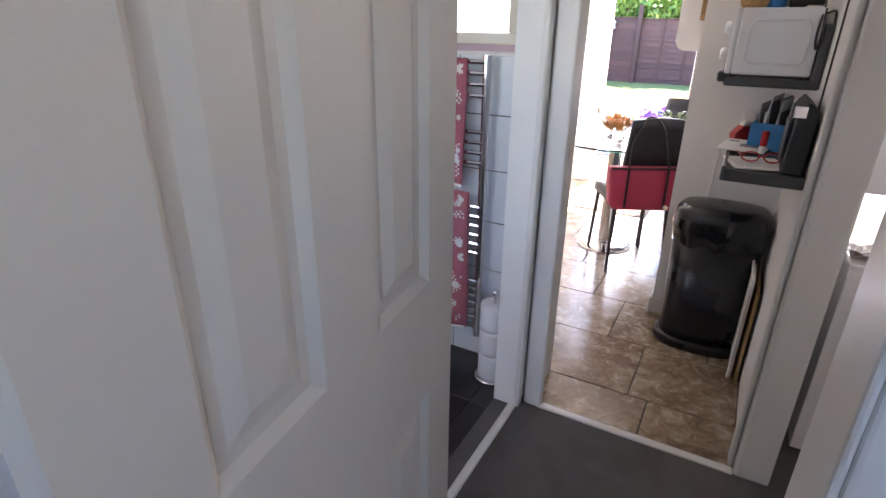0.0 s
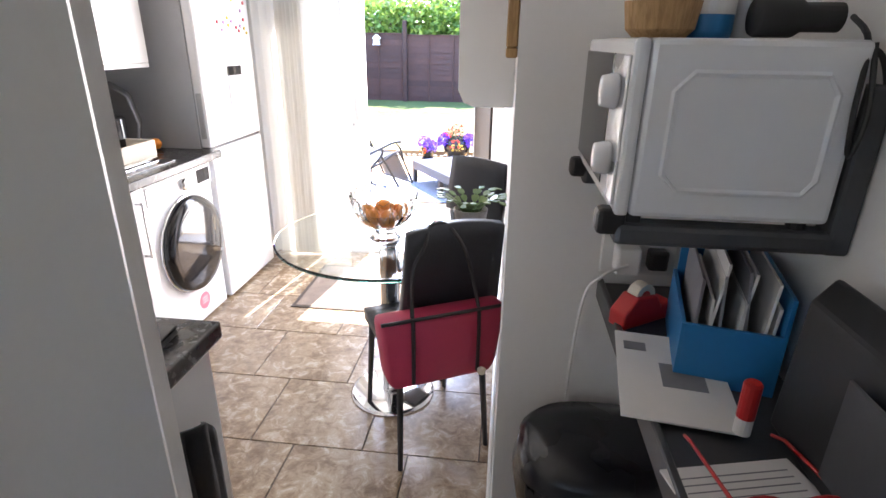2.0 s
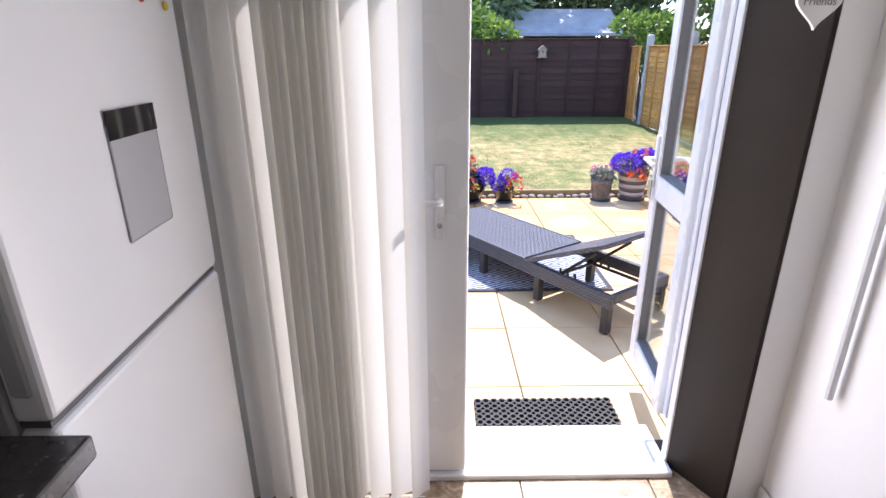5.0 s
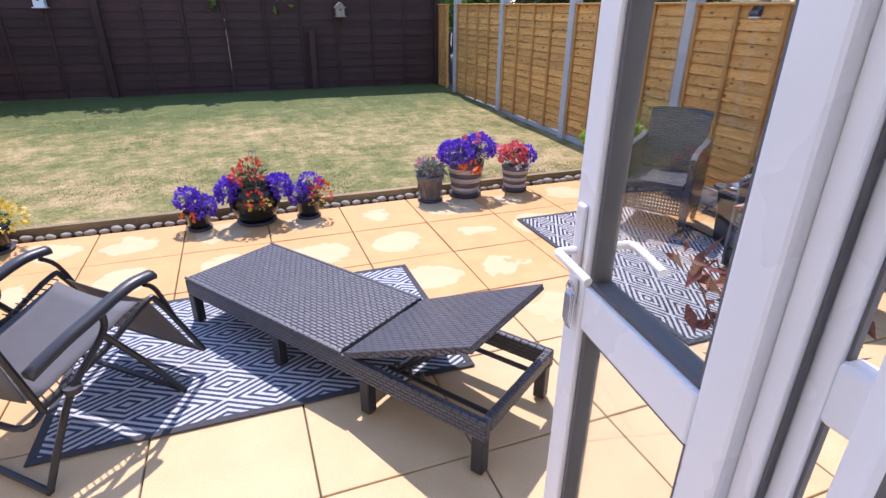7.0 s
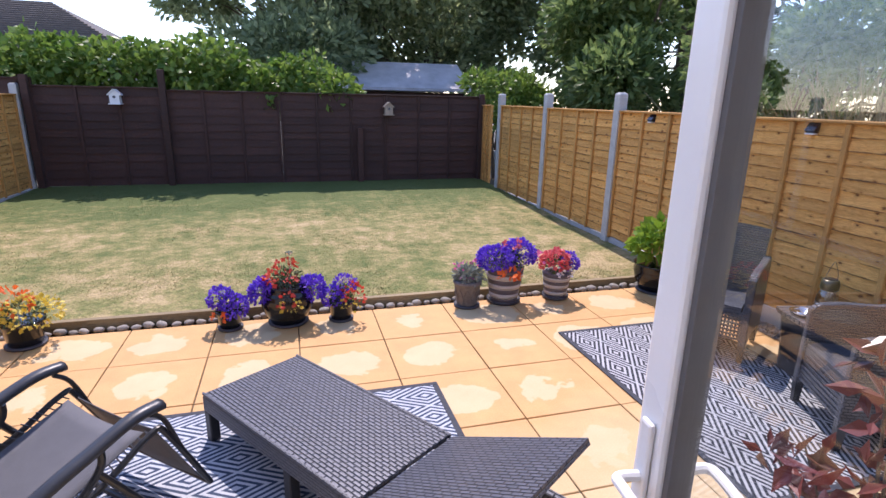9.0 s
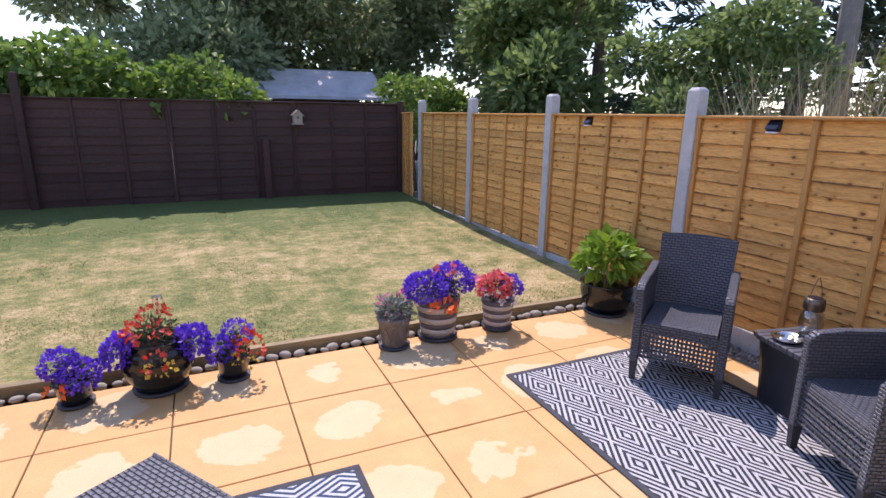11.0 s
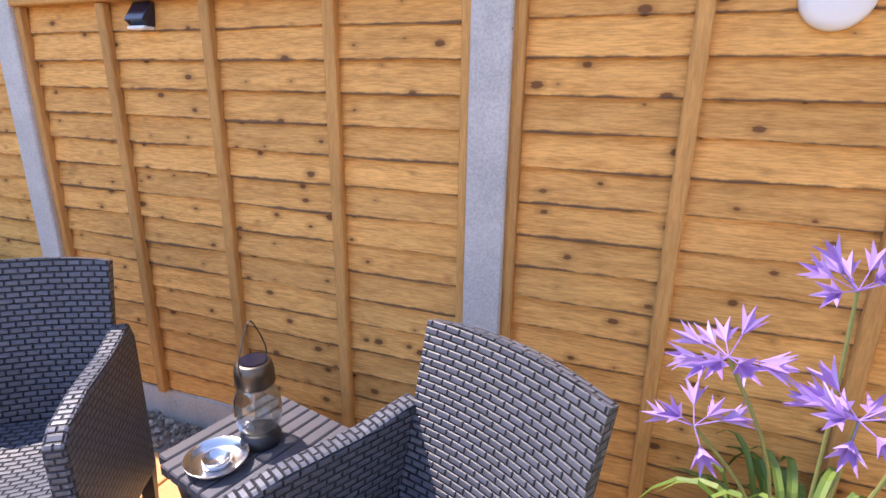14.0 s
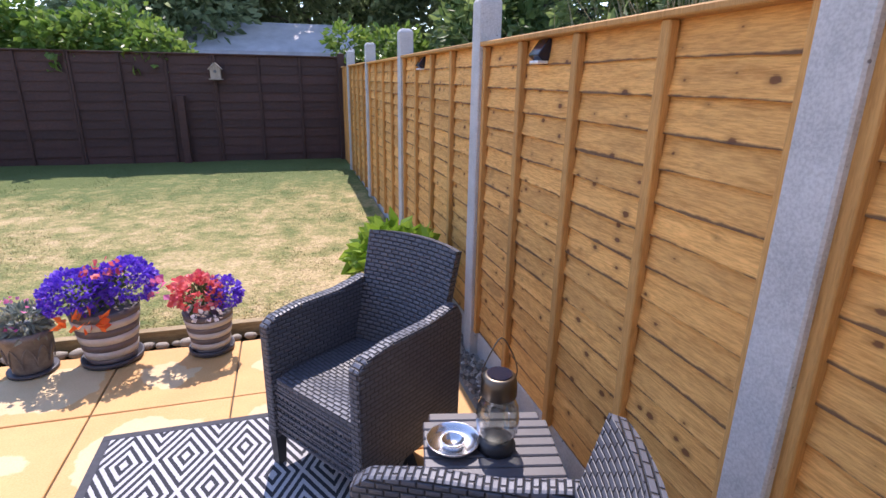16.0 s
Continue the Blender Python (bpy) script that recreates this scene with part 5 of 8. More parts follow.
# ---- fixtures on the fences ----
for y in (8.385, 10.20):
    e = thing("solar_wall_light", pose(FX - 0.012, y, 1.375), "black solar wedge light on the fence", "wall light", "solar wedge lights")
    part("housing", extrude_profile([(-0.03, 0.0), (0.0, 0.0), (0.0, 0.075), (-0.012, 0.075), (-0.055, 0.018)], "y", -0.04, 0.04, 0.003), SOLAR, e)
    part("diffuser", box((-0.05, -0.036, -0.010), (-0.004, 0.036, 0.001), 0.003, 1), WHITEPL, e, "white diffuser")
e = thing("solar_disc_light", pose(FX - 0.020, 6.52, 1.395), "round white solar light on the fence", "wall light")
disc = lathe([(0.066, 0), (0.07, 0.006), (0.066, 0.02), (0.05, 0.026)], 32)
bmesh.ops.rotate(disc, verts=disc.verts, cent=(0, 0, 0), matrix=Matrix.Rotation(radians(-90), 3, "Y"))
part("body", disc, WHITEPL, e, "white translucent disc", True)
part("solar_cell", box((-0.029, -0.036, 0.012), (-0.025, 0.036, 0.048), 0.002, 1), SOLAR, e, "dark solar cell")


def bird_box(x, z, mat, roof_mat, label):
    e = thing("bird_house", pose(x, BY - 0.13, z), label, "bird house")
    part("box", extrude_profile([(-0.07, -0.10), (0.07, -0.10), (0.07, 0.04), (0.0, 0.11), (-0.07, 0.04)], "y", -0.07, 0.07, 0.002), mat, e)
    for s in (-1, 1):
        bm = box((0, -0.09, 0), (0.125, 0.085, 0.012))
        bmesh.ops.rotate(bm, verts=bm.verts, cent=(0, 0, 0), matrix=Matrix.Rotation(radians(45), 3, "Y"))
        if s < 0:
            bmesh.ops.scale(bm, vec=(-1, 1, 1), verts=bm.verts)
            bmesh.ops.reverse_faces(bm, faces=bm.faces)
        bmesh.ops.translate(bm, vec=(0, 0, 0.112), verts=bm.verts)
        part("roof", bm, roof_mat, e)
    hole = lathe([(0.022, 0), (0.022, 0.004)], 14)
    bmesh.ops.rotate(hole, verts=hole.verts, cent=(0, 0, 0), matrix=Matrix.Rotation(radians(90), 3, "X"))
    bmesh.ops.translate(hole, vec=(0, -0.070, 0.0), verts=hole.verts)
    part("entrance", hole, GASKET, e, "dark round entrance")
    part("floor_board", box((-0.09, -0.10, -0.115), (0.09, 0.07, -0.10)), roof_mat, e)


bird_box(-3.516, 1.49, WHITEPL, WHITEPL, "white painted bird house on the dark fence")
bird_box(0.89, 1.37, BIRDWOOD, BIRDWOOD, "pale wooden bird house on the dark fence")

# ---- stones ----
row = thing("cobble_edging", pose(0, 9.50, P - 0.008), "row of rounded pebbles along the lawn edging", "pebbles")
peb = []
for k in range(5):
    bm = bmesh.new()
    bmesh.ops.create_icosphere(bm, subdivisions=2, radius=1.0)
    for v in bm.verts:
        v.co *= 1 + 0.18 * noise.noise(v.co * 1.2 + Vector((k * 7, 0, 0)))
    me = bpy.data.meshes.new("pebble")
    bm.to_mesh(me)
    bm.free()
    me.materials.append(COBBLE)
    me.shade_smooth()
    peb.append(me)
x = -4.2
while x < 2.5:
    o = new("pebble", peb[rng.randrange(5)])
    o.parent = row
    s = rng.uniform(0.022, 0.042)
    o.location = (x, rng.uniform(-0.012, 0.012), s * 0.5)
    o.scale = (s * 1.25, s * 0.9, s * 0.75)
    o.rotation_euler = (0, 0, rng.uniform(-0.6, 0.6))
    x += s * 2.3 + rng.uniform(0, 0.02)


def gravel_strip():
    rg = np.random.default_rng(6)
    n = 5200
    base = np.array([(1, 0, 0), (-1, 0, 0), (0, 1, 0), (0, -1, 0), (0, 0, 1), (0, 0, -0.6)], float)
    f = np.array([(0, 2, 4), (2, 1, 4), (1, 3, 4), (3, 0, 4), (2, 0, 5), (1, 2, 5), (3, 1, 5), (0, 3, 5)])
    c = np.stack([2.575 + 0.16 * rg.random(n), 5.0 + 10.2 * rg.random(n) ** 1.4, P + 0.001 + 0.02 * rg.random(n)], 1)
    s = (0.007 + 0.010 * rg.random((n, 1, 1))) * (0.7 + 0.6 * rg.random((n, 1, 3)))
    a = rg.random(n) * 6.28
    rot = np.zeros((n, 3, 3))
    rot[:, 0, 0], rot[:, 0, 1], rot[:, 1, 0], rot[:, 1, 1], rot[:, 2, 2] = np.cos(a), -np.sin(a), np.sin(a), np.cos(a), 1
    v = np.einsum("nij,nkj->nki", rot, base[None] * s) + c[:, None]
    ff = (f[None] + 6 * np.arange(n)[:, None, None]).reshape(-1, 3)
    gm = Nodes("mixed_gravel", (0.3, 0.26, 0.22), 0.85)
    gm.put(gm.ramp(gm.node("NewGeometry").outputs["Random Per Island"], [(0.0, (0.10, 0.09, 0.085)), (0.4, (0.24, 0.20, 0.165)), (0.75, (0.36, 0.30, 0.24)), (1.0, (0.50, 0.47, 0.43))]), "Base Color")
    tagged(raw_mesh("gravel", v.reshape(-1, 3).tolist(), ff.tolist(), gm.mat), "loose mixed gravel along the fence foot", "gravel", kind="stuff")


gravel_strip()
tagged(link("gravel_bed", box((2.56, 5.0, P - 0.05), (2.745, 15.3, P + 0.004)), GRAVEL), "gravel bed along the fence", "ground", kind="structure")


# ---- garden doors ----
def leaf_frame(e, w, z0, z1, mid=None, stile=0.095, y0=0.0, y1=0.06, right=None):
    """A glazed door leaf along local x, with gaskets round its panes."""
    right = right or stile
    for xa, xb in ((0, stile), (w - right, w)):
        part("stile", box((xa, y0, z0), (xb, y1, z1), 0.008, 2), UPVC, e)
    rails = [z0, z1 - 0.10] + ([mid] if mid else [])
    for z in rails:
        part("rail", box((stile, y0 + 0.002, z), (w - right, y1 - 0.002, z + 0.10), 0.006, 2), UPVC, e)
    tops = sorted(rails)
    for za, zb in zip(tops, tops[1:]):
        a, b = za + 0.10, zb
        for lo, hi in (((stile, a), (w - right, a + 0.012)), ((stile, b - 0.012), (w - right, b)), ((stile, a), (stile + 0.012, b)), ((w - right - 0.012, a), (w - right, b))):
            part("gasket", box((lo[0], y0 + 0.012, lo[1]), (hi[0], y1 - 0.012, hi[1])), GASKET, e, "grey rubber gasket")
        pane = part("pane", box((stile + 0.004, (y0 + y1) / 2 - 0.003, a + 0.004), (w - right - 0.004, (y0 + y1) / 2 + 0.003, b - 0.004)), PANE, e, "clear glass pane")
        pane.visible_shadow = False


def lever(e, x, y, z, side, sign=-1):
    """Handle plate and lever on the face that looks to local y * sign."""
    bm = box((x - 0.016, min(y, y + sign * 0.010), z - 0.12), (x + 0.016, max(y, y + sign * 0.010), z + 0.10), 0.006, 2)
    h = part("handle_plate", bm, WHITEPL, e, "white handle plate")
    q = y + sign * 0.045
    part("lever", tube(bend([(x, y + sign * 0.008, z), (x, q, z), (x + side * 0.03, q + sign * 0.005, z + 0.002), (x + side * 0.12, q, z - 0.006)], 5), 0.009, steps=10), WHITEPL, h, "white curved lever")
    part("lock", lathe([(0.008, 0), (0.008, 0.004)], 12, at=(0, 0, 0)), CHROME, h).matrix_basis = pose(x, y + sign * 0.011, z - 0.075, 90 if sign < 0 else -90)


door_fixed = thing("door_garden_fixed", pose(-1.875, 5.215, 0.03), "white framed glazed garden door leaf, closed", "door", kind="structure")
leaf_frame(door_fixed, 0.675, 0.0, 2.0, None, 0.10, right=0.15)
lever(door_fixed, 0.59, 0.0, 0.985, -1, -1)
door_open = thing("door_garden_open", pose(-0.347, 5.501, 0.03, 0, 0, 83.8), "white framed glazed garden door leaf, opened outwards", "door", kind="structure")
leaf_frame(door_open, 0.485, 0.0, 2.0, 0.79, 0.075, y1=0.065, right=0.07)
lever(door_open, 0.448, 0.065, 0.955, -1, 1)
lever(door_open, 0.448, 0.0, 0.955, -1, -1)
for x0, x1, y1 in ((-0.034, 0.0, 0.044), (-0.066, -0.034, 0.022)):
    part("rebate", box((x0, 0.0, 0.01), (x1, y1, 1.99), 0.004, 2), UPVC, door_open, "stepped edge of the leaf")
for x, y in ((-0.0345, 0.030), (-0.0665, 0.010)):
    part("edge_seal", box((x - 0.004, y - 0.005, 0.01), (x + 0.0005, y + 0.005, 1.99)), GASKET, door_open, "black rubber seal")
keyring = thing("key_bunch", pose(-0.382, 5.945, 0.905), "bunch of keys hanging from the door lock", "keys")
for k in range(3):
    part("key", box((-0.004 + 0.004 * k, -0.012, -0.075 - 0.01 * k), (-0.002 + 0.004 * k, 0.012, -0.01), 0.001, 1), CHROME, keyring)
part("ring", tube([(0, 0.014 * math.cos(a), 0.014 * math.sin(a)) for a in (2 * math.pi * i / 16 for i in range(16))], 0.0015, closed=True, steps=6), CHROME, keyring)
dframe = thing("door_garden_frame", pose(0, 0, 0), "white plastic frame of the garden doors", "door frame", kind="structure")
part("jamb", box((-1.935, 5.20, 0), (-1.875, 5.30, 2.08), 0.004, 1), UPVC, dframe)
part("jamb", extrude_profile([(-0.475, 5.262), (-0.475, 5.298), (-0.448, 5.302), (-0.446, 5.345), (-0.412, 5.350), (-0.408, 5.388), (-0.346, 5.388), (-0.346, 5.262)], "z", 0, 2.08, 0.003), UPVC, dframe)
part("jamb_seal", box((-0.449, 5.322, 0.03), (-0.4445, 5.332, 2.05)), GASKET, dframe, "black seal")
part("head", box((-1.875, 5.20, 2.035), (-0.47, 5.30, 2.08), 0.004, 1), UPVC, dframe)
part("threshold", box((-1.875, 5.20, -0.06), (-0.47, 5.46, 0.022), 0.004, 1), UPVC, dframe)
part("hinge", box((-0.378, 5.386, 0.985), (-0.345, 5.440, 1.075), 0.010, 2), WHITEPL, dframe, "white hinge")
part("hinge", box((-0.378, 5.386, 0.25), (-0.345, 5.440, 0.34), 0.010, 2), WHITEPL, dframe, "white hinge")
part("reveal", extrude_profile([(-0.468, 5.262), (-0.360, 5.072), (-0.342, 5.078), (-0.452, 5.272)], "z", 0.0, 2.1, 0.002), BROWN, dframe, "dark brown reveal board")
e = thing("hose", pose(-0.02, 5.72, P), "grey coiled garden hose beside the open door", "garden hose")
for k in range(4):
    part("coil", tube([(0.17 * math.cos(a), 0.02 * k + 0.03 * math.sin(a), 0.19 + 0.18 * math.sin(a)) for a in (2 * math.pi * i / 28 for i in range(28))], 0.010, closed=True), POTGREY, e)

# ---- indoor materials ----
WGLOSS = plain("white_gloss_unit", (0.80, 0.80, 0.79), 0.12, vary=0.02, bump=0.0)
WORKTOP = plain("dark_granite_worktop", (0.045, 0.042, 0.04), 0.25, vary=0.5, scale=30)
STEEL = plain("stainless_steel", (0.55, 0.55, 0.56), 0.28, 1.0, vary=0.1)
CHROME2 = plain("chrome", (0.75, 0.75, 0.77), 0.10, 1.0, vary=0.03, bump=0.0)
APPL = plain("white_appliance", (0.80, 0.81, 0.83), 0.22, vary=0.02, bump=0.0)
GREYAP = plain("grey_appliance_side", (0.42, 0.43, 0.45), 0.4, vary=0.05)
BLACKG = plain("black_gloss", (0.010, 0.010, 0.012), 0.08, vary=0.2, bump=0.0)
BLACKM = plain("black_matt_plastic", (0.022, 0.022, 0.024), 0.5, vary=0.15)
DGREY = plain("dark_grey_metal", (0.075, 0.078, 0.085), 0.45, 0.2)
LEATHER = plain("black_faux_leather", (0.022, 0.024, 0.030), 0.42, vary=0.2, scale=12, bump=0.25, fine=160)
PINKBAG = plain("raspberry_leather", (0.44, 0.035, 0.085), 0.5, vary=0.1, scale=8, bump=0.15)
PAPER = plain("white_paper", (0.78, 0.77, 0.75), 0.8, vary=0.04, bump=0.0)
PINKPAPER = plain("peach_print", (0.66, 0.50, 0.40), 0.8, vary=0.05)
INK = plain("grey_print", (0.25, 0.25, 0.27), 0.8)
BLUEPL = plain("blue_plastic", (0.02, 0.20, 0.48), 0.4)
REDPL = plain("red_plastic", (0.52, 0.02, 0.02), 0.3)
OAK = wood("oak_frame", (0.46, 0.29, 0.13), (0.30, 0.17, 0.07), False, "Z")
TOWEL = carpet_material("rose_towel", (0.42, 0.12, 0.16), (0.50, 0.165, 0.205))
MAGENTA = plain("magenta_cloth", (0.42, 0.01, 0.10), 0.9, vary=0.25, scale=14, bump=0.4)
TISSUE = plain("white_tissue", (0.82, 0.82, 0.83), 0.9, vary=0.03, bump=0.2)
MIRROR = Nodes("mirror_glass", (0.9, 0.92, 0.92), 0.01, 1.0).mat
CREAM = plain("cream_frame_paint", (0.70, 0.64, 0.53), 0.5, vary=0.06)
COIR = carpet_material("beige_coir", (0.20, 0.155, 0.125), (0.30, 0.24, 0.19))
GLASSG = glass("table_glass", (0.93, 0.985, 0.97), 0.0, 1.48)
GREENEDGE = glass("table_glass_edge", (0.25, 0.72, 0.62), 0.05, 1.5)
CRYSTAL = glass("cut_crystal", (0.98, 0.98, 0.98), 0.0, 1.55)
ORANGE = plain("orange_peel", (0.80, 0.27, 0.03), 0.45, vary=0.12, scale=20, bump=0.3)
CACTUS = leaf_material("cactus_leaf", (0.05, 0.12, 0.03), (0.14, 0.22, 0.07), 0.4, 0.15)
BEDGREY = carpet_material("grey_bed_throw", (0.055, 0.045, 0.055), (0.12, 0.10, 0.115))
BEDPINK = plain("dusky_sheet", (0.42, 0.33, 0.31), 0.9, vary=0.1)
FROST = Nodes("frosted_glass", (0.75, 0.86, 0.90), 0.4)
FROST.set("Transmission Weight", 0.7)
FROST = FROST.mat


def fabric(name, color, through):
    m = Nodes(name, color, 0.85)
    v = m.place()
    n = m.noise(v, 220.0, 2)
    col = m.mix(0.3, color, m.ramp(n, [(0.3, tuple(c * 0.85 for c in color)), (0.7, color)]))
    m.put(col, "Base Color")
    tr = m.node("BsdfTranslucent", Color=col)
    mx = m.node("MixShader", Fac=through)
    m.tree.links.new(m.bsdf.outputs[0], mx.inputs[1])
    m.tree.links.new(tr.outputs[0], mx.inputs[2])
    m.tree.links.new(mx.outputs[0], m.tree.nodes["Material Output"].inputs[0])
    return m.mat


BLIND = fabric("cream_blind_fabric", (0.80, 0.78, 0.73), 0.42)


# ---- hall ----
def panel_door():
    e = thing("door_bathroom", pose(-0.445, 0.772, 0.012, 0, 0, -82.0), "cream painted six-panel door, standing open", "door", kind="structure")
    w, h, t = 0.69, 1.98, 0.036
    # local x runs along the leaf, y is the face seen from the hall
    st = 0.11
    mid = 0.13
    bars = [(0.0, 0.20), (0.80, 1.015), (1.55, 1.65), (1.87, h)]
    for a in ((0, st), (w / 2 - mid / 2, w / 2 + mid / 2), (w - st, w)):
        part("stile", box((a[0], 0, 0), (a[1], t, h)), DOORP, e)
    for z0, z1 in bars:
        for a, b in ((st, w / 2 - mid / 2), (w / 2 + mid / 2, w - st)):
            part("rail", box((a, 0.0, z0), (b, t, z1)), DOORP, e)
    for (_, za), (zb, _) in zip(bars, bars[1:]):
        for a, b in ((st, w / 2 - mid / 2), (w / 2 + mid / 2, w - st)):
            bm = bmesh.new()
            def ring(i, y):
                return [bm.verts.new(p) for p in ((a + i, y, za + i), (b - i, y, za + i), (b - i, y, zb - i), (a + i, y, zb - i))]
            rs_ = [ring(0, t), ring(0.014, t - 0.011), ring(0.030, t - 0.011), ring(0.055, t - 0.003)]
            for lo, hi in zip(rs_, rs_[1:]):
                for k in range(4):
                    bm.faces.new((lo[k], lo[(k + 1) % 4], hi[(k + 1) % 4], hi[k]))
            bm.faces.new(rs_[-1])
            bmesh.ops.recalc_face_normals(bm, faces=bm.faces)
            part("panel", bm, DOORP, e)
            part("back_panel", box((a, 0.006, za), (b, 0.012, zb)), DOORP, e)
    return e


panel_door()


def casing(name, pts, label):
    for lo, hi in pts:
        tagged(link(name, box(lo, hi, 0.008, 2), GLOSS), label, "trim", kind="structure")


casing("architrave", [((-0.56, 1.700, 0), (-0.487, 1.738, 2.09)), ((-0.56, 1.700, 2.02), (0.29, 1.738, 2.09)), ((0.205, 1.700, 0), (0.312, 1.738, 2.02)),
                      ((-0.585, 1.10, 2.0), (-0.562, 1.70, 2.07)), ((0.190, 0.70, 0), (0.2045, 0.90, 2.05)), ((0.2055, 0.70, 0), (0.285, 0.738, 2.05)),
                      ((-0.585, 1.655, 0), (-0.562, 1.698, 2.0))], "white gloss door architrave")
casing("door_lining", [((-0.575, 1.74, 0), (-0.53, 1.965, 2.02)), ((0.185, 1.74, 0), (0.204, 1.80, 2.02))], "white gloss door lining")
casing("threshold_strip", [((-0.50, 1.695, 0.001), (0.205, 1.730, 0.010)), ((-0.605, 1.0, 0.001), (-0.572, 1.66, 0.010))], "pale threshold strip")
casing("baseboard", [((-0.258, 2.735, 0), (0.20, 2.749, 0.09)), ((-0.256, 2.75, 0), (-0.2405, 5.07, 0.09))], "white painted skirting board")
e = thing("door_latch_plate", pose(-0.53, 1.90, 0.98), "small brass latch keep on the door lining", "latch")
part("plate", box((0.0005, -0.012, -0.03), (0.003, 0.012, 0.03), 0.001, 1), CHROME2, e)

# ---- bathroom ----
casing("bathroom_dado", [((-2.25, 1.930, 1.305), (-0.675, 1.9395, 1.32))], "white tile trim")
tagged(link("wall_bathroom_pink", box((-2.25, 1.934, 1.32), (-0.675, 1.9398, H)), PINKW), "dusky pink painted bathroom wall", "wall", kind="structure")
wt = tagged(link("wall_bathroom_tiles", box((-2.25, 1.930, 0), (-0.675, 1.9395, 1.305)), GROUT), "white glazed bathroom wall tiles", "wall", kind="structure")
for k in range(6):
    for j in range(4):
        x0, x1 = -2.2 + 0.40 * j, -2.2 + 0.40 * (j + 1)
        o = part("tile", box((x0 + 0.002, 1.923, 0.218 * k + 0.002), (min(x1, -0.675) - 0.002, 1.930, 0.218 * (k + 1) - 0.002), 0.0015, 1), WHITETILE, wt)


def towel_rail():
    e = thing("towel_radiator", pose(0, 0, 0), "chrome ladder towel radiator on the bathroom wall", "towel radiator")
    for x in (-1.31, -0.86):
        part("upright", tube([(x, 1.875, 0.13), (x, 1.875, 1.31)], 0.017, steps=12), CHROME2, e)
    for z in [1.285, 1.245, 1.205, 1.165, 1.03, 0.99, 0.95, 0.91, 0.73, 0.69, 0.65, 0.61, 0.57, 0.53, 0.40, 0.365, 0.33, 0.295, 0.26, 0.225, 0.18]:
        part("bar", tube([(-1.31, 1.867, z), (-0.86, 1.867, z)], 0.009, steps=8), CHROME2, e)
    for z in (0.25, 1.2):
        part("bracket", tube([(-0.88, 1.90, z), (-0.88, 1.925, z)], 0.014), CHROME2, e)
    return e


towel_rail()


def towel(x0, x1, z0, z1, seed, label):
    e = thing("towel", pose((x0 + x1) / 2, 1.850, 0), label, "towel", "patterned towels")
    w = (x1 - x0) / 2

    def fn(u, v):
        s = 2 * u - 1
        z = z0 + (z1 - z0) * v
        return (s * w * (1 - 0.03 * math.sin(3 * v + seed)), -0.012 * math.sin(5 * u + seed) * (1 - v) - 0.004, z + 0.012 * math.sin(2.6 * u + seed) * (1 - v)), (0, -1, 0)
    part("cloth", surface(fn, 14, 16, 0.014), TOWEL, e, "", True)
    part("hem", tube([(s * w * 0.98, -0.010 - 0.012 * math.sin(5 * (s + 1) / 2 + seed), z0 + 0.012 * math.sin(1.3 * (s + 1) + seed)) for s in (-1, -0.6, -0.2, 0.2, 0.6, 1)], 0.006), PAPER, e, "white hem")
    rg = random.Random(seed)
    bm = bmesh.new()
    for _ in range(int(60 * (z1 - z0) * w / 0.06)):
        u, v = rg.uniform(0.06, 0.94), rg.uniform(0.05, 0.97)
        (px_, py_, pz_), _n = fn(u, v)
        a0 = rg.uniform(0, 6.28)
        kind = rg.random()
        n, L, wd = (9, 0.022, 0.006) if kind < 0.25 else (7, 0.013, 0.005)
        for k in range(n):
            if kind < 0.45:
                a, ox, oz = a0 + 6.28 * k / n, 0, 0
            else:
                a = a0 + (0.9 if k % 2 else -0.9)
                ox, oz = math.cos(a0) * 0.009 * k, math.sin(a0) * 0.009 * k
            c, s_ = math.cos(a), math.sin(a)
            q = [(ox, oz), (ox + c * L * 0.5 - s_ * wd, oz + s_ * L * 0.5 + c * wd), (ox + c * L, oz + s_ * L), (ox + c * L * 0.5 + s_ * wd, oz + s_ * L * 0.5 - c * wd)]
            if all(abs(px_ + a_) < w * 0.93 and z0 + 0.02 < pz_ + b_ < z1 - 0.005 for a_, b_ in q):
                vs = []
                for a_, b_ in q:
                    uu, vv = ((px_ + a_) / w + 1) / 2, (pz_ + b_ - z0) / (z1 - z0)
                    p3 = fn(min(max(uu, 0), 1), min(max(vv, 0), 1))[0]
                    vs.append(bm.verts.new((px_ + a_, p3[1] - 0.0025, pz_ + b_)))
                bm.faces.new(vs)
    part("print", bm, PAPER, e, "white leaf and flower print").data.name = "towel_print"


towel(-1.165, -0.935, 0.83, 1.298, 2, "rose towel with white leaf print on the rail")
towel(-1.235, -0.905, 0.16, 0.79, 5, "large rose towel with white leaf print on the rail")
e = thing("cloth", pose(-1.30, 1.845, 0), "crumpled magenta cloth hung over the radiator", "cloth")


def cloth_fn(u, v):
    a = 2 * math.pi * u
    r = (0.055 + 0.022 * math.sin(3 * a + 7 * v)) * (0.55 + 0.75 * math.sin(math.pi * min(1, 0.12 + v * 0.92)))
    return (r * math.cos(a) + 0.02 * math.sin(5 * v) - 0.03 * (1 - v), r * 0.55 * math.sin(a), 0.93 + 0.40 * v), (math.cos(a), math.sin(a), 0)


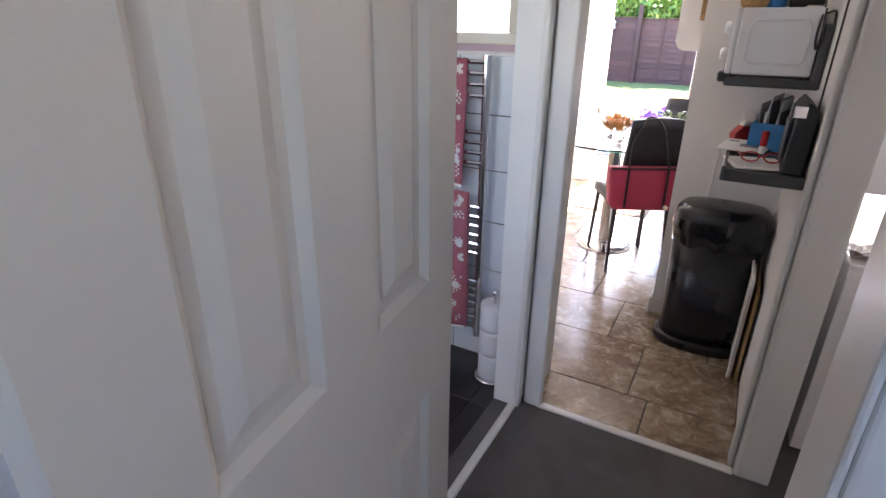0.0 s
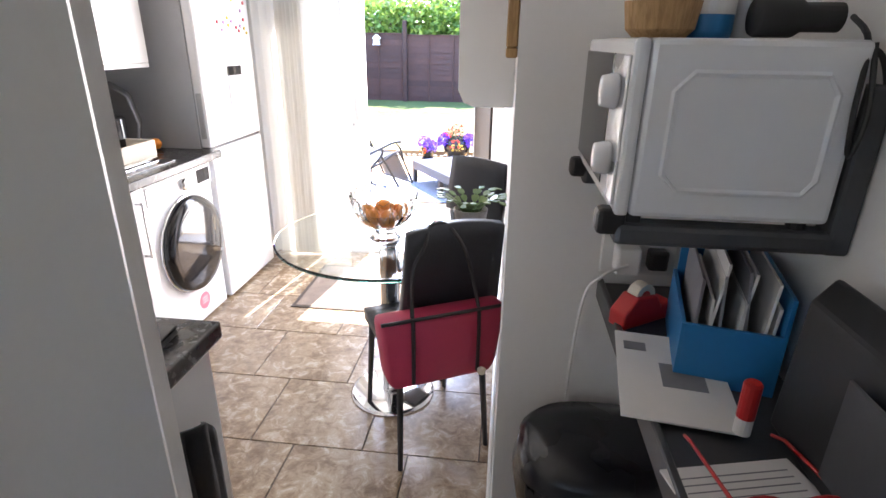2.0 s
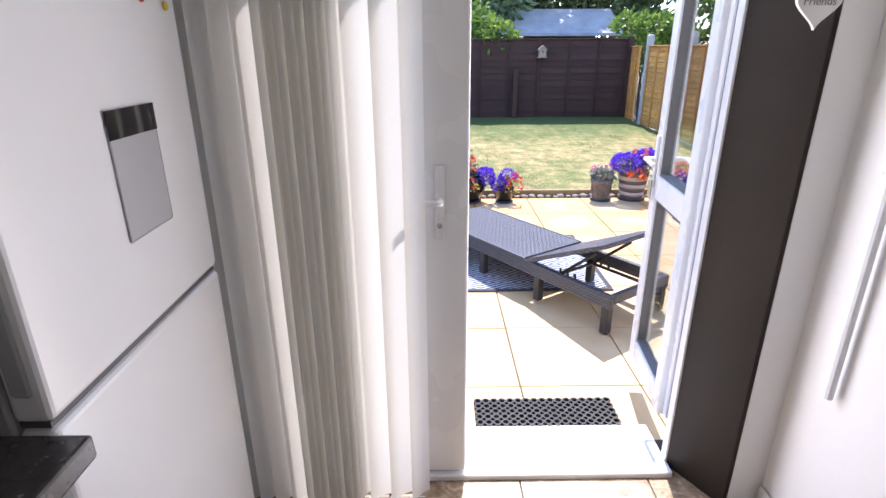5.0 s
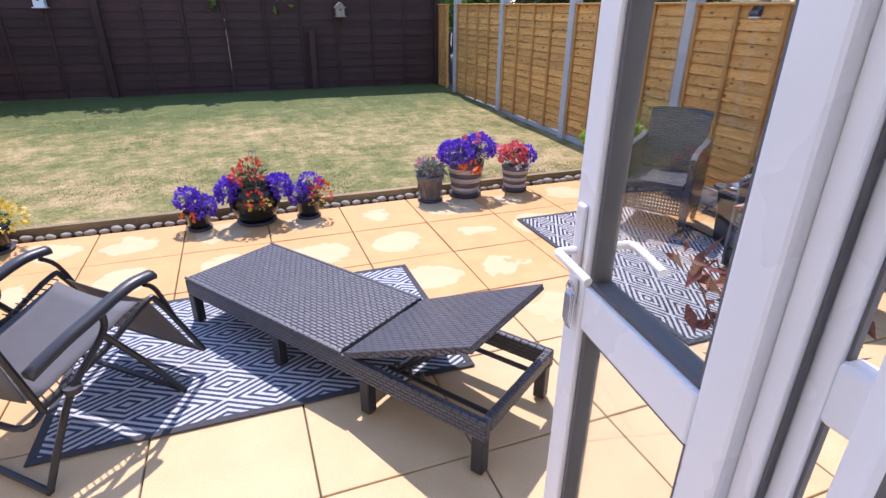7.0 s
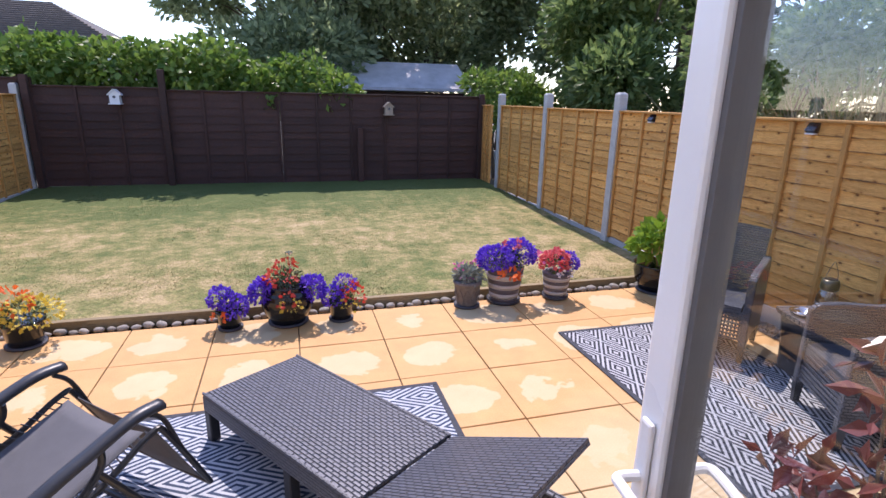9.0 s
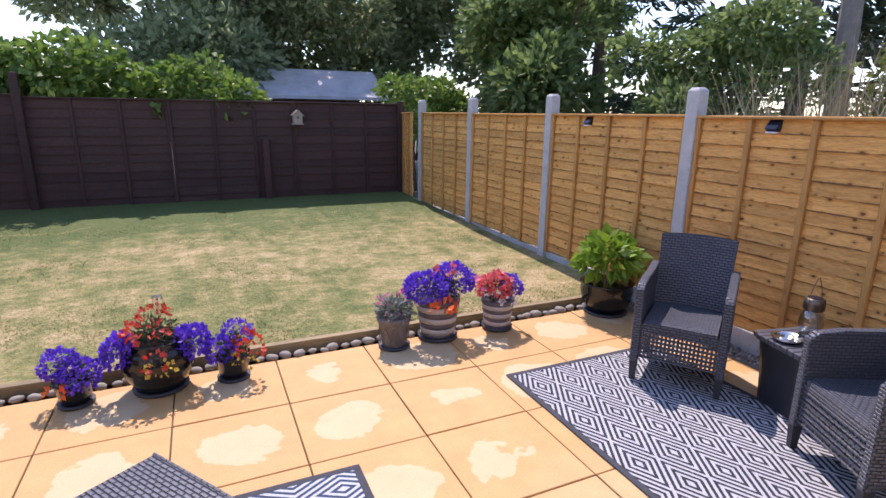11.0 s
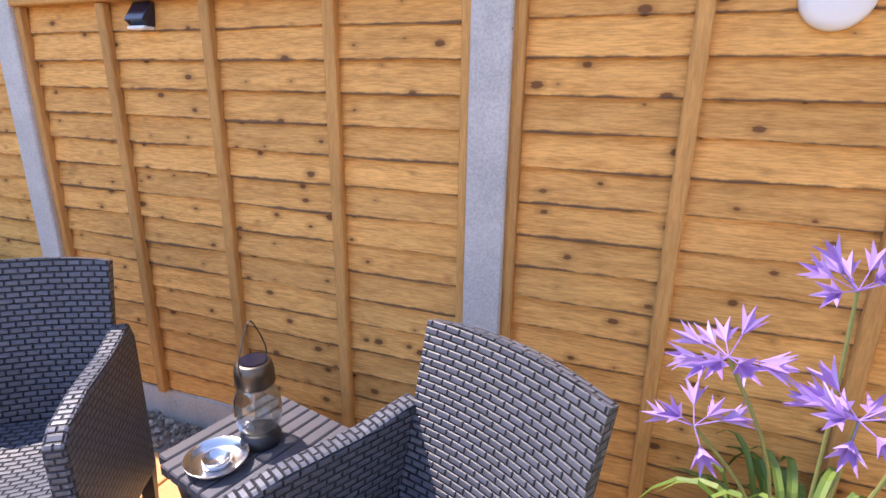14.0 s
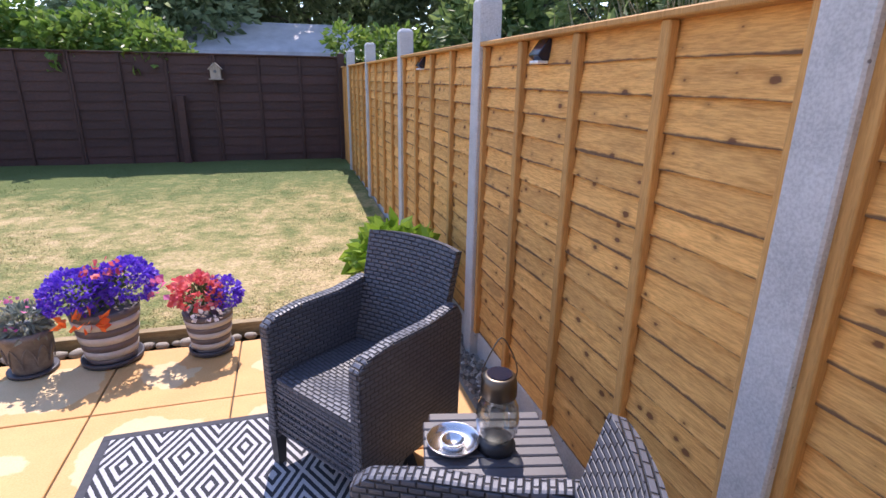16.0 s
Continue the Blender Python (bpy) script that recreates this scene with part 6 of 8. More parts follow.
part("folds", surface(cloth_fn, 24, 18, 0.003), MAGENTA, e, "", True)
e = thing("mirror", pose(0, 0, 0), "framed bathroom mirror above the towel radiator", "mirror")
for lo, hi in (((-1.95, 1.905, 1.345), (-0.76, 1.932, 1.385)), ((-0.80, 1.905, 1.385), (-0.76, 1.932, 2.1)), ((-1.95, 1.905, 1.385), (-1.91, 1.932, 2.1))):
    part("frame", box(lo, hi, 0.004, 1), CREAM, e, "cream painted frame")
part("glass", box((-1.91, 1.917, 1.385), (-0.80, 1.922, 2.1)), MIRROR, e, "mirror glass")
e = thing("toilet_roll_holder", pose(-1.42, 1.90, 0.76), "toilet roll on a chrome ring holder", "toilet roll")
part("mount", tube([(0, 0.022, 0.03), (0, -0.03, 0.03)], 0.012), CHROME2, e)
part("ring", tube([(0.0, -0.03 - 0.03 * math.sin(a), 0.03 - 0.05 + 0.05 * math.cos(a)) for a in (0, .5, 1, 1.5, 2, 2.5, 3.1)], 0.004), CHROME2, e)
roll = lathe([(0.020, -0.05), (0.054, -0.05), (0.054, 0.05), (0.020, 0.05)], 24, cap=False)
bmesh.ops.rotate(roll, verts=roll.verts, cent=(0, 0, 0), matrix=Matrix.Rotation(radians(90), 3, "Y"))
bmesh.ops.translate(roll, vec=(0, -0.045, -0.06), verts=roll.verts)
part("roll", roll, TISSUE, e, "white toilet paper")
part("hanging_sheet", box((-0.05, -0.10, -0.20), (0.05, -0.098, -0.06)), TISSUE, e)
e = thing("toilet_roll_stand", pose(-0.745, 1.80, 0), "chrome stand holding spare toilet rolls", "toilet roll stand")
part("base", lathe([(0.075, 0), (0.075, 0.008), (0.06, 0.012)], 24), CHROME2, e, "", True)
part("pole", tube([(0, 0, 0.01), (0, 0, 0.40)], 0.006), CHROME2, e)
part("knob", lathe([(0.004, 0.385), (0.014, 0.395), (0.014, 0.41), (0.004, 0.42)], 12), CHROME2, e, "", True)
for k in range(3):
    part("roll", lathe([(0.022, 0.014 + 0.115 * k), (0.058, 0.014 + 0.115 * k), (0.060, 0.03 + 0.115 * k), (0.060, 0.11 + 0.115 * k), (0.057, 0.126 + 0.115 * k), (0.022, 0.126 + 0.115 * k)], 24), TISSUE, e, "white toilet roll", True)
e = thing("bathroom_scales", pose(-1.13, 1.745, 0.002, 0, 0, 8), "glass bathroom scales with a grey grass print", "scales")
part("plate", box((-0.15, -0.14, 0.012), (0.15, 0.14, 0.022), 0.006, 2), plain("pale_glass_plate", (0.55, 0.66, 0.68), 0.1, vary=0.06), e)
part("display", box((-0.035, 0.075, 0.0222), (0.035, 0.105, 0.0232)), BLACKG, e, "dark display")
for k in range(34):
    x = -0.145 + 0.29 * k / 33
    h = 0.08 + 0.09 * abs(math.sin(k * 2.3))
    part("print", box((x, -0.135, 0.0221), (x + 0.007, -0.135 + h, 0.0228)), INK, e)
for x in (-0.11, 0.11):
    for y in (-0.10, 0.10):
        part("foot", lathe([(0.015, 0), (0.015, 0.0118)], 10, at=(x, y, 0)), BLACKM, e)
bw = thing("window_bathroom", pose(0, 0, 0), "frosted bathroom window in a white frame", "window", kind="structure")
part("pane", box((-2.2, -0.26, 1.04), (-0.95, -0.25, 1.91)), FROST, bw, "frosted glass")
for lo, hi in (((-2.25, -0.28, 1.0), (-0.95, -0.22, 1.05)), ((-2.25, -0.28, 1.90), (-0.95, -0.22, 1.95)), ((-1.62, -0.28, 1.05), (-1.56, -0.22, 1.90))):
    part("frame", box(lo, hi, 0.004, 1), UPVC, bw)
e = thing("spider_plant", pose(-1.80, -0.14, 1.0), "spider plant on the bathroom window sill", "house plant")
part("pot", lathe([(0.05, 0), (0.07, 0.11), (0.075, 0.12), (0.06, 0.12)], 20), CREAM, e, "", True)
tagged(link("window_sill", box((-2.25, -0.2, 0.965), (-0.67, -0.05, 0.999), 0.004, 1), UPVC), "white bathroom window sill", "window sill", kind="structure")

# ---- bedroom ----
e = thing("dresser", pose(0, 0, 0), "white chest of drawers just inside the bedroom", "chest of drawers")
part("body", box((0.375, 1.93, 0.02), (0.86, 2.90, 0.722), 0.003, 1), WGLOSS, e)
part("top", box((0.372, 1.925, 0.7225), (0.87, 2.905, 0.745), 0.003, 1), WGLOSS, e)
for k in range(3):
    d = part("drawer", box((0.8605, 1.95, 0.06 + 0.22 * k), (0.876, 2.88, 0.26 + 0.22 * k), 0.003, 1), WGLOSS, e)
    part("handle", tube([(0.888, 2.2, 0.16 + 0.22 * k), (0.888, 2.6, 0.16 + 0.22 * k)], 0.006), CHROME2, d)
e = thing("torn_packet", pose(0.47, 2.02, 0.746), "torn brown paper packet with silver foil on the dresser", "packet")
part("paper", surface(lambda u, v: (((u - 0.5) * 0.17, (v - 0.5) * 0.11 + 0.012 * math.sin(9 * u), 0.012 + 0.008 * math.sin(7 * u + 5 * v)), (0, 0, 1)), 10, 6, 0.002), plain("brown_paper", (0.33, 0.24, 0.17), 0.8), e)
part("foil", surface(lambda u, v: (((u - 0.9) * 0.12, (v - 0.5) * 0.09, 0.024 + 0.006 * math.sin(11 * u + 7 * v)), (0, 0, 1)), 8, 6, 0.001), CHROME2, e, "silver foil")
e = thing("bed", pose(0, 0, 0), "double bed with a dark grey fleece throw", "bed")
part("base", box((1.05, 2.0, 0.03), (2.9, 4.15, 0.30), 0.02, 2), BEDGREY, e)
part("sheet", surface(lambda u, v: ((0.98 + 1.95 * u, 1.95 + 2.25 * v, 0.49 + 0.012 * math.sin(14 * u) * math.sin(11 * v) - 0.09 * max(0, 0.08 - u) * 10), (0, 0, 1)), 24, 24, 0.19), BEDPINK, e, "dusky pink patterned sheet", True)
part("throw", surface(lambda u, v: ((1.10 + 1.86 * u, 1.93 + 2.29 * v, 0.515 + 0.014 * math.sin(17 * u + 3 * v) * math.sin(13 * v) - 0.012 * (u < 0.05)), (0, 0, 1)), 40, 40, 0.02), BEDGREY, e, "dark grey fleece throw", True)
e = thing("radiator", pose(0, 0, 0), "white ribbed panel radiator under the bedroom window", "radiator")
part("panel", box((0.95, 4.46, 0.20), (2.4, 4.50, 0.79), 0.006, 1), UPVC, e)
for k in range(40):
    part("rib", box((0.975 + 0.0355 * k, 4.453, 0.23), (0.992 + 0.0355 * k, 4.461, 0.76), 0.003, 1), UPVC, e)
part("grille", box((0.95, 4.46, 0.79), (2.4, 4.545, 0.80)), UPVC, e)
w1 = thing("window_bedroom", pose(0, 0, 0), "bedroom window with pale vertical blinds", "window", kind="structure")
for lo, hi in (((0.75, 4.60, 0.95), (2.55, 4.66, 1.0)), ((0.75, 4.60, 2.0), (2.55, 4.66, 2.05)), ((0.75, 4.60, 1.0), (0.80, 4.66, 2.0)), ((2.50, 4.60, 1.0), (2.55, 4.66, 2.0)), ((1.62, 4.60, 1.0), (1.68, 4.66, 2.0))):
    part("frame", box(lo, hi, 0.004, 1), UPVC, w1)
pn = part("pane", box((0.80, 4.628, 1.0), (2.50, 4.632, 2.0)), PANE, w1)
pn.visible_shadow = False
part("window_sill", box((0.70, 4.44, 0.93), (2.60, 4.60, 0.949), 0.004, 1), UPVC, w1)
bl = thing("window_blind", pose(0, 0, 0), "pale vertical blinds at the bedroom window", "blind")
for k in range(20):
    x = 0.80 + 0.088 * k
    bm = box((-0.043, -0.0006, 0), (0.043, 0.0006, 0.72))
    bmesh.ops.rotate(bm, verts=bm.verts, cent=(0, 0, 0), matrix=Matrix.Rotation(radians(35), 3, "Z"))
    bmesh.ops.translate(bm, vec=(x, 4.56, 1.30), verts=bm.verts)
    part("slat", bm, BLIND, bl)
e = thing("wine_glass", pose(1.10, 4.50, 0.95), "glass of red drink on the window sill", "glass")
part("stem", lathe([(0.03, 0), (0.03, 0.003), (0.004, 0.006), (0.004, 0.07), (0.02, 0.085)], 16), CHROME2, e)
part("bowl", lathe([(0.02, 0.085), (0.036, 0.11), (0.034, 0.15)], 16), REDPL, e)
e = thing("mug", pose(1.36, 4.50, 0.95), "white mug on the bedroom window sill", "mug")
part("body", lathe([(0.034, 0), (0.038, 0.005), (0.038, 0.09), (0.034, 0.09), (0.033, 0.01)], 20), PAPER, e, "", True)
part("handle", tube([(0.036, 0, 0.07), (0.062, 0, 0.065), (0.062, 0, 0.03), (0.036, 0, 0.02)], 0.005), PAPER, e)

# ---- lobby: bin, microwave shelf, letter shelf ----
BINBLK = plain("black_bin_plastic", (0.010, 0.010, 0.013), 0.28, vary=0.15, bump=0.0)


def pedal_bin():
    e = thing("rubbish_bin", pose(0.0, 2.575, 0), "tall black pedal bin with a bag liner", "bin")

    def ring(bm, s, z, grow=0.0):
        out = []
        for k in range(36):
            a = 2 * math.pi * k / 36
            c, sn = math.cos(a), math.sin(a)
            q = (abs(c) ** 2.8 + abs(sn) ** 2.8) ** (-1 / 2.8)
            out.append(bm.verts.new(((0.185 * s + grow) * q * c, (0.138 * s + grow) * q * sn, z)))
        return out

    def body(rows, cap=True):
        bm = bmesh.new()
        rr = [ring(bm, s, z, g) for s, z, g in rows]
        for a, b in zip(rr, rr[1:]):
            for k in range(36):
                bm.faces.new((a[k], a[(k + 1) % 36], b[(k + 1) % 36], b[k]))
        if cap:
            bm.faces.new(rr[-1])
            bm.faces.new(list(reversed(rr[0])))
        return bm
    part("foot_ring", body([(1.03, 0.0, 0), (1.06, 0.01, 0), (1.06, 0.04, 0), (1.0, 0.05, 0)]), BINBLK, e, "", True)
    part("body", body([(0.93, 0.05, 0), (0.95, 0.10, 0), (1.0, 0.58, 0)]), BINBLK, e, "black plastic body", True)
    bm = body([(1.0, 0.52, 0.002), (1.0, 0.56, 0.008), (1.02, 0.60, 0.012), (1.0, 0.635, 0.006)], False)
    for v in bm.verts:
        if v.co.z < 0.57:
            v.co.z += 0.012 * math.sin(9 * math.atan2(v.co.y, v.co.x))
            v.co.x *= 1 + 0.02 * math.sin(23 * math.atan2(v.co.y, v.co.x))
    part("bag_liner", bm, BLACKG, e, "shiny black bin bag", True)
    part("lid", body([(1.03, 0.605, 0), (1.05, 0.625, 0), (1.03, 0.66, 0), (0.92, 0.683, 0), (0.55, 0.69, 0)]), BINBLK, e, "", True)


pedal_bin()
e = thing("serving_tray", pose(0.168, 2.46, 0.0), "white and wood tray leaning beside the bin", "tray", "leaning trays")
part("tray", box((-0.012, -0.16, 0), (0.0, 0.20, 0.48), 0.005, 2), PAPER, e)
part("rim", tube(bend([(-0.014, -0.165, 0.01), (-0.014, -0.17, 0.45), (-0.014, -0.10, 0.49), (-0.014, 0.2, 0.49)], 5), 0.006), PAPER, e)
e = thing("serving_tray", pose(0.192, 2.43, 0.0), "brown wooden tray leaning against the wall", "tray", "leaning trays")
part("tray", box((-0.012, -0.16, 0), (0.0, 0.22, 0.44), 0.005, 2), OAK, e)

e = thing("microwave_bracket", pose(0, 0, 0), "dark grey folding wall bracket under the microwave", "wall bracket")
for y in (2.335, 2.68):
    part("arm", box((-0.10, y, 1.212), (0.19, y + 0.04, 1.244), 0.008, 2), DGREY, e)
    part("upright", box((0.172, y, 1.212), (0.2035, y + 0.04, 1.43), 0.006, 2), DGREY, e)
    part("front_pad", box((-0.125, y + 0.002, 1.225), (-0.085, y + 0.038, 1.262), 0.008, 2), BLACKM, e)


def microwave():
    e = thing("microwave", pose(0, 0, 1.248), "white microwave oven with dial controls on a wall bracket", "microwave")
    x0, x1, y0, y1, h = -0.105, 0.168, 2.335, 2.735, 0.232
    part("case", box((x0 + 0.02, y0, 0.006), (x1, y1, h), 0.008, 2), APPL, e)
    bm = bmesh.new()
    rr = [(x0 + 0.075, 0.045), (x0 + 0.055, 0.065), (x0 + 0.055, 0.17), (x0 + 0.075, 0.192), (x1 - 0.045, 0.192), (x1 - 0.03, 0.17), (x1 - 0.03, 0.065), (x1 - 0.045, 0.045)]
    part("pressed_rib", tube([(r[0], y0 + 0.0015, r[1]) for r in rr], 0.005, closed=True, steps=6), APPL, e)
    part("front_frame", box((x0, y0, 0.006), (x0 + 0.02, y1, h), 0.006, 2), APPL, e)
    part("door_glass", box((x0 - 0.004, y0 + 0.11, 0.025), (x0 + 0.001, y1 - 0.012, h - 0.02), 0.002, 1), BLACKG, e, "black door glass")
    part("control_panel", box((x0 - 0.004, y0 + 0.008, 0.02), (x0 + 0.001, y0 + 0.105, h - 0.02), 0.002, 1), STEEL, e, "silver control panel")
    for z in (0.075, 0.165):
        k = lathe([(0.022, 0), (0.024, 0.004), (0.020, 0.022), (0.006, 0.024)], 20)
        bmesh.ops.rotate(k, verts=k.verts, cent=(0, 0, 0), matrix=Matrix.Rotation(radians(-90), 3, "Y"))
        bmesh.ops.translate(k, vec=(x0 - 0.004, y0 + 0.055, z), verts=k.verts)
        part("dial", k, APPL, e, "white dial", True)
    for x in (x0 + 0.03, x1 - 0.03):
        for y in (y0 + 0.02, y1 - 0.03):
            part("foot", lathe([(0.012, -0.004), (0.012, 0.006)], 10, at=(x, y, 0)), BLACKM, e)


microwave()
MT = 1.248 + 0.233
e = thing("wicker_basket", pose(-0.055, 2.44, MT), "small brown woven basket on the microwave", "basket")
part("weave", lathe([(0.035, 0), (0.045, 0.01), (0.05, 0.045), (0.046, 0.045), (0.04, 0.012)], 20), OAK, e)
e = thing("spray_bottle", pose(0.015, 2.47, MT), "blue and white cleaning bottle on the microwave", "bottle")
part("body", lathe([(0.032, 0), (0.034, 0.01), (0.034, 0.12), (0.012, 0.16), (0.012, 0.18)], 20), BLUEPL, e, "", True)
part("label", lathe([(0.0345, 0.03), (0.0345, 0.10)], 20, cap=False), PAPER, e, "white label")
part("nozzle", box((-0.05, -0.012, 0.18), (0.02, 0.012, 0.215), 0.004, 1), PAPER, e)
e = thing("bottle", pose(0.065, 2.50, MT), "clear bottle standing on the microwave", "bottle")
part("body", lathe([(0.025, 0), (0.025, 0.14), (0.010, 0.18), (0.010, 0.2)], 16), PAPER, e, "", True)
e = thing("torch", pose(0.105, 2.42, MT + 0.026, 0, 90, 0), "black torch with a wrist strap lying on the microwave", "torch")
part("barrel", lathe([(0.022, -0.05), (0.025, -0.045), (0.025, 0.0), (0.018, 0.01), (0.018, 0.055)], 16), BLACKM, e, "", True)
part("strap", tube(bend([(0.0, -0.03, 0.055), (0.03, -0.075, 0.055), (0.11, -0.093, 0.05), (0.16, -0.094, 0.057), (0.11, -0.096, 0.064), (0.03, -0.08, 0.06)], 5), 0.0035), BLACKM, e, "black wrist strap")
e = thing("power_cable", pose(0, 0, 0), "black mains cable hanging on the wall", "cable")
part("cable", tube(bend([(0.17, 2.40, 1.46), (0.196, 2.39, 1.47), (0.199, 2.36, 1.44), (0.199, 2.34, 1.38)], 5), 0.0035), BLACKM, e)
part("wall_cable", tube([(0.2015, 2.14, 2.3), (0.2015, 2.14, 1.12)], 0.003), BLACKM, e)

e = thing("letter_shelf", pose(0, 0, 0), "dark grey floating shelf heaped with letters", "shelf")
part("shelf", box((-0.035, 1.965, 0.942), (0.2035, 2.73, 0.982), 0.004, 1), DGREY, e)
part("lip", box((-0.0365, 1.96, 0.946), (-0.025, 2.73, 0.992), 0.002, 1), DGREY, e)
ST = 0.983
e = thing("radio", pose(0.158, 2.13, ST), "black upright table radio on the shelf", "radio")
bm = extrude_profile([(-0.028, 0), (0.032, 0), (0.036, 0.20), (0.005, 0.225), (-0.02, 0.19)], "y", -0.15, 0.15, 0.006)
part("body", bm, BLACKM, e)
part("grille", box((-0.036, -0.12, 0.03), (-0.0305, 0.02, 0.16), 0.002, 1), DGREY, e)
part("trim", box((-0.032, -0.152, 0.175), (0.006, -0.135, 0.212), 0.003, 1), CHROME2, e)
e = thing("magazine_file", pose(0.115, 2.46, ST, 0, 0, -12), "blue magazine file stuffed with letters", "file box")
for lo, hi in (((-0.07, -0.11, 0), (0.07, 0.11, 0.006)), ((-0.07, -0.11, 0.006), (-0.064, 0.11, 0.10)), ((0.064, -0.11, 0.006), (0.07, 0.11, 0.16)), ((-0.064, -0.11, 0.006), (0.064, -0.104, 0.10)), ((-0.064, 0.104, 0.006), (0.064, 0.11, 0.16))):
    part("side", box(lo, hi), BLUEPL, e)
for k in range(9):
    bm = box((-0.052 + 0.0125 * k, -0.098, 0.01), (-0.048 + 0.0125 * k, 0.098, 0.17 + 0.03 * math.sin(k * 2.2)))
    bmesh.ops.rotate(bm, verts=bm.verts, cent=(0, 0, 0.01), matrix=Matrix.Rotation(0.10 * math.sin(k * 1.9), 3, "Y"))
    part("letter", bm, PAPER if k % 3 else INK, e)
e = thing("tape_dispenser", pose(0.015, 2.56, ST, 0, 0, 35), "red sticky tape dispenser on the shelf", "tape dispenser")
part("body", extrude_profile([(-0.06, 0), (0.06, 0), (0.065, 0.035), (0.035, 0.03), (0.02, 0.055), (-0.03, 0.06), (-0.06, 0.03)], "y", -0.02, 0.02, 0.004), REDPL, e)
rl = lathe([(0.012, -0.012), (0.024, -0.012), (0.024, 0.012), (0.012, 0.012)], 18, cap=False)
bmesh.ops.rotate(rl, verts=rl.verts, cent=(0, 0, 0), matrix=Matrix.Rotation(radians(90), 3, "X"))
bmesh.ops.translate(rl, vec=(-0.005, 0, 0.055), verts=rl.verts)
part("tape", rl, CREAM, e)


def envelope(x, y, z, w, d, rz, label, window=False, lines=0):
    e = thing("envelope" if window else "letter", pose(x, y, z, 0, 0, rz), label, "letter")
    part("sheet", box((-w / 2, -d / 2, 0), (w / 2, d / 2, 0.003)), PAPER, e)
    if window:
        part("window", box((-w * 0.1, -d * 0.15, 0.0031), (w * 0.3, d * 0.12, 0.0036)), INK, e)
        part("print", box((-w * 0.42, d * 0.25, 0.0031), (-w * 0.2, d * 0.36, 0.0036)), INK, e)
    for k in range(lines):
        part("text_line", box((-w * 0.42, d * 0.40 - k * d * 0.8 / lines, 0.0031), (w * 0.42, d * 0.40 - k * d * 0.8 / lines + 0.0018, 0.0034)), INK, e)


envelope(0.02, 2.36, ST + 0.010, 0.16, 0.24, -8, "white window envelope lying on the shelf", True)
envelope(0.06, 2.09, ST + 0.002, 0.17, 0.19, 14, "printed white letter lying on the shelf", False, 14)
e = thing("glue_stick", pose(0.075, 2.235, ST + 0.014, 0, 0, 0), "red and white glue stick on the letters", "glue stick")
part("base", lathe([(0.011, 0), (0.011, 0.025)], 14), PAPER, e)
part("cap", lathe([(0.0115, 0.025), (0.0115, 0.075), (0.009, 0.078)], 14), REDPL, e)
e = thing("glasses", pose(0.075, 2.10, ST + 0.008, 0, 0, 8), "red framed reading glasses on the letter", "glasses")
for x in (-0.034, 0.034):
    part("rim", tube([(x + 0.027 * math.cos(a), 0, 0.016 + 0.016 * math.sin(a)) for a in (2 * math.pi * i / 16 for i in range(16))], 0.0028, closed=True, steps=6), REDPL, e)
    part("temple", tube([(x * 1.85, 0, 0.02), (x * 1.8, 0.11, 0.012), (x * 1.7, 0.13, 0.004)], 0.0025, steps=6), REDPL, e)
part("bridge", tube([(-0.008, 0, 0.018), (0.008, 0, 0.018)], 0.003, steps=6), REDPL, e)
e = thing("plug_adapter", pose(0.015, 2.735, 1.045), "white plug adapter in a wall socket", "plug")
part("socket_plate", box((-0.05, 0.004, -0.045), (0.11, 0.0135, 0.045), 0.003, 1), PAPER, e)
part("plug", box((-0.025, -0.045, -0.03), (0.025, 0.004, 0.03), 0.006, 2), PAPER, e)
part("black_plug", box((0.045, -0.03, -0.022), (0.085, 0.004, 0.022), 0.006, 2), BLACKM, e)
part("cable", tube(bend([(0.0, -0.045, -0.005), (-0.05, -0.05, -0.03), (-0.085, -0.03, -0.12), (-0.095, -0.01, -0.5), (-0.09, -0.008, -0.92), (-0.14, -0.03, -1.03)], 6), 0.0035), PAPER, e)
PALEINK = plain("pale_grey_print", (0.50, 0.50, 0.52), 0.8)
e = thing("wall_notice", pose(0.2045, 0, 0), "printed notice sheets pinned to the lobby wall", "notice")
part("sheet", extrude_profile([(1.742, 1.21), (1.79, 1.155), (1.83, 1.148), (1.935, 1.185), (1.928, 1.405), (1.742, 1.41)], "x", -0.0025, 0.0), PAPER, e)
for k in range(15):
    part("text_band", box((-0.0032, 1.755, 1.195 + 0.0138 * k), (-0.0026, 1.918 - 0.03 * ((k * 7) % 3), 1.2005 + 0.0138 * k)), PINKPAPER if k % 2 else PALEINK, e)
part("photo", box((-0.0025, 1.80, 1.425), (0, 1.918, 1.60)), plain("autumn_photo", (0.40, 0.16, 0.06), 0.5, vary=0.6, scale=20), e)

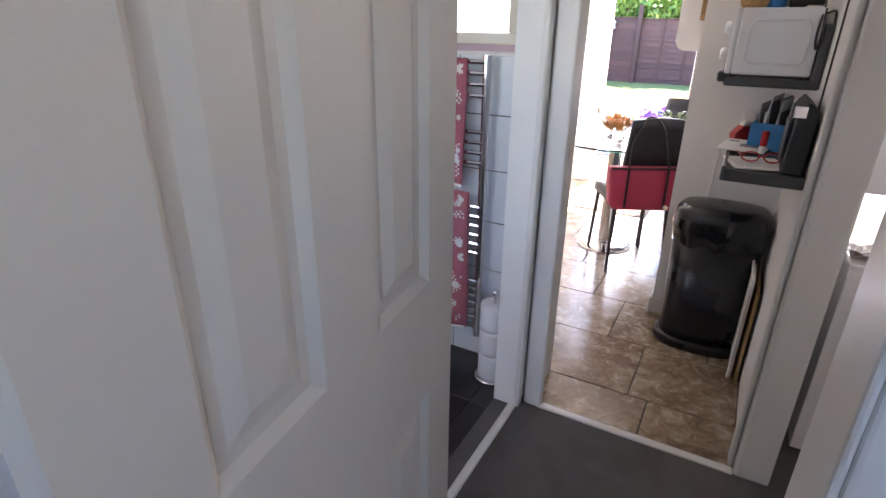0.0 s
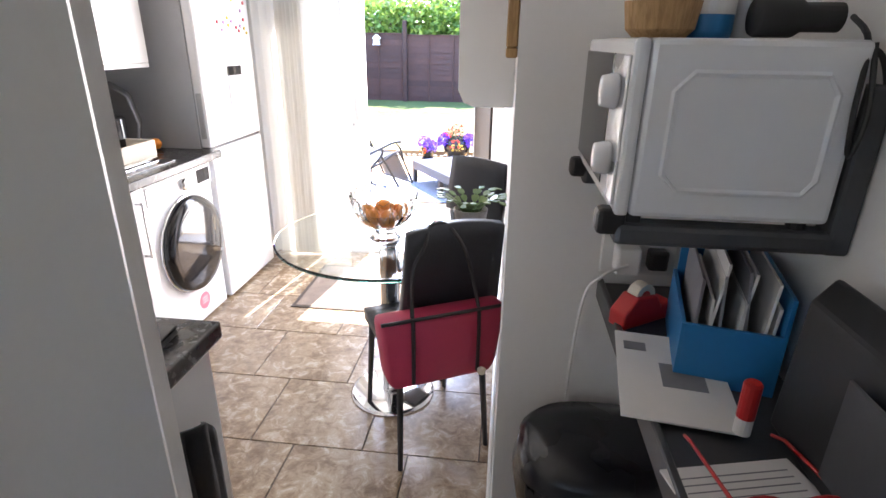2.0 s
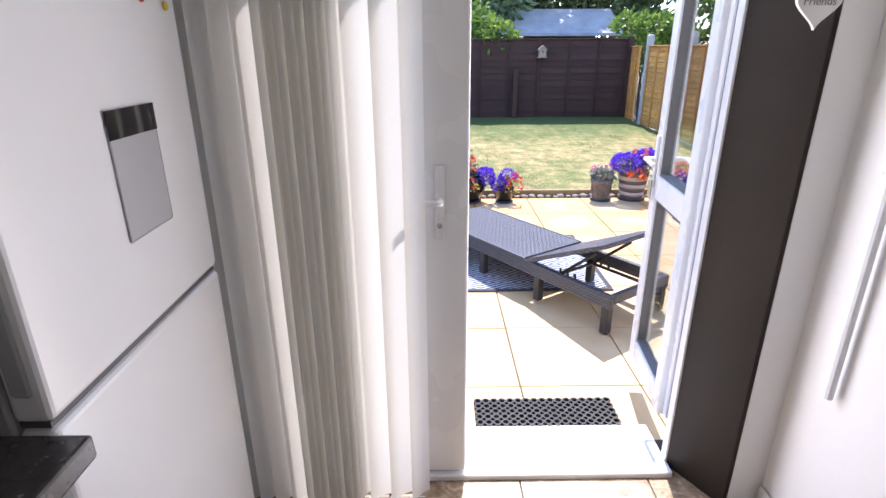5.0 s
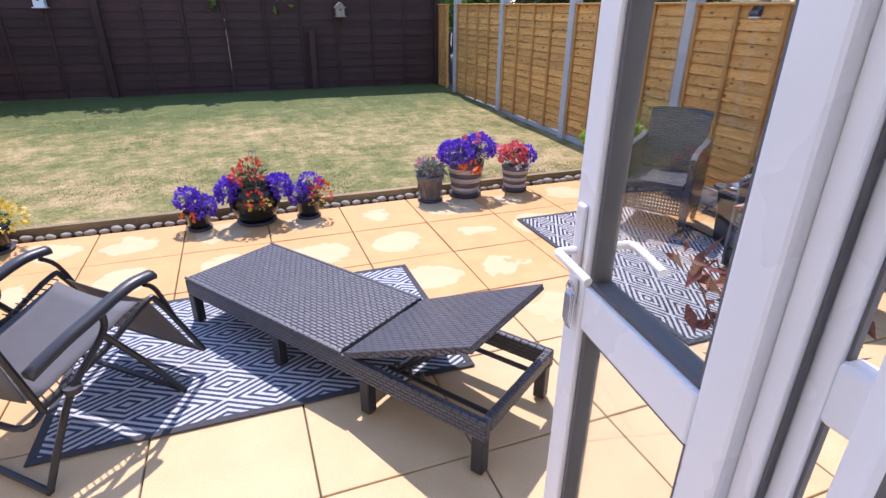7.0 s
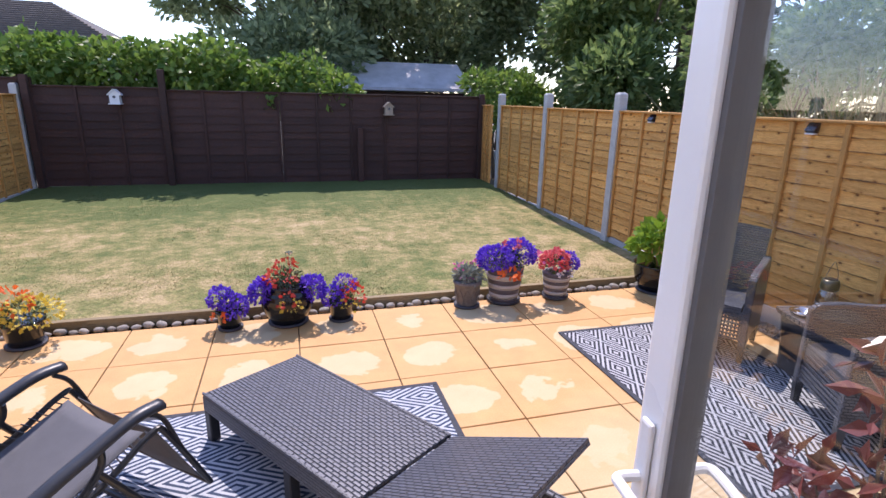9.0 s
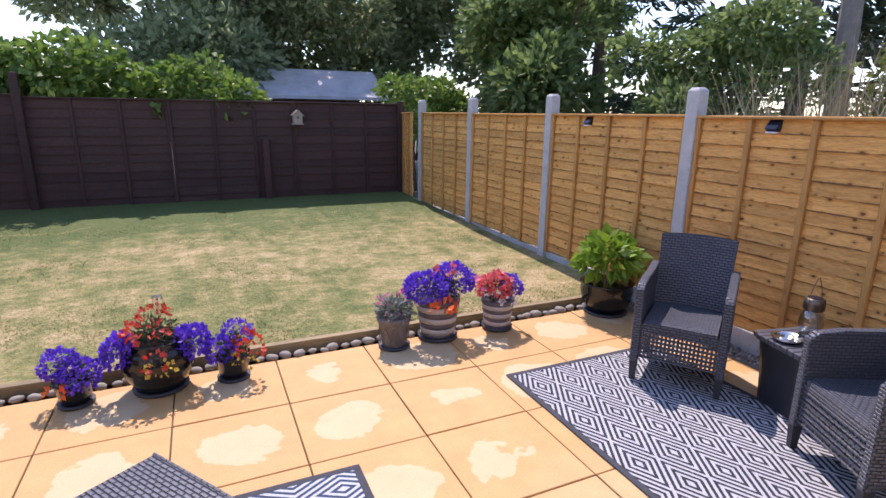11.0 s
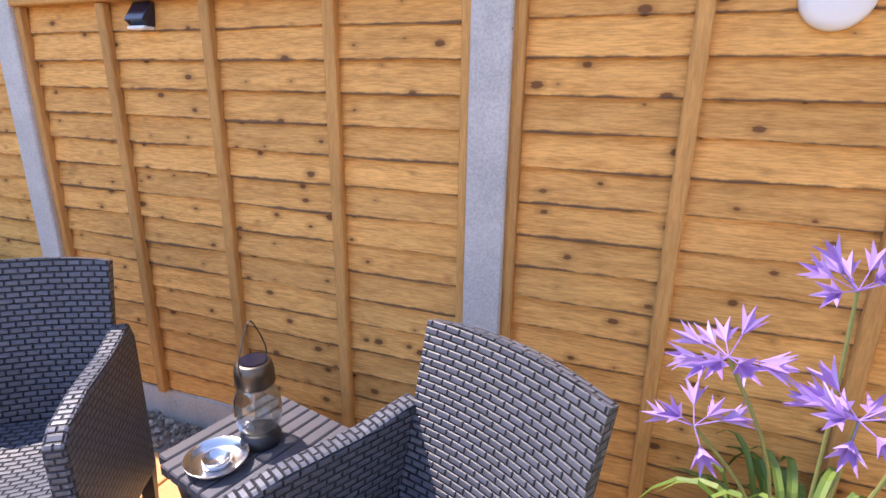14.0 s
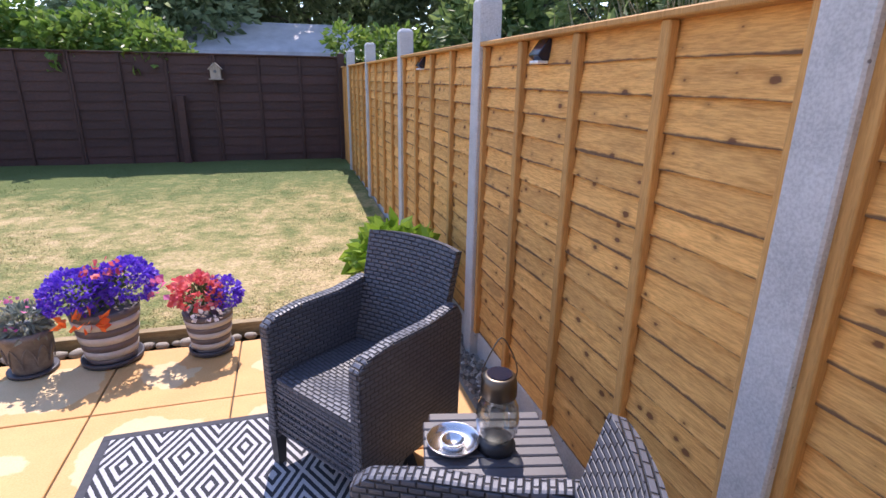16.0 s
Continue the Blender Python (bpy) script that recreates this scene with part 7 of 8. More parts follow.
# ---- kitchen units ----
def base_unit(y0, y1, label, handle_y):
    e = thing("base_cabinet", pose(0, 0, 0), label, "kitchen cabinet", "kitchen base units")
    part("body", box((-2.43, y0, 0.12), (-1.845, y1, 0.868)), WGLOSS, e)
    part("plinth", box((-2.43, y0, 0.0), (-1.90, y1, 0.1195)), WGLOSS, e)
    d = part("door", box((-1.8445, y0 + 0.003, 0.125), (-1.826, y1 - 0.003, 0.862), 0.003, 1), WGLOSS, e, "white gloss door")
    part("handle", tube(bend([(-1.826, handle_y, 0.80), (-1.798, handle_y, 0.80), (-1.796, handle_y, 0.79), (-1.796, handle_y, 0.57), (-1.798, handle_y, 0.56), (-1.826, handle_y, 0.56)], 4), 0.006), STEEL, d, "steel bar handle")


base_unit(3.135, 3.735, "white gloss base cabinet with a steel bar handle", 3.665)
base_unit(2.57, 3.132, "white gloss base cabinet under the sink", 3.03)
tagged(link("worktop", box((-2.445, 2.57, 0.87), (-1.785, 4.355, 0.91), 0.006, 2), WORKTOP), "dark speckled kitchen worktop", "worktop", kind="structure")
tagged(link("worktop", box((-2.445, 2.04, 0.872), (-0.835, 2.565, 0.912), 0.006, 2), WORKTOP), "dark speckled worktop return", "worktop", kind="structure")
e = thing("base_cabinet", pose(0, 0, 0), "white base cabinet at the worktop end", "kitchen cabinet", "kitchen base units")
part("body", box((-2.43, 2.045, 0.0), (-0.86, 2.54, 0.871)), WGLOSS, e)
e = thing("laptop", pose(-1.02, 2.36, 0.913, 0, 0, 5), "closed black laptop lying on the worktop", "laptop")
part("base", box((-0.16, -0.11, 0), (0.14, 0.13, 0.012), 0.004, 2), BLACKM, e)
part("lid", box((-0.16, -0.11, 0.0125), (0.14, 0.13, 0.02), 0.003, 2), BLACKG, e)
e = thing("jacket", pose(-0.842, 2.36, 0.0), "black jacket hanging on the worktop end", "jacket")
part("cloth", surface(lambda u, v: ((0.014 + 0.03 * math.sin(3.1 * u) * (0.4 + v) * abs(math.sin(9 * u + 2 * v)) ** 0.5, -0.13 + 0.24 * u, 0.30 + 0.50 * v - 0.10 * (2 * u - 1) ** 2), (1, 0, 0)), 20, 14, 0.008), plain("black_cloth", (0.010, 0.010, 0.012), 0.9, vary=0.4, scale=20, bump=0.3), e, "", True)

mos = tagged(link("wall_mosaic", box((-2.449, 2.57, 0.91), (-2.440, 4.39, 1.36)), GROUT), "black, grey and white mosaic splashback", "wall", kind="structure")
MOS = [plain("mosaic_black", (0.012, 0.012, 0.014), 0.12, vary=0.2, bump=0), plain("mosaic_grey", (0.30, 0.28, 0.25), 0.2, vary=0.2, bump=0), plain("mosaic_white", (0.75, 0.74, 0.72), 0.15, vary=0.05, bump=0)]
mos_vs = [([], []) for _ in MOS]
rg = random.Random(77)
for j in range(int(0.45 / 0.0255)):
    for i in range(int(1.5 / 0.0255)):
        k = rg.choices((0, 1, 2), (5, 2, 4))[0]
        vs, fs = mos_vs[k]
        y, z = 2.88 + i * 0.0255, 0.912 + j * 0.0255
        b = len(vs)
        vs += [(-2.4395, y, z), (-2.4395, y + 0.0235, z), (-2.4395, y + 0.0235, z + 0.0235), (-2.4395, y, z + 0.0235),
               (-2.4365, y + 0.001, z + 0.001), (-2.4365, y + 0.0225, z + 0.001), (-2.4365, y + 0.0225, z + 0.0225), (-2.4365, y + 0.001, z + 0.0225)]
        fs += [(b + 4, b + 5, b + 6, b + 7)] + [(b + q, b + (q + 1) % 4, b + 4 + (q + 1) % 4, b + 4 + q) for q in range(4)]
for (vs, fs), m_ in zip(mos_vs, MOS):
    tagged(raw_mesh("mosaic", vs, fs, m_, mos), kind="stuff")

for y0, y1, z0, hy in ((3.67, 4.262, 1.355, 3.73), (3.07, 3.666, 1.43, 3.13)):
    e = thing("wall_cabinet", pose(0, 0, 0), "cream gloss wall cabinet with a steel handle", "kitchen cabinet", "kitchen wall units")
    part("body", box((-2.44, y0, z0 + 0.004), (-2.072, y1, 2.1)), WGLOSS, e)
    d = part("door", box((-2.0715, y0 + 0.002, z0), (-2.052, y1 - 0.002, 2.1), 0.003, 1), WGLOSS, e)
    part("handle", tube([(-2.034, hy, z0 + 0.06), (-2.034, hy, z0 + 0.26)], 0.006), STEEL, d, "steel bar handle")
    part("light_rail", box((-2.30, y0, z0 - 0.022), (-2.055, y1, z0 - 0.001), 0.002, 1), WGLOSS, e)


def washer():
    e = thing("washing_machine", pose(0, 0, 0), "white washing machine with a large black door", "washing machine")
    x = -1.868
    part("case", box((-2.42, 3.757, 0.006), (x, 4.347, 0.850), 0.012, 2), APPL, e)
    part("control_panel", box((x - 0.002, 3.764, 0.735), (x + 0.010, 4.340, 0.845), 0.004, 1), APPL, e)
    part("drawer", box((x + 0.0095, 3.775, 0.745), (x + 0.016, 3.96, 0.835), 0.003, 1), APPL, e)
    part("display", box((x + 0.0095, 4.20, 0.755), (x + 0.013, 4.32, 0.825), 0.002, 1), BLACKG, e, "black display")

    def disc(prof, name, mat, label, cz=0.468):
        bm = lathe([(r * 1.07, z) for r, z in prof], 48)
        bmesh.ops.rotate(bm, verts=bm.verts, cent=(0, 0, 0), matrix=Matrix.Rotation(radians(90), 3, "Y"))
        bmesh.ops.translate(bm, vec=(x, 4.075, cz), verts=bm.verts)
        return part(name, bm, mat, e, label, True)
    disc([(0.235, 0), (0.238, 0.02), (0.228, 0.045), (0.19, 0.052)], "door_ring", BLACKG, "black gloss door ring")
    disc([(0.192, 0.050), (0.186, 0.054), (0.16, 0.045), (0.05, 0.042)], "door_glass", BLACKG, "dark door glass")
    disc([(0.240, 0.0), (0.246, 0.006), (0.240, 0.014), (0.236, 0.014)], "chrome_ring", CHROME2, "chrome ring")
    k = lathe([(0.030, 0), (0.031, 0.012), (0.026, 0.022), (0.006, 0.024)], 24)
    bmesh.ops.rotate(k, verts=k.verts, cent=(0, 0, 0), matrix=Matrix.Rotation(radians(90), 3, "Y"))
    bmesh.ops.translate(k, vec=(x + 0.010, 4.075, 0.785), verts=k.verts)
    part("dial", k, CHROME2, e, "chrome dial", True)
    k = lathe([(0.048, 0), (0.048, 0.0015)], 24)
    bmesh.ops.rotate(k, verts=k.verts, cent=(0, 0, 0), matrix=Matrix.Rotation(radians(90), 3, "Y"))
    bmesh.ops.translate(k, vec=(x + 0.0003, 4.115, 0.115), verts=k.verts)
    part("sticker", k, plain("pink_sticker", (0.75, 0.22, 0.30), 0.5), e, "round pink sticker")
    for kk in range(3):
        part("sticker_line", box((x + 0.002, 4.09, 0.102 + 0.014 * kk), (x + 0.0026, 4.14, 0.107 + 0.014 * kk)), PAPER, e)
    part("pump_flap", box((x - 0.001, 3.79, 0.03), (x + 0.003, 3.91, 0.12), 0.002, 1), APPL, e)


washer()


def fridge():
    e = thing("fridge_freezer", pose(0, 0, 0), "white fridge freezer with a water dispenser and magnets", "fridge")
    x = -1.852
    part("case", box((-2.42, 4.372, 0.02), (x - 0.06, 4.995, 1.84), 0.006, 2), GREYAP, e)
    up = part("upper_door", box((x - 0.058, 4.372, 0.912), (x, 4.995, 1.84), 0.012, 3), APPL, e)
    lo = part("lower_door", box((x - 0.058, 4.372, 0.014), (x, 4.995, 0.898), 0.012, 3), APPL, e)
    part("seal", box((x - 0.055, 4.38, 0.9), (x - 0.01, 4.99, 0.91)), GASKET, e)
    part("grip", box((x - 0.045, 4.368, 0.96), (x - 0.015, 4.374, 1.20), 0.004, 1), GREYAP, up)
    part("dispenser", box((x - 0.001, 4.65, 1.09), (x + 0.003, 4.815, 1.30), 0.004, 1), GREYAP, up, "grey water dispenser")
    part("dispenser_label", box((x + 0.0031, 4.65, 1.275), (x + 0.0045, 4.815, 1.325)), BLACKG, up)
    part("kickboard", box((-2.40, 4.39, 0), (x - 0.065, 4.98, 0.0195)), BLACKM, e)
    rg = random.Random(5)
    cols = [plain("magnet_red", (0.6, 0.05, 0.08), 0.5), plain("magnet_yellow", (0.7, 0.5, 0.05), 0.5), plain("magnet_lilac", (0.42, 0.25, 0.50), 0.5), PAPER]
    part("paper_note", box((x + 0.0003, 4.62, 1.54), (x + 0.0013, 4.84, 1.72)), PAPER, up, "scalloped paper note")
    for k in range(30):
        y, z = rg.uniform(4.60, 4.95), rg.uniform(1.50, 1.76)
        bm = lathe([(0.009, 0), (0.009, 0.004)], 10)
        bmesh.ops.rotate(bm, verts=bm.verts, cent=(0, 0, 0), matrix=Matrix.Rotation(radians(90), 3, "Y"))
        bmesh.ops.translate(bm, vec=(x + 0.0014, y, z), verts=bm.verts)
        part("magnet", bm, cols[k % 4], up)


fridge()
e = thing("dish_rack", pose(-2.10, 3.76, 0.921, 0, 0, 2), "cream plastic dish drainer on the worktop", "dish rack")
w, d, h = 0.19, 0.24, 0.10
for lo, hi in (((-w, -d, 0.012), (w, d, 0.022)), ((-w, -d, 0.022), (-w + 0.012, d, h)), ((w - 0.012, -d, 0.022), (w, d, h)), ((-w, -d, 0.022), (w, -d + 0.012, h)), ((-w, d - 0.012, 0.022), (w, d, h))):
    part("side", box(lo, hi, 0.005, 2), CREAM, e)
for k in range(12):
    part("prong", tube([(0.02, -d + 0.04 + 0.038 * k, 0.02), (0.03, -d + 0.045 + 0.038 * k, h * 0.98)], 0.006, steps=6), CREAM, e)
for x in (-w + 0.03, w - 0.03):
    for y in (-d + 0.03, d - 0.03):
        part("foot", box((x - 0.01, y - 0.01, 0), (x + 0.01, y + 0.01, 0.012)), CREAM, e)
e = thing("sink_drainer", pose(0, 0, 0), "ribbed steel sink drainer set in the worktop", "sink")
part("rim", box((-2.38, 2.75, 0.911), (-1.86, 4.05, 0.915), 0.001, 1), STEEL, e)
for k in range(9):
    part("ridge", tube([(-1.92 - 0.045 * k, 3.25, 0.916), (-1.92 - 0.045 * k, 4.0, 0.916)], 0.005, steps=6), STEEL, e)
e = thing("washing_up_bowl", pose(-2.10, 2.95, 0.916), "cream washing-up bowl in the sink", "bowl")
part("bowl", lathe([(0.12, 0), (0.15, 0.03), (0.17, 0.05), (0.165, 0.05), (0.14, 0.03)], 28), CREAM, e, "", True)
e = thing("soap_bottle", pose(-2.33, 3.12, 0.916), "clear washing-up liquid bottle with a red cap", "bottle")
part("body", lathe([(0.03, 0), (0.032, 0.02), (0.026, 0.12), (0.032, 0.16), (0.012, 0.19)], 16), GREYAP, e, "", True)
part("cap", lathe([(0.013, 0.19), (0.011, 0.225)], 12), REDPL, e)


def coffee_machine():
    e = thing("coffee_machine", pose(-2.20, 4.10, 0.911, 0, 0, -60), "black capsule coffee machine beside the fridge", "coffee machine")
    prof = [(-0.10, 0.0), (0.11, 0.0), (0.12, 0.03), (0.02, 0.05), (0.02, 0.20), (0.11, 0.22), (0.12, 0.27), (0.08, 0.33), (-0.02, 0.36), (-0.10, 0.30), (-0.13, 0.16)]
    part("body", extrude_profile([(-y, z) for y, z in prof], "x", -0.075, 0.075, 0.014), BLACKM, e, "", True)
    part("tank", lathe([(0.07, 0.02), (0.075, 0.05), (0.08, 0.20), (0.07, 0.21)], 24, at=(0.13, 0.0, 0)), BLACKG, e, "dark water tank", True)
    part("chrome_trim", tube(bend([(-0.05, -0.12, 0.25), (0, -0.135, 0.25), (0.05, -0.12, 0.25)], 5), 0.006), CHROME2, e)


coffee_machine()
e = thing("orange_lamp_switch", pose(-2.12, 4.29, 0.911), "small orange fruit beside the fridge", "fruit")
part("fruit", lathe([(0.001, 0), (0.02, 0.004), (0.032, 0.02), (0.033, 0.035), (0.022, 0.055), (0.001, 0.06)], 20), ORANGE, e, "", True)

# ---- dining corner ----
def dining_table():
    e = thing("dining_table", pose(-0.70, 3.60, 0), "round clear glass pedestal dining table", "dining table")
    top = part("tabletop", lathe([(0.439, 0.738), (0.443, 0.740), (0.443, 0.748), (0.439, 0.750)], 72), GLASSG, e, "clear glass top")
    top.visible_shadow = False
    part("glass_edge", lathe([(0.4435, 0.739), (0.4455, 0.742), (0.4455, 0.746), (0.4435, 0.749)], 72, cap=False), GREENEDGE, e, "green tinted glass edge")
    part("column", lathe([(0.045, 0.02), (0.042, 0.04), (0.042, 0.70), (0.07, 0.735), (0.07, 0.7375)], 28), CHROME2, e, "chrome column", True)
    part("base", lathe([(0.185, 0), (0.185, 0.006), (0.17, 0.014), (0.05, 0.022)], 48), CHROME2, e, "polished steel base disc", True)


dining_table()


def dining_chair(name_label, m):
    e = thing("dining_chair", m, name_label, "chair", "dining chairs")

    def seat(u, v):
        x, y = -0.205 + 0.41 * u, -0.20 + 0.41 * v
        return (x, y, 0.475 + 0.012 * math.sin(math.pi * u) * math.sin(math.pi * v)), (0, 0, 1)
    part("seat", surface(seat, 8, 8, 0.05), LEATHER, e, "", True)

    def back(u, v):
        s = 2 * u - 1
        return (s * (0.205 - 0.02 * v), -0.205 - 0.075 * v + 0.02 * (1 - s * s), 0.45 + 0.52 * v - 0.015 * s * s * v), (0, 1, 0.15)
    part("backrest", surface(back, 8, 10, 0.035), LEATHER, e, "", True)
    for x in (-0.18, 0.18):
        part("leg", tube([(x * 1.12, -0.23, 0.0), (x, -0.19, 0.44)], [0.011, 0.016], steps=8), BLACKM, e)
        part("leg", tube([(x * 1.12, 0.20, 0.0), (x, 0.17, 0.44)], [0.011, 0.016], steps=8), BLACKM, e)
    return e


dining_chair("black faux-leather dining chair with a handbag on its back", pose(-0.531, 3.41, 0, 0, 0, 30) @ Matrix.Diagonal((0.87, 0.95, 0.985, 1)))
dining_chair("black faux-leather dining chair beside the garden door", pose(-0.53, 3.96, 0, 0, 0, 146) @ Matrix.Diagonal((0.87, 0.95, 0.985, 1)))


def handbag():
    e = thing("handbag", pose(-0.432, 3.118, 0.448, 0, 0, 28) @ Matrix.Scale(1.04, 4), "raspberry pink handbag hanging from the chair back", "handbag")
    bm = extrude_profile([(-0.165, 0.0), (0.155, 0.0), (0.175, 0.04), (0.20, 0.235), (-0.205, 0.235), (-0.185, 0.04)], "y", -0.055, 0.03, 0.018)
    part("body", bm, PINKBAG, e, "", True)
    for x in (-0.105, 0.105):
        part("strap", tube(bend([(x, -0.058, 0.02), (x, -0.060, 0.15), (x, -0.055, 0.24)], 4), 0.006, steps=6), BLACKM, e, "black leather strap")
    part("handle", tube(bend([(-0.105, -0.05, 0.24), (-0.09, -0.01, 0.36), (-0.05, -0.005, 0.44), (-0.02, 0.035, 0.482), (0.03, 0.04, 0.482), (0.06, -0.005, 0.44), (0.09, -0.01, 0.36), (0.105, -0.05, 0.24)], 6), 0.006, steps=8), BLACKM, e, "black leather handle")
    part("top_trim", tube([(-0.20, -0.057, 0.235), (0.20, -0.057, 0.235)], 0.006, steps=6), BLACKM, e)
    part("charm", lathe([(0.001, 0), (0.012, 0.006), (0.014, 0.02), (0.001, 0.03)], 12, at=(0.112, -0.075, 0.012)), CREAM, e, "", True)


handbag()
TB = 0.7505


def crystal_bowl():
    e = thing("crystal_bowl", pose(-0.702, 3.545, TB), "footed cut-crystal fruit bowl on the glass table", "bowl")
    bm = lathe([(0.055, 0.0), (0.060, 0.006), (0.040, 0.03), (0.045, 0.045), (0.085, 0.075), (0.118, 0.12), (0.130, 0.175), (0.124, 0.175), (0.110, 0.12), (0.078, 0.082), (0.03, 0.06)], 32)
    for v in bm.verts:
        a = math.atan2(v.co.y, v.co.x)
        if v.co.z > 0.05:
            r = math.hypot(v.co.x, v.co.y)
            k = 1 + 0.022 * math.cos(16 * a)
            v.co.x, v.co.y = v.co.x * k, v.co.y * k
            if v.co.z > 0.17:
                v.co.z += 0.009 * math.cos(16 * a)
    ob = part("bowl", bm, CRYSTAL, e)
    for k in range(16):
        a = 2 * math.pi * k / 16
        for s in (-1, 1):
            p0, p1 = a, a + s * math.pi / 16
            part("cut", tube([(0.131 * math.cos(p0), 0.131 * math.sin(p0), 0.165), (0.100 * math.cos(p1), 0.100 * math.sin(p1), 0.092)], 0.0028, steps=4), CRYSTAL, ob)
    for k, (x, y, z) in enumerate(((0.0, -0.01, 0.13), (-0.055, 0.0, 0.105), (0.05, 0.02, 0.105), (0.0, 0.055, 0.105), (0.02, -0.05, 0.10), (-0.03, -0.045, 0.10))):
        f = thing("orange", pose(-0.702 + x, 3.545 + y, TB + z), "ripe orange in the crystal bowl", "orange", "oranges")
        b2 = bmesh.new()
        bmesh.ops.create_uvsphere(b2, u_segments=20, v_segments=12, radius=0.034 + 0.002 * (k % 3))
        bmesh.ops.scale(b2, vec=(1, 1, 0.93), verts=b2.verts)
        part("peel", b2, ORANGE, f, "", True)


crystal_bowl()
e = thing("cactus_pot", pose(-0.375, 3.61, TB + 0.004), "Christmas cactus in a mottled grey pot", "house plant")
part("pot", lathe([(0.048, 0), (0.052, 0.006), (0.066, 0.115), (0.062, 0.118), (0.055, 0.10)], 28), plain("mottled_clay", (0.26, 0.24, 0.23), 0.75, vary=0.35, scale=40), e, "mottled grey pot", True)
part("soil", lathe([(0.056, 0.098), (0.056, 0.102)], 16), GROUT, e)
rg = random.Random(31)
for k in range(34):
    bm = bmesh.new()
    a = rg.uniform(0, 6.28)
    p = Vector((0.03 * math.cos(a), 0.03 * math.sin(a), 0.10))
    d = Vector((math.cos(a), math.sin(a), 1.6)).normalized()
    L = rg.randint(3, 5)
    for s in range(L):
        side = d.cross(Vector((0, 0, 1)))
        side = side.normalized() if side.length > 0.05 else Vector((1, 0, 0))
        q = p + d * 0.034
        nrm = side.cross(d) * 0.002
        w_ = 0.0095
        ring1 = [p, p + d * 0.012 + side * w_, p + d * 0.028 + side * w_ * 1.15, q, p + d * 0.028 - side * w_ * 1.15, p + d * 0.012 - side * w_]
        a1 = [bm.verts.new(v + nrm) for v in ring1]
        a2 = [bm.verts.new(v - nrm) for v in ring1]
        bm.faces.new(a1)
        bm.faces.new(list(reversed(a2)))
        for i in range(6):
            bm.faces.new((a1[i], a2[i], a2[(i + 1) % 6], a1[(i + 1) % 6]))
        p = q
        d = (d + Vector((0, 0, -0.34))).normalized()
    part("leaf", bm, CACTUS, e)

MATC = [plain("weave_" + n, c, 0.8, vary=0.15, scale=30) for n, c in (("coral", (0.72, 0.22, 0.16)), ("yellow", (0.75, 0.55, 0.12)), ("green", (0.20, 0.42, 0.18)), ("blue", (0.12, 0.35, 0.52)), ("cream", (0.72, 0.66, 0.52)))]
e = thing("placemat", pose(-0.472, 3.615, TB + 0.001, 0, 0, 2), "multicoloured woven placemat on the glass table", "placemat")
for i in range(6):
    for j in range(16):
        part("strip", box((-0.07 + 0.023 * i, -0.19 + 0.0235 * j, 0), (-0.049 + 0.023 * i, -0.168 + 0.0235 * j, 0.003 + 0.001 * ((i + j) % 2))), MATC[(i * 3 + j * 2 + (i * j) % 3) % 5], e)
envelope(-0.37, 3.485, TB + 0.006, 0.21, 0.17, 4, "clear folder with a printed leaflet on the table", True, 6)
e = thing("phone", pose(-0.46, 3.68, TB + 0.006, 0, 0, -40), "black mobile phone on the placemat", "phone")
part("body", box((-0.035, -0.07, 0), (0.035, 0.07, 0.008), 0.003, 2), BLACKG, e)
e = thing("glasses", pose(-0.32, 3.53, TB + 0.003, 0, 0, 60), "folded brown reading glasses on the table", "glasses")
for x in (-0.03, 0.03):
    part("rim", tube([(x + 0.025 * math.cos(a), 0, 0.02 + 0.018 * math.sin(a)) for a in (2 * math.pi * i / 16 for i in range(16))], 0.002, closed=True, steps=6), OAK, e)
part("bridge", tube([(-0.006, 0, 0.022), (0.006, 0, 0.022)], 0.002, steps=6), OAK, e)

e = thing("door_mat", pose(-1.0, 4.62, 0.001), "beige coir mat inside the garden door", "door mat")
part("pile", box((-0.44, -0.29, 0), (0.44, 0.29, 0.008), 0.003, 1), COIR, e)
for lo, hi in (((-0.46, -0.31, 0), (0.46, -0.29, 0.006)), ((-0.46, 0.29, 0), (0.46, 0.31, 0.006)), ((-0.46, -0.29, 0), (-0.44, 0.29, 0.006)), ((0.44, -0.29, 0), (0.46, 0.29, 0.006))):
    part("border", box(lo, hi), GROUT, e, "dark rubber border")


def shelf_unit():
    e = thing("wall_shelf", pose(0, 0, 0), "white wall shelf unit with rounded end panel", "shelf")
    x0, x1 = -0.395, -0.2405
    prof = [(x1, 1.30), (x0 + 0.045, 1.30), (x0 + 0.015, 1.312), (x0, 1.345), (x0, 2.2), (x1, 2.2)]
    part("end_panel", extrude_profile(prof, "y", 3.175, 3.20, 0.002), WGLOSS, e)
    part("lower_shelf", box((x0 + 0.01, 3.20, 1.372), (x1, 4.42, 1.392), 0.003, 1), WGLOSS, e)
    part("upper_shelf", box((x0 + 0.01, 3.20, 1.62), (x1, 4.42, 1.64), 0.003, 1), WGLOSS, e)
    for y in (3.52, 4.40):
        part("divider", box((x0 + 0.012, y, 1.392), (x1, y + 0.02, 1.62)), WGLOSS, e)
    part("back_board", box((x1 - 0.008, 3.20, 1.392), (x1 + 0.0, 4.42, 1.62)), WGLOSS, e)


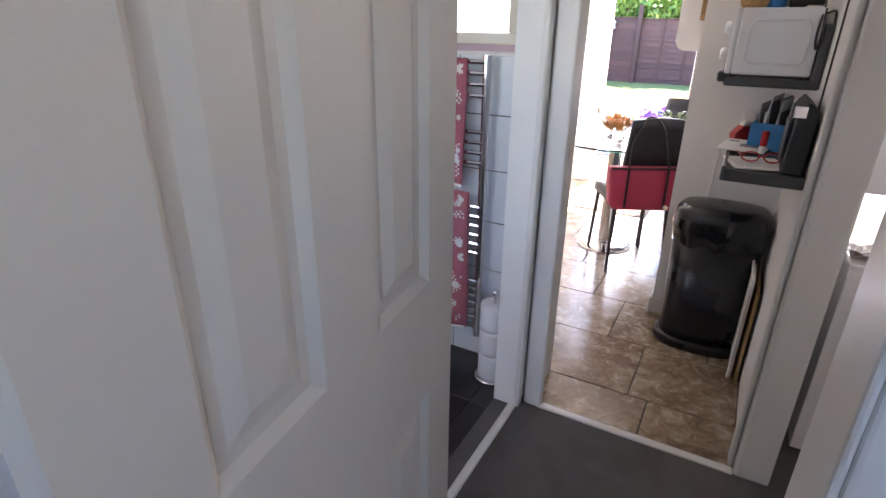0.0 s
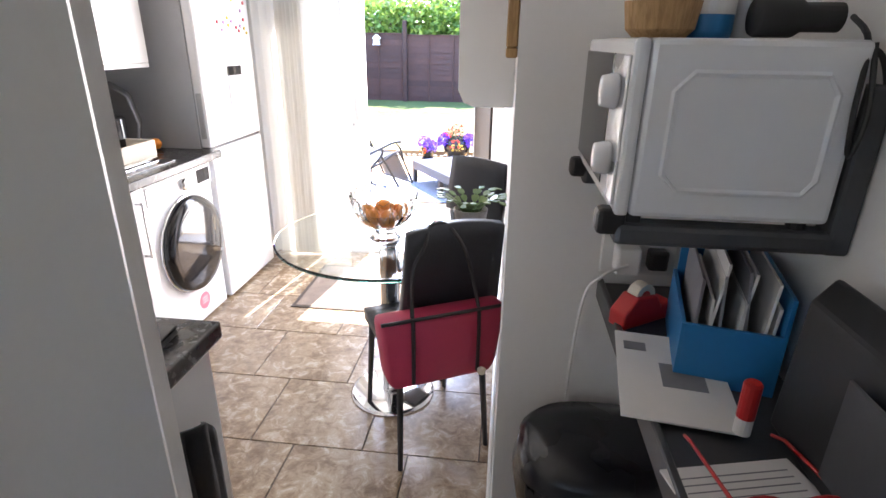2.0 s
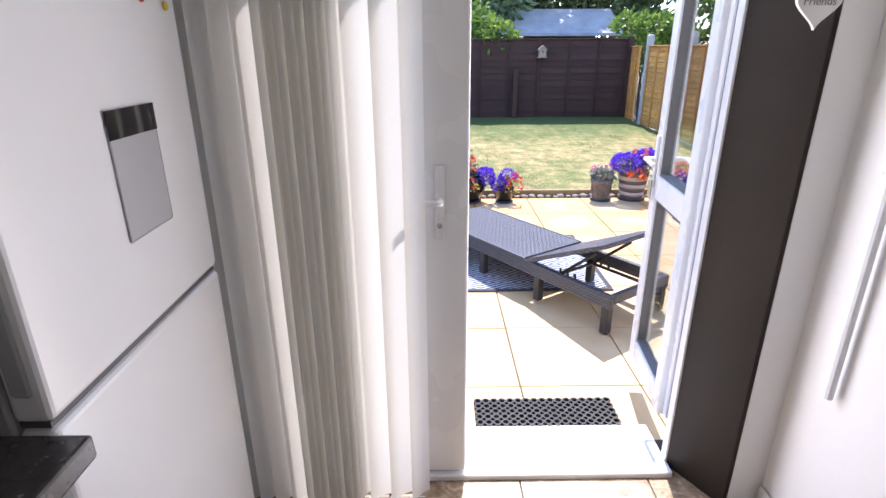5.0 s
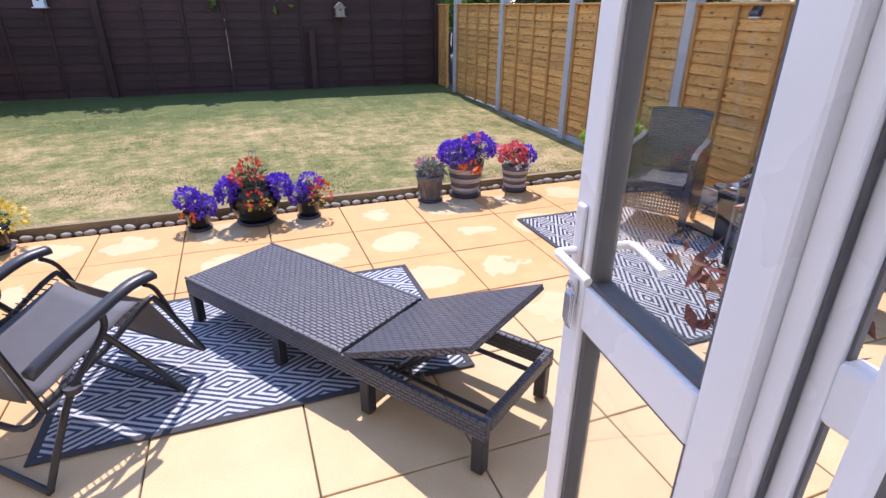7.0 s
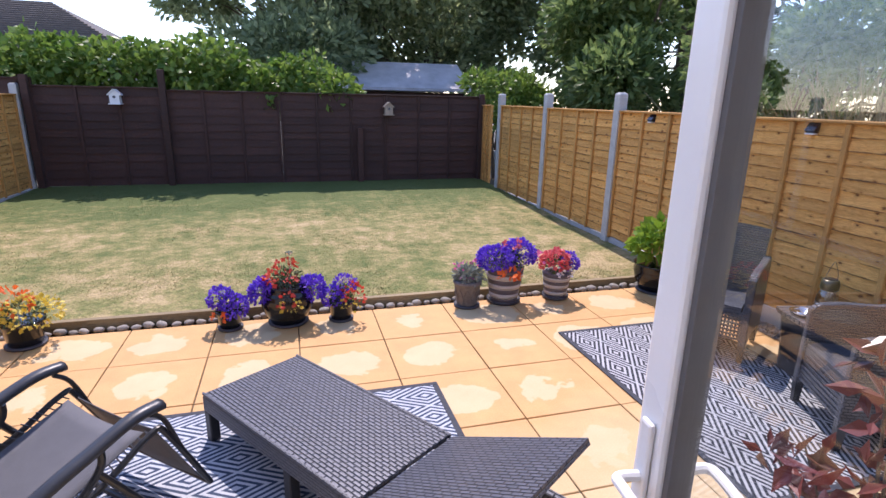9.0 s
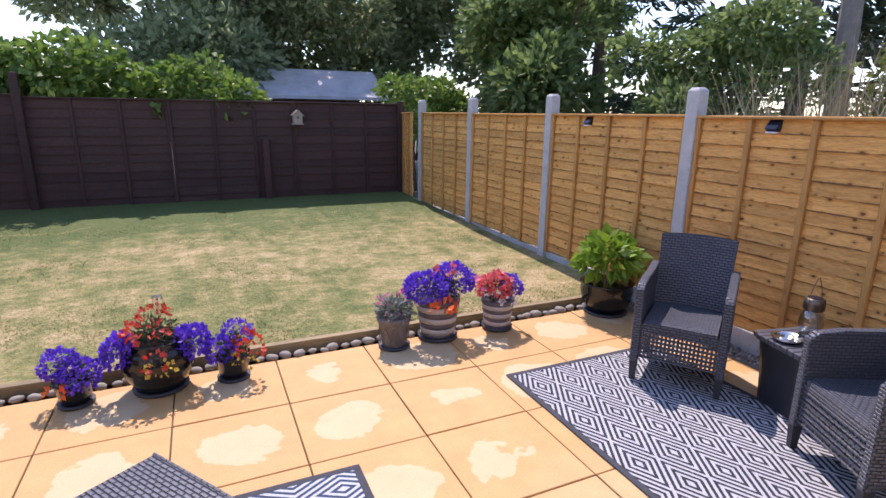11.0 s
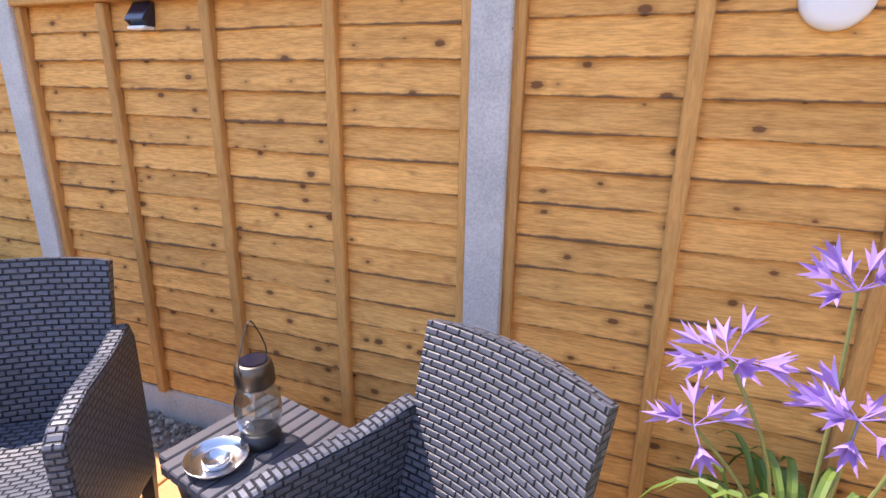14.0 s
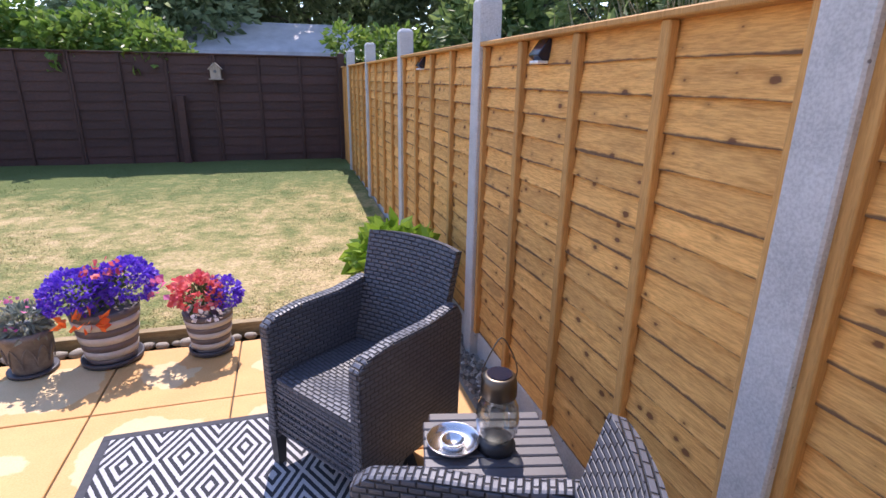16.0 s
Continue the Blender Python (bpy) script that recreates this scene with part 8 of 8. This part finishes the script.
shelf_unit()
for k in range(3):
    f = thing("figurine", pose(-0.345 + 0.012 * k, 3.82 - 0.055 * k, 1.393, 0, 0, 90 + 15 * k), "small dark carved animal figurine on the shelf", "figurine", "shelf figurines")
    bm = lathe([(0.022, 0), (0.026, 0.012), (0.022, 0.035), (0.014, 0.048), (0.020, 0.058), (0.021, 0.072), (0.012, 0.084), (0.002, 0.087)], 14)
    tube([(0.015, -0.012, 0.04), (0.030, -0.02, 0.055), (0.016, -0.022, 0.068)], 0.006, bm, 6)
    tube([(-0.015, -0.012, 0.04), (-0.030, -0.02, 0.055), (-0.016, -0.022, 0.068)], 0.006, bm, 6)
    f2 = link("figure", bm, plain("dark_bronze_resin", (0.03, 0.02, 0.016), 0.35), f, "", True)
e = thing("cup", pose(-0.34, 4.05, 1.393), "cream cup on the shelf", "cup")
part("body", lathe([(0.022, 0), (0.030, 0.06), (0.028, 0.06), (0.020, 0.006)], 18), CREAM, e, "", True)
for k, (y, h, mt, lb) in enumerate(((3.38, 0.15, plain("purple_box", (0.30, 0.06, 0.20), 0.5), "purple tea box on the shelf"), (3.31, 0.105, CREAM, "cream tea box with printed label on the shelf"), (3.45, 0.10, plain("black_tin", (0.03, 0.03, 0.035), 0.4), "dark tea tin on the shelf"))):
    f = thing("tea_box", pose(-0.335, y, 1.393), lb, "box")
    part("carton", box((-0.035, -0.03, 0), (0.045, 0.03, h), 0.002, 1), mt, f)
    part("label", box((-0.0365, -0.02, h * 0.2), (-0.0352, 0.02, h * 0.6)), PAPER if k != 1 else INK, f)
e = thing("picture_frame", pose(-0.2405, 2.945, 1.442), "oak framed small picture on the white wall", "picture")
part("image", box((-0.012, -0.12, 0.02), (-0.008, 0.12, 0.30)), plain("sepia_picture", (0.36, 0.33, 0.29), 0.4, vary=0.5, scale=24), e)
for lo, hi in (((-0.024, -0.145, 0), (0, 0.145, 0.02)), ((-0.024, -0.145, 0.30), (0, 0.145, 0.32)), ((-0.024, -0.145, 0.02), (0, -0.12, 0.30)), ((-0.024, 0.12, 0.02), (0, 0.145, 0.30))):
    part("rail", box(lo, hi, 0.003, 1), OAK, e)
e = thing("heart_ornament", pose(-0.412, 5.064, 1.515), "white heart ornament lettered Friends on a string", "ornament")
hp = []
for k in range(28):
    a = 2 * math.pi * k / 28
    hp.append((0.0034 * 16 * math.sin(a) ** 3, 0.0034 * (13 * math.cos(a) - 5 * math.cos(2 * a) - 2 * math.cos(3 * a) - math.cos(4 * a))))
part("heart", extrude_profile(hp, "y", -0.006, 0.004, 0.001), PAPER, e)
part("string", tube([(-0.02, -0.001, 0.035), (0, 0.0, 0.10), (0.02, -0.001, 0.035)], 0.001, steps=5), OAK, e)
tx = bpy.data.curves.new("lettering", "FONT")
tx.body, tx.size, tx.align_x, tx.extrude = "Friends", 0.026, "CENTER", 0.0004
tx.materials.append(INK)
to = new("lettering", tx)
to.parent = e
to.matrix_basis = pose(0, -0.0068, -0.004, 90, 0, 0)
e = thing("wall_pipe", pose(-0.262, 4.90, 0), "white painted pipe on the kitchen wall", "pipe")
part("pipe", tube([(0, 0, 0.55), (0, 0, 2.3)], 0.011), UPVC, e)
part("clip", box((-0.018, -0.016, 1.15), (0.02, 0.016, 1.18), 0.003, 1), UPVC, e)


# ---- blinds at the garden doors ----
def door_blinds():
    e = thing("door_blind", pose(0, 5.095, 0), "cream vertical blinds drawn over the closed door leaf", "blind")
    part("headrail", box((-1.93, -0.02, 2.05), (-0.50, 0.025, 2.085), 0.003, 1), UPVC, e)
    xs = [(-1.895 + 0.055 * k, 44 + 12 * math.sin(k * 1.7)) for k in range(4)] + [(-1.695 + 0.0165 * k, 64 + 11 * math.sin(k * 2.1)) for k in range(11)] + [(-1.478, 34), (-1.415, 44), (-1.352, 52)]
    for x, ang in xs:
        bm = bmesh.new()
        rows = []
        for i in range(5):
            s = (i / 4 - 0.5) * 0.088
            c = 0.011 * (1 - (2 * i / 4 - 1) ** 2)
            rows.append((bm.verts.new((s, c, 0.030)), bm.verts.new((s, c, 2.05))))
        for a, b in zip(rows, rows[1:]):
            bm.faces.new((a[0], b[0], b[1], a[1]))
        bmesh.ops.rotate(bm, verts=bm.verts, cent=(0, 0, 0), matrix=Matrix.Rotation(radians(ang), 3, "Z"))
        bmesh.ops.translate(bm, vec=(x, 0, 0), verts=bm.verts)
        o = part("slat", bm, BLIND, e, "", True)
    ch = tube([(-1.90, 0.0, 0.035), (-1.70, 0.01, 0.022), (-1.55, 0.0, 0.035), (-1.34, 0.0, 0.035)], 0.002, steps=5)
    part("bottom_chain", ch, PAPER, e, "white bead chain")


door_blinds()

# ---- beyond the garden ----
IVY = leaf_material("ivy_leaf", (0.08, 0.17, 0.025), (0.22, 0.32, 0.065), 0.45, 0.45)
TREE1 = leaf_material("tree_leaf", (0.13, 0.18, 0.085), (0.40, 0.47, 0.25), 0.45, 0.6)
TREE2 = leaf_material("bright_tree_leaf", (0.07, 0.13, 0.035), (0.24, 0.32, 0.11), 0.5, 0.5)
CONIF = leaf_material("conifer_needle", (0.03, 0.055, 0.03), (0.085, 0.12, 0.065), 0.55, 0.2)
GOLDC = leaf_material("golden_conifer_leaf", (0.16, 0.22, 0.03), (0.30, 0.34, 0.06), 0.6, 0.2)
STRAW = leaf_material("straw_grass", (0.20, 0.18, 0.09), (0.42, 0.34, 0.20), 0.8, 0.1)
ROOFG = plain("grey_felt_roof", (0.48, 0.46, 0.48), 0.85, vary=0.25, scale=3, bump=0.3)
ROOFT = plain("brown_roof_tile", (0.10, 0.085, 0.078), 0.85, vary=0.3, scale=6, bump=0.5)
BRICK = plain("red_brown_brick", (0.16, 0.085, 0.065), 0.85, vary=0.4, scale=14, bump=0.4)
SOFFIT = plain("dark_fascia", (0.035, 0.03, 0.03), 0.6)


def tree(name, base, height, blobs, leaf, n, size, label, category="tree", trunk=0.12, lean=(0, 0), droop=0.1, lower=-0.8, inside=0.5):
    """A tapered trunk with limbs, and a crown of many small leaves in uneven lobes."""
    e = thing(name, pose(*base), label, category)
    rg = random.Random(int(base[0] * 31 + base[1] * 7))
    top = Vector((lean[0], lean[1], height))
    ln = bend([(0, 0, 0), top * 0.4 + Vector((rg.uniform(-.1, .1), rg.uniform(-.1, .1), 0)), top * 0.8], 5)
    part("trunk", tube(ln, [trunk * (1 - 0.07 * i) for i in range(len(ln))], steps=8), BARK, e)
    limbs = bmesh.new()
    pts, nrm = [], []
    tot = sum(b[3] * b[4] for b in blobs)
    for k, (x, y, z, r, rz) in enumerate(blobs):
        tube(bend([top * 0.35, (top * 0.55 + Vector((x, y, z))) / 2, (x, y, z)], 3), [trunk * 0.35 * (1 - 0.12 * i) for i in range(7)], limbs, 6)
        p, d = on_ball(max(30, int(n * r * rz / tot)), (x, y, z), (r, r, rz), k + int(base[1]), lower, inside)
        pts.append(p)
        nrm.append(d)
    part("limb", limbs, BARK, e)
    leaf_cloud("crown", np.concatenate(pts), np.concatenate(nrm), size, leaf, e, 0.55, int(abs(base[0]) * 10) + 3, droop)
    return e


def lobes(seed, n, w, d, z0, z1, r0, r1):
    rg = random.Random(seed)
    return [(rg.uniform(-w, w), rg.uniform(-d, d), rg.uniform(z0, z1), rg.uniform(r0, r1), rg.uniform(r0, r1) * 0.85) for _ in range(n)]


# ivy hedge tumbling over the back fence
e = thing("ivy_hedge", pose(-3.4, 16.2, 0), "bright green ivy hedge spilling over the back fence", "hedge")
pp, dd = [], []
for k in range(18):
    x = -3.4 + 0.40 * k
    p, d = on_ball(620, (x, 0.25 * math.sin(k * 2.1), 1.92 + 0.10 * math.sin(k * 1.3) - 0.06 * max(0, k - 11)), (0.55, 0.62, 0.55 + 0.10 * math.sin(k * 1.7)), 40 + k, -0.9, 0.3)
    pp.append(p)
    dd.append(d)
leaf_cloud("foliage", np.concatenate(pp), np.concatenate(dd), 0.13, IVY, e, 0.8, 55, 0.5)
part("stems", tube(bend([(-3, 0, 0), (-2.8, 0, 1.5), (0, 0, 1.9), (2.6, 0, 1.4)], 5), 0.05), BARK, e)

tree("tree", (-0.5, 21.5, P), 5.5, lobes(1, 22, 2.7, 1.6, 1.6, 6.5, 0.9, 1.6), TREE1, 26000, 0.21, "tall dark green tree behind the back fence")
tree("tree", (3.2, 22.5, P), 6.0, lobes(2, 22, 3.0, 1.4, 1.6, 7.4, 0.9, 1.6), TREE1, 26000, 0.21, "tall dark green tree behind the back fence")
tree("tree", (8.2, 22.0, P), 6.5, lobes(3, 20, 2.6, 1.5, 1.5, 7.6, 0.9, 1.7), TREE1, 22000, 0.22, "tall dark green tree beyond the garden corner")
tree("tree", (5.9, 15.2, P), 4.0, lobes(4, 15, 1.5, 1.2, 1.4, 4.3, 0.5, 1.0), TREE2, 14000, 0.17, "lighter green tree beyond the side fence")
tree("shrub", (3.5, 16.6, P), 1.8, lobes(5, 7, 0.8, 0.5, 1.2, 2.1, 0.35, 0.6), IVY, 3000, 0.13, "bright green shrub beyond the fence corner", "shrub", 0.05)
tree("shrub", (5.6, 11.4, P), 2.0, lobes(6, 12, 0.9, 1.4, 1.3, 2.7, 0.4, 0.75), TREE2, 6500, 0.12, "grey-green shrub beyond the side fence", "shrub", 0.05)


def conifer(x, y, h, r, material, label, n=5200, seed=1, lean=0.0):
    e = thing("conifer", pose(x, y, P), label, "tree")
    part("trunk", tube([(0, 0, 0), (lean * 0.5, 0, h * 0.5), (lean, 0, h)], [0.20, 0.14, 0.03]), BARK, e)
    rg = np.random.default_rng(seed)
    bm = bmesh.new()
    pts, nrm = [], []
    m = 46
    for k in range(m):
        z = h * (0.16 + 0.82 * (k + rg.random()) / m)
        a = rg.random() * 6.28
        L = r * (1.05 - 0.85 * z / h) * (0.6 + 0.6 * rg.random())
        tip = np.array([lean * z / h + L * math.cos(a), L * math.sin(a), z - 0.10 * L])
        root = np.array([lean * z / h, 0, z])
        tube([root, (root + tip) / 2 + np.array([0, 0, 0.06 * L]), tip], [0.03, 0.02, 0.008], bm, 5)
        c = n // m
        t = 0.25 + 0.8 * rg.random(c)
        q = root + (tip - root) * t[:, None] + rg.normal(0, 1, (c, 3)) * np.array([0.22, 0.22, 0.09])
        pts.append(q)
        nrm.append(np.tile((tip - root) / (np.linalg.norm(tip - root) + 1e-6), (c, 1)))
    part("limb", bm, BARK, e)
    leaf_cloud("crown", np.concatenate(pts), np.concatenate(nrm), 0.26, material, e, 0.28, seed, 0.25)


conifer(9.6, 12.8, 9.0, 3.6, CONIF, "tall dark conifer beyond the side fence", 9000, 4)
conifer(8.6, 17.2, 8.5, 3.2, CONIF, "tall dark conifer beyond the side fence", 7000, 5)
conifer(12.2, 8.9, 6.8, 2.6, CONIF, "tall dark conifer beyond the side fence", 7000, 6)
tree("shrub", (8.0, 9.35, P), 2.6, lobes(8, 8, 0.5, 0.7, 1.4, 3.1, 0.4, 0.65), GOLDC, 4200, 0.11, "golden conifer bush beyond the side fence", "shrub", 0.06)
tree("tree", (10.0, 5.35, P), 2.6, lobes(9, 9, 0.5, 0.55, 2.0, 3.0, 0.22, 0.42), TREE1, 1500, 0.14, "slender dark shrub beyond the side fence", "shrub", 0.05)
for k, (x, y, lean) in enumerate(((7.0, 10.5, 0.2), (7.3, 9.9, -0.6))):
    e = thing("bare_tree", pose(x, y, P), "leaning bare grey tree trunk beyond the fence", "tree")
    part("trunk", tube(bend([(0, 0, 0), (0.05, lean * 0.4, 2.2), (0.1, lean, 5.5)], 5), [0.17 - 0.008 * i for i in range(11)], steps=10), plain("grey_bark", (0.22, 0.19, 0.165), 0.9, vary=0.35, scale=6, bump=0.7, fine=30), e)


def dry_grass():
    e = thing("dry_grasses", pose(4.4, 8.9, P), "tall straw-coloured grasses beyond the fence", "ornamental grass")
    rg = np.random.default_rng(12)
    n = 480
    root = np.stack([rg.normal(0, 0.35, n), rg.normal(0, 0.55, n), np.zeros(n)], 1)
    out = rg.normal(0, 1, (n, 2))
    h = 1.6 + 0.7 * rg.random(n)
    tip = root + np.stack([out[:, 0] * 0.35, out[:, 1] * 0.45, h], 1)
    mid = (root + tip) / 2 + np.stack([np.zeros(n), np.zeros(n), 0.18 * h], 1)
    w = 0.007
    a = rg.random(n) * 6.28
    s = np.stack([np.cos(a), np.sin(a), np.zeros(n)], 1) * w
    v = np.empty((n, 5, 3))
    v[:, 0], v[:, 1], v[:, 2], v[:, 3], v[:, 4] = root - s, root + s, mid + s, mid - s, tip
    i = np.arange(5 * n).reshape(-1, 5)
    faces = [tuple(q) for q in i[:, [0, 1, 2, 3]].tolist()] + [tuple(q) for q in i[:, [3, 2, 4]].tolist()]
    tagged(raw_mesh("tuft", v.reshape(-1, 3).tolist(), faces, STRAW, e), kind="stuff")


dry_grass()


def shed():
    e = thing("shed", pose(1.7, 19.0, P), "garden shed with a pale grey felt roof behind the fence", "shed")
    part("wall", box((-1.7, 0.25, 0), (1.9, 2.3, 1.85)), DWOOD, e)
    bm = extrude_profile([(-0.05, 1.95), (1.25, 2.62), (2.55, 1.95), (2.55, 1.88), (1.25, 2.54), (-0.05, 1.88)], "x", -1.9, 2.0)
    part("roof", bm, ROOFG, e, "pale grey felt roof")


shed()


def house_left():
    e = thing("neighbour_house", pose(-6.2, 21.0, P), "neighbouring house with a brown tiled hipped roof", "house")
    part("wall", box((-4, 0, 0), (1.4, 6, 2.5)), RENDERW, e)
    part("fascia", box((-4.3, -0.32, 2.42), (1.7, 6.3, 2.58)), WHITEPL, e, "white fascia board")
    bm = bmesh.new()
    v = [bm.verts.new(p) for p in ((-4.4, -0.4, 2.58), (1.8, -0.4, 2.58), (1.8, 6.4, 2.58), (-4.4, 6.4, 2.58), (-2.2, 3.0, 4.1), (-0.9, 3.0, 4.1))]
    for f in ((0, 1, 5, 4), (1, 2, 5), (2, 3, 4, 5), (3, 0, 4), (3, 2, 1, 0)):
        bm.faces.new([v[i] for i in f])
    roof = part("roof", bm, ROOFT, e, "brown tiled roof")
    for k in range(22):
        t = (k + 0.5) / 22
        z = 2.6 + 1.5 * t
        part("tile_course", box((-4.4 + 2.2 * t, -0.42 + 3.4 * t, z - 0.03), (1.8 - 2.7 * t, -0.36 + 3.4 * t, z + 0.02)), ROOFT, roof)


house_left()


def house_right():
    e = thing("brick_house", pose(9.4, 1.72, P), "brown brick house with white windows and dark eaves", "house")
    wl = part("wall", box((0, -6, 0), (6, 3.3, 2.45)), BRICK, e)
    me = None
    for k in range(14):
        for j in range(8):
            bm = box((-0.012, 0, 0), (0.004, 0.215, 0.065), 0.003, 1) if me is None else None
            if bm:
                o = link("brick", bm, BRICK, wl)
                me = o.data
            else:
                o = new("brick", me)
                o.parent = wl
            o.location = (0, 3.08 - 0.225 * j - (0.11 if k % 2 else 0), 1.38 + 0.075 * k)
    part("eaves", box((-0.55, -6.3, 2.45), (6.2, 3.85, 2.62)), SOFFIT, e, "dark eaves board")
    bm = bmesh.new()
    v = [bm.verts.new(p) for p in ((-0.6, -6.3, 2.62), (-0.6, 3.9, 2.62), (3, 3.0, 5.0), (3, -6, 5.0), (6.3, 3.9, 2.62), (6.3, -6.3, 2.62))]
    for f in ((0, 1, 2, 3), (1, 4, 2), (4, 5, 3, 2), (5, 0, 3)):
        bm.faces.new([v[i] for i in f])
    part("roof", bm, ROOFT, e)
    for y in (2.45, 0.2):
        w = part("window", box((-0.05, y - 0.55, 1.2), (0.01, y + 0.55, 2.30), 0.005, 1), WHITEPL, e, "white window frame")
        for s in (-1, 1):
            part("pane", box((-0.062, y + s * 0.27 - 0.21, 1.28), (-0.051, y + s * 0.27 + 0.21, 2.22)), SOLAR, w, "dark window pane")
    d = thing("satellite_dish", pose(9.0, 5.35, 1.95 + P), "pale satellite dish on the neighbouring house", "satellite dish")
    bm = lathe([(0.0001, 0.0), (0.12, 0.02), (0.19, 0.05), (0.22, 0.08), (0.216, 0.085), (0.18, 0.06), (0.001, 0.012)], 24)
    bmesh.ops.rotate(bm, verts=bm.verts, cent=(0, 0, 0), matrix=Matrix.Rotation(radians(-70), 3, "Y"))
    part("dish", bm, plain("dish_cream", (0.5, 0.42, 0.34), 0.5), d, "", True)
    part("arm", tube([(0, 0, 0), (0.2, -0.3, -0.35)], 0.02), SOFFIT, d)


house_right()

# ---- pieces of floors and paving ----
SX, SY = 0.594, 0.587


def slab_mesh(w, d, h=0.02):
    bm = box((-w / 2, -d / 2, -h), (w / 2, d / 2, 0.0), 0.003, 1)
    me = bpy.data.meshes.new("slab")
    bm.to_mesh(me)
    bm.free()
    me.materials.append(SLAB)
    return me


slab_me = slab_mesh(SX - 0.007, SY - 0.007)
rs = random.Random(2)
for i in range(-7, 5):
    for j in range(-7, 0):
        x, y = -0.295 + SX * (i + 0.5), 9.465 + SY * (j + 0.5)
        if x > 2.6 or x < -4.9 or y < 5.45:
            continue
        s = new("slab", slab_me)
        s.parent = patio
        s.location = (x, y, P + rs.uniform(-0.0015, 0.0015))
        s.rotation_euler = (rs.uniform(-0.003, 0.003), rs.uniform(-0.003, 0.003), 0)


def tile_grid(parent, name, material, x0, x1, y0, y1, tw, td, shift, gap=0.005, top=0.0):
    cache = {}
    j = 0
    y = y0
    while y < y1 - 0.01:
        ye = min(y + td, y1)
        x = x0 - (shift * j) % tw
        while x < x1 - 0.01:
            xa, xb = max(x, x0), min(x + tw, x1)
            x += tw
            if xb - xa < 0.02:
                continue
            key = (round(xb - xa, 3), round(ye - y, 3))
            if key not in cache:
                bm = box((-key[0] / 2 + gap / 2, -key[1] / 2 + gap / 2, -0.006), (key[0] / 2 - gap / 2, key[1] / 2 - gap / 2, 0), 0.0015, 1)
                me = bpy.data.meshes.new(name)
                bm.to_mesh(me)
                bm.free()
                me.materials.append(material)
                cache[key] = me
            t = new(name, cache[key])
            t.parent = parent
            t.location = ((xa + xb) / 2, (y + ye) / 2, top + random.uniform(0, 0.0006))
        y = ye
        j += 1


tile_grid(floor_k, "tile", TILE, -2.45, 0.205, 1.965, 5.30, 0.45, 0.415, 0.18)
tile_grid(floor_k, "tile", TILE, -0.57, 0.205, 1.72, 1.965, 0.45, 0.415, 0.18)
tile_grid(floor_b, "tile", BLACKTILE, -2.25, -0.60, -0.2, 1.94, 0.30, 0.30, 0.0)
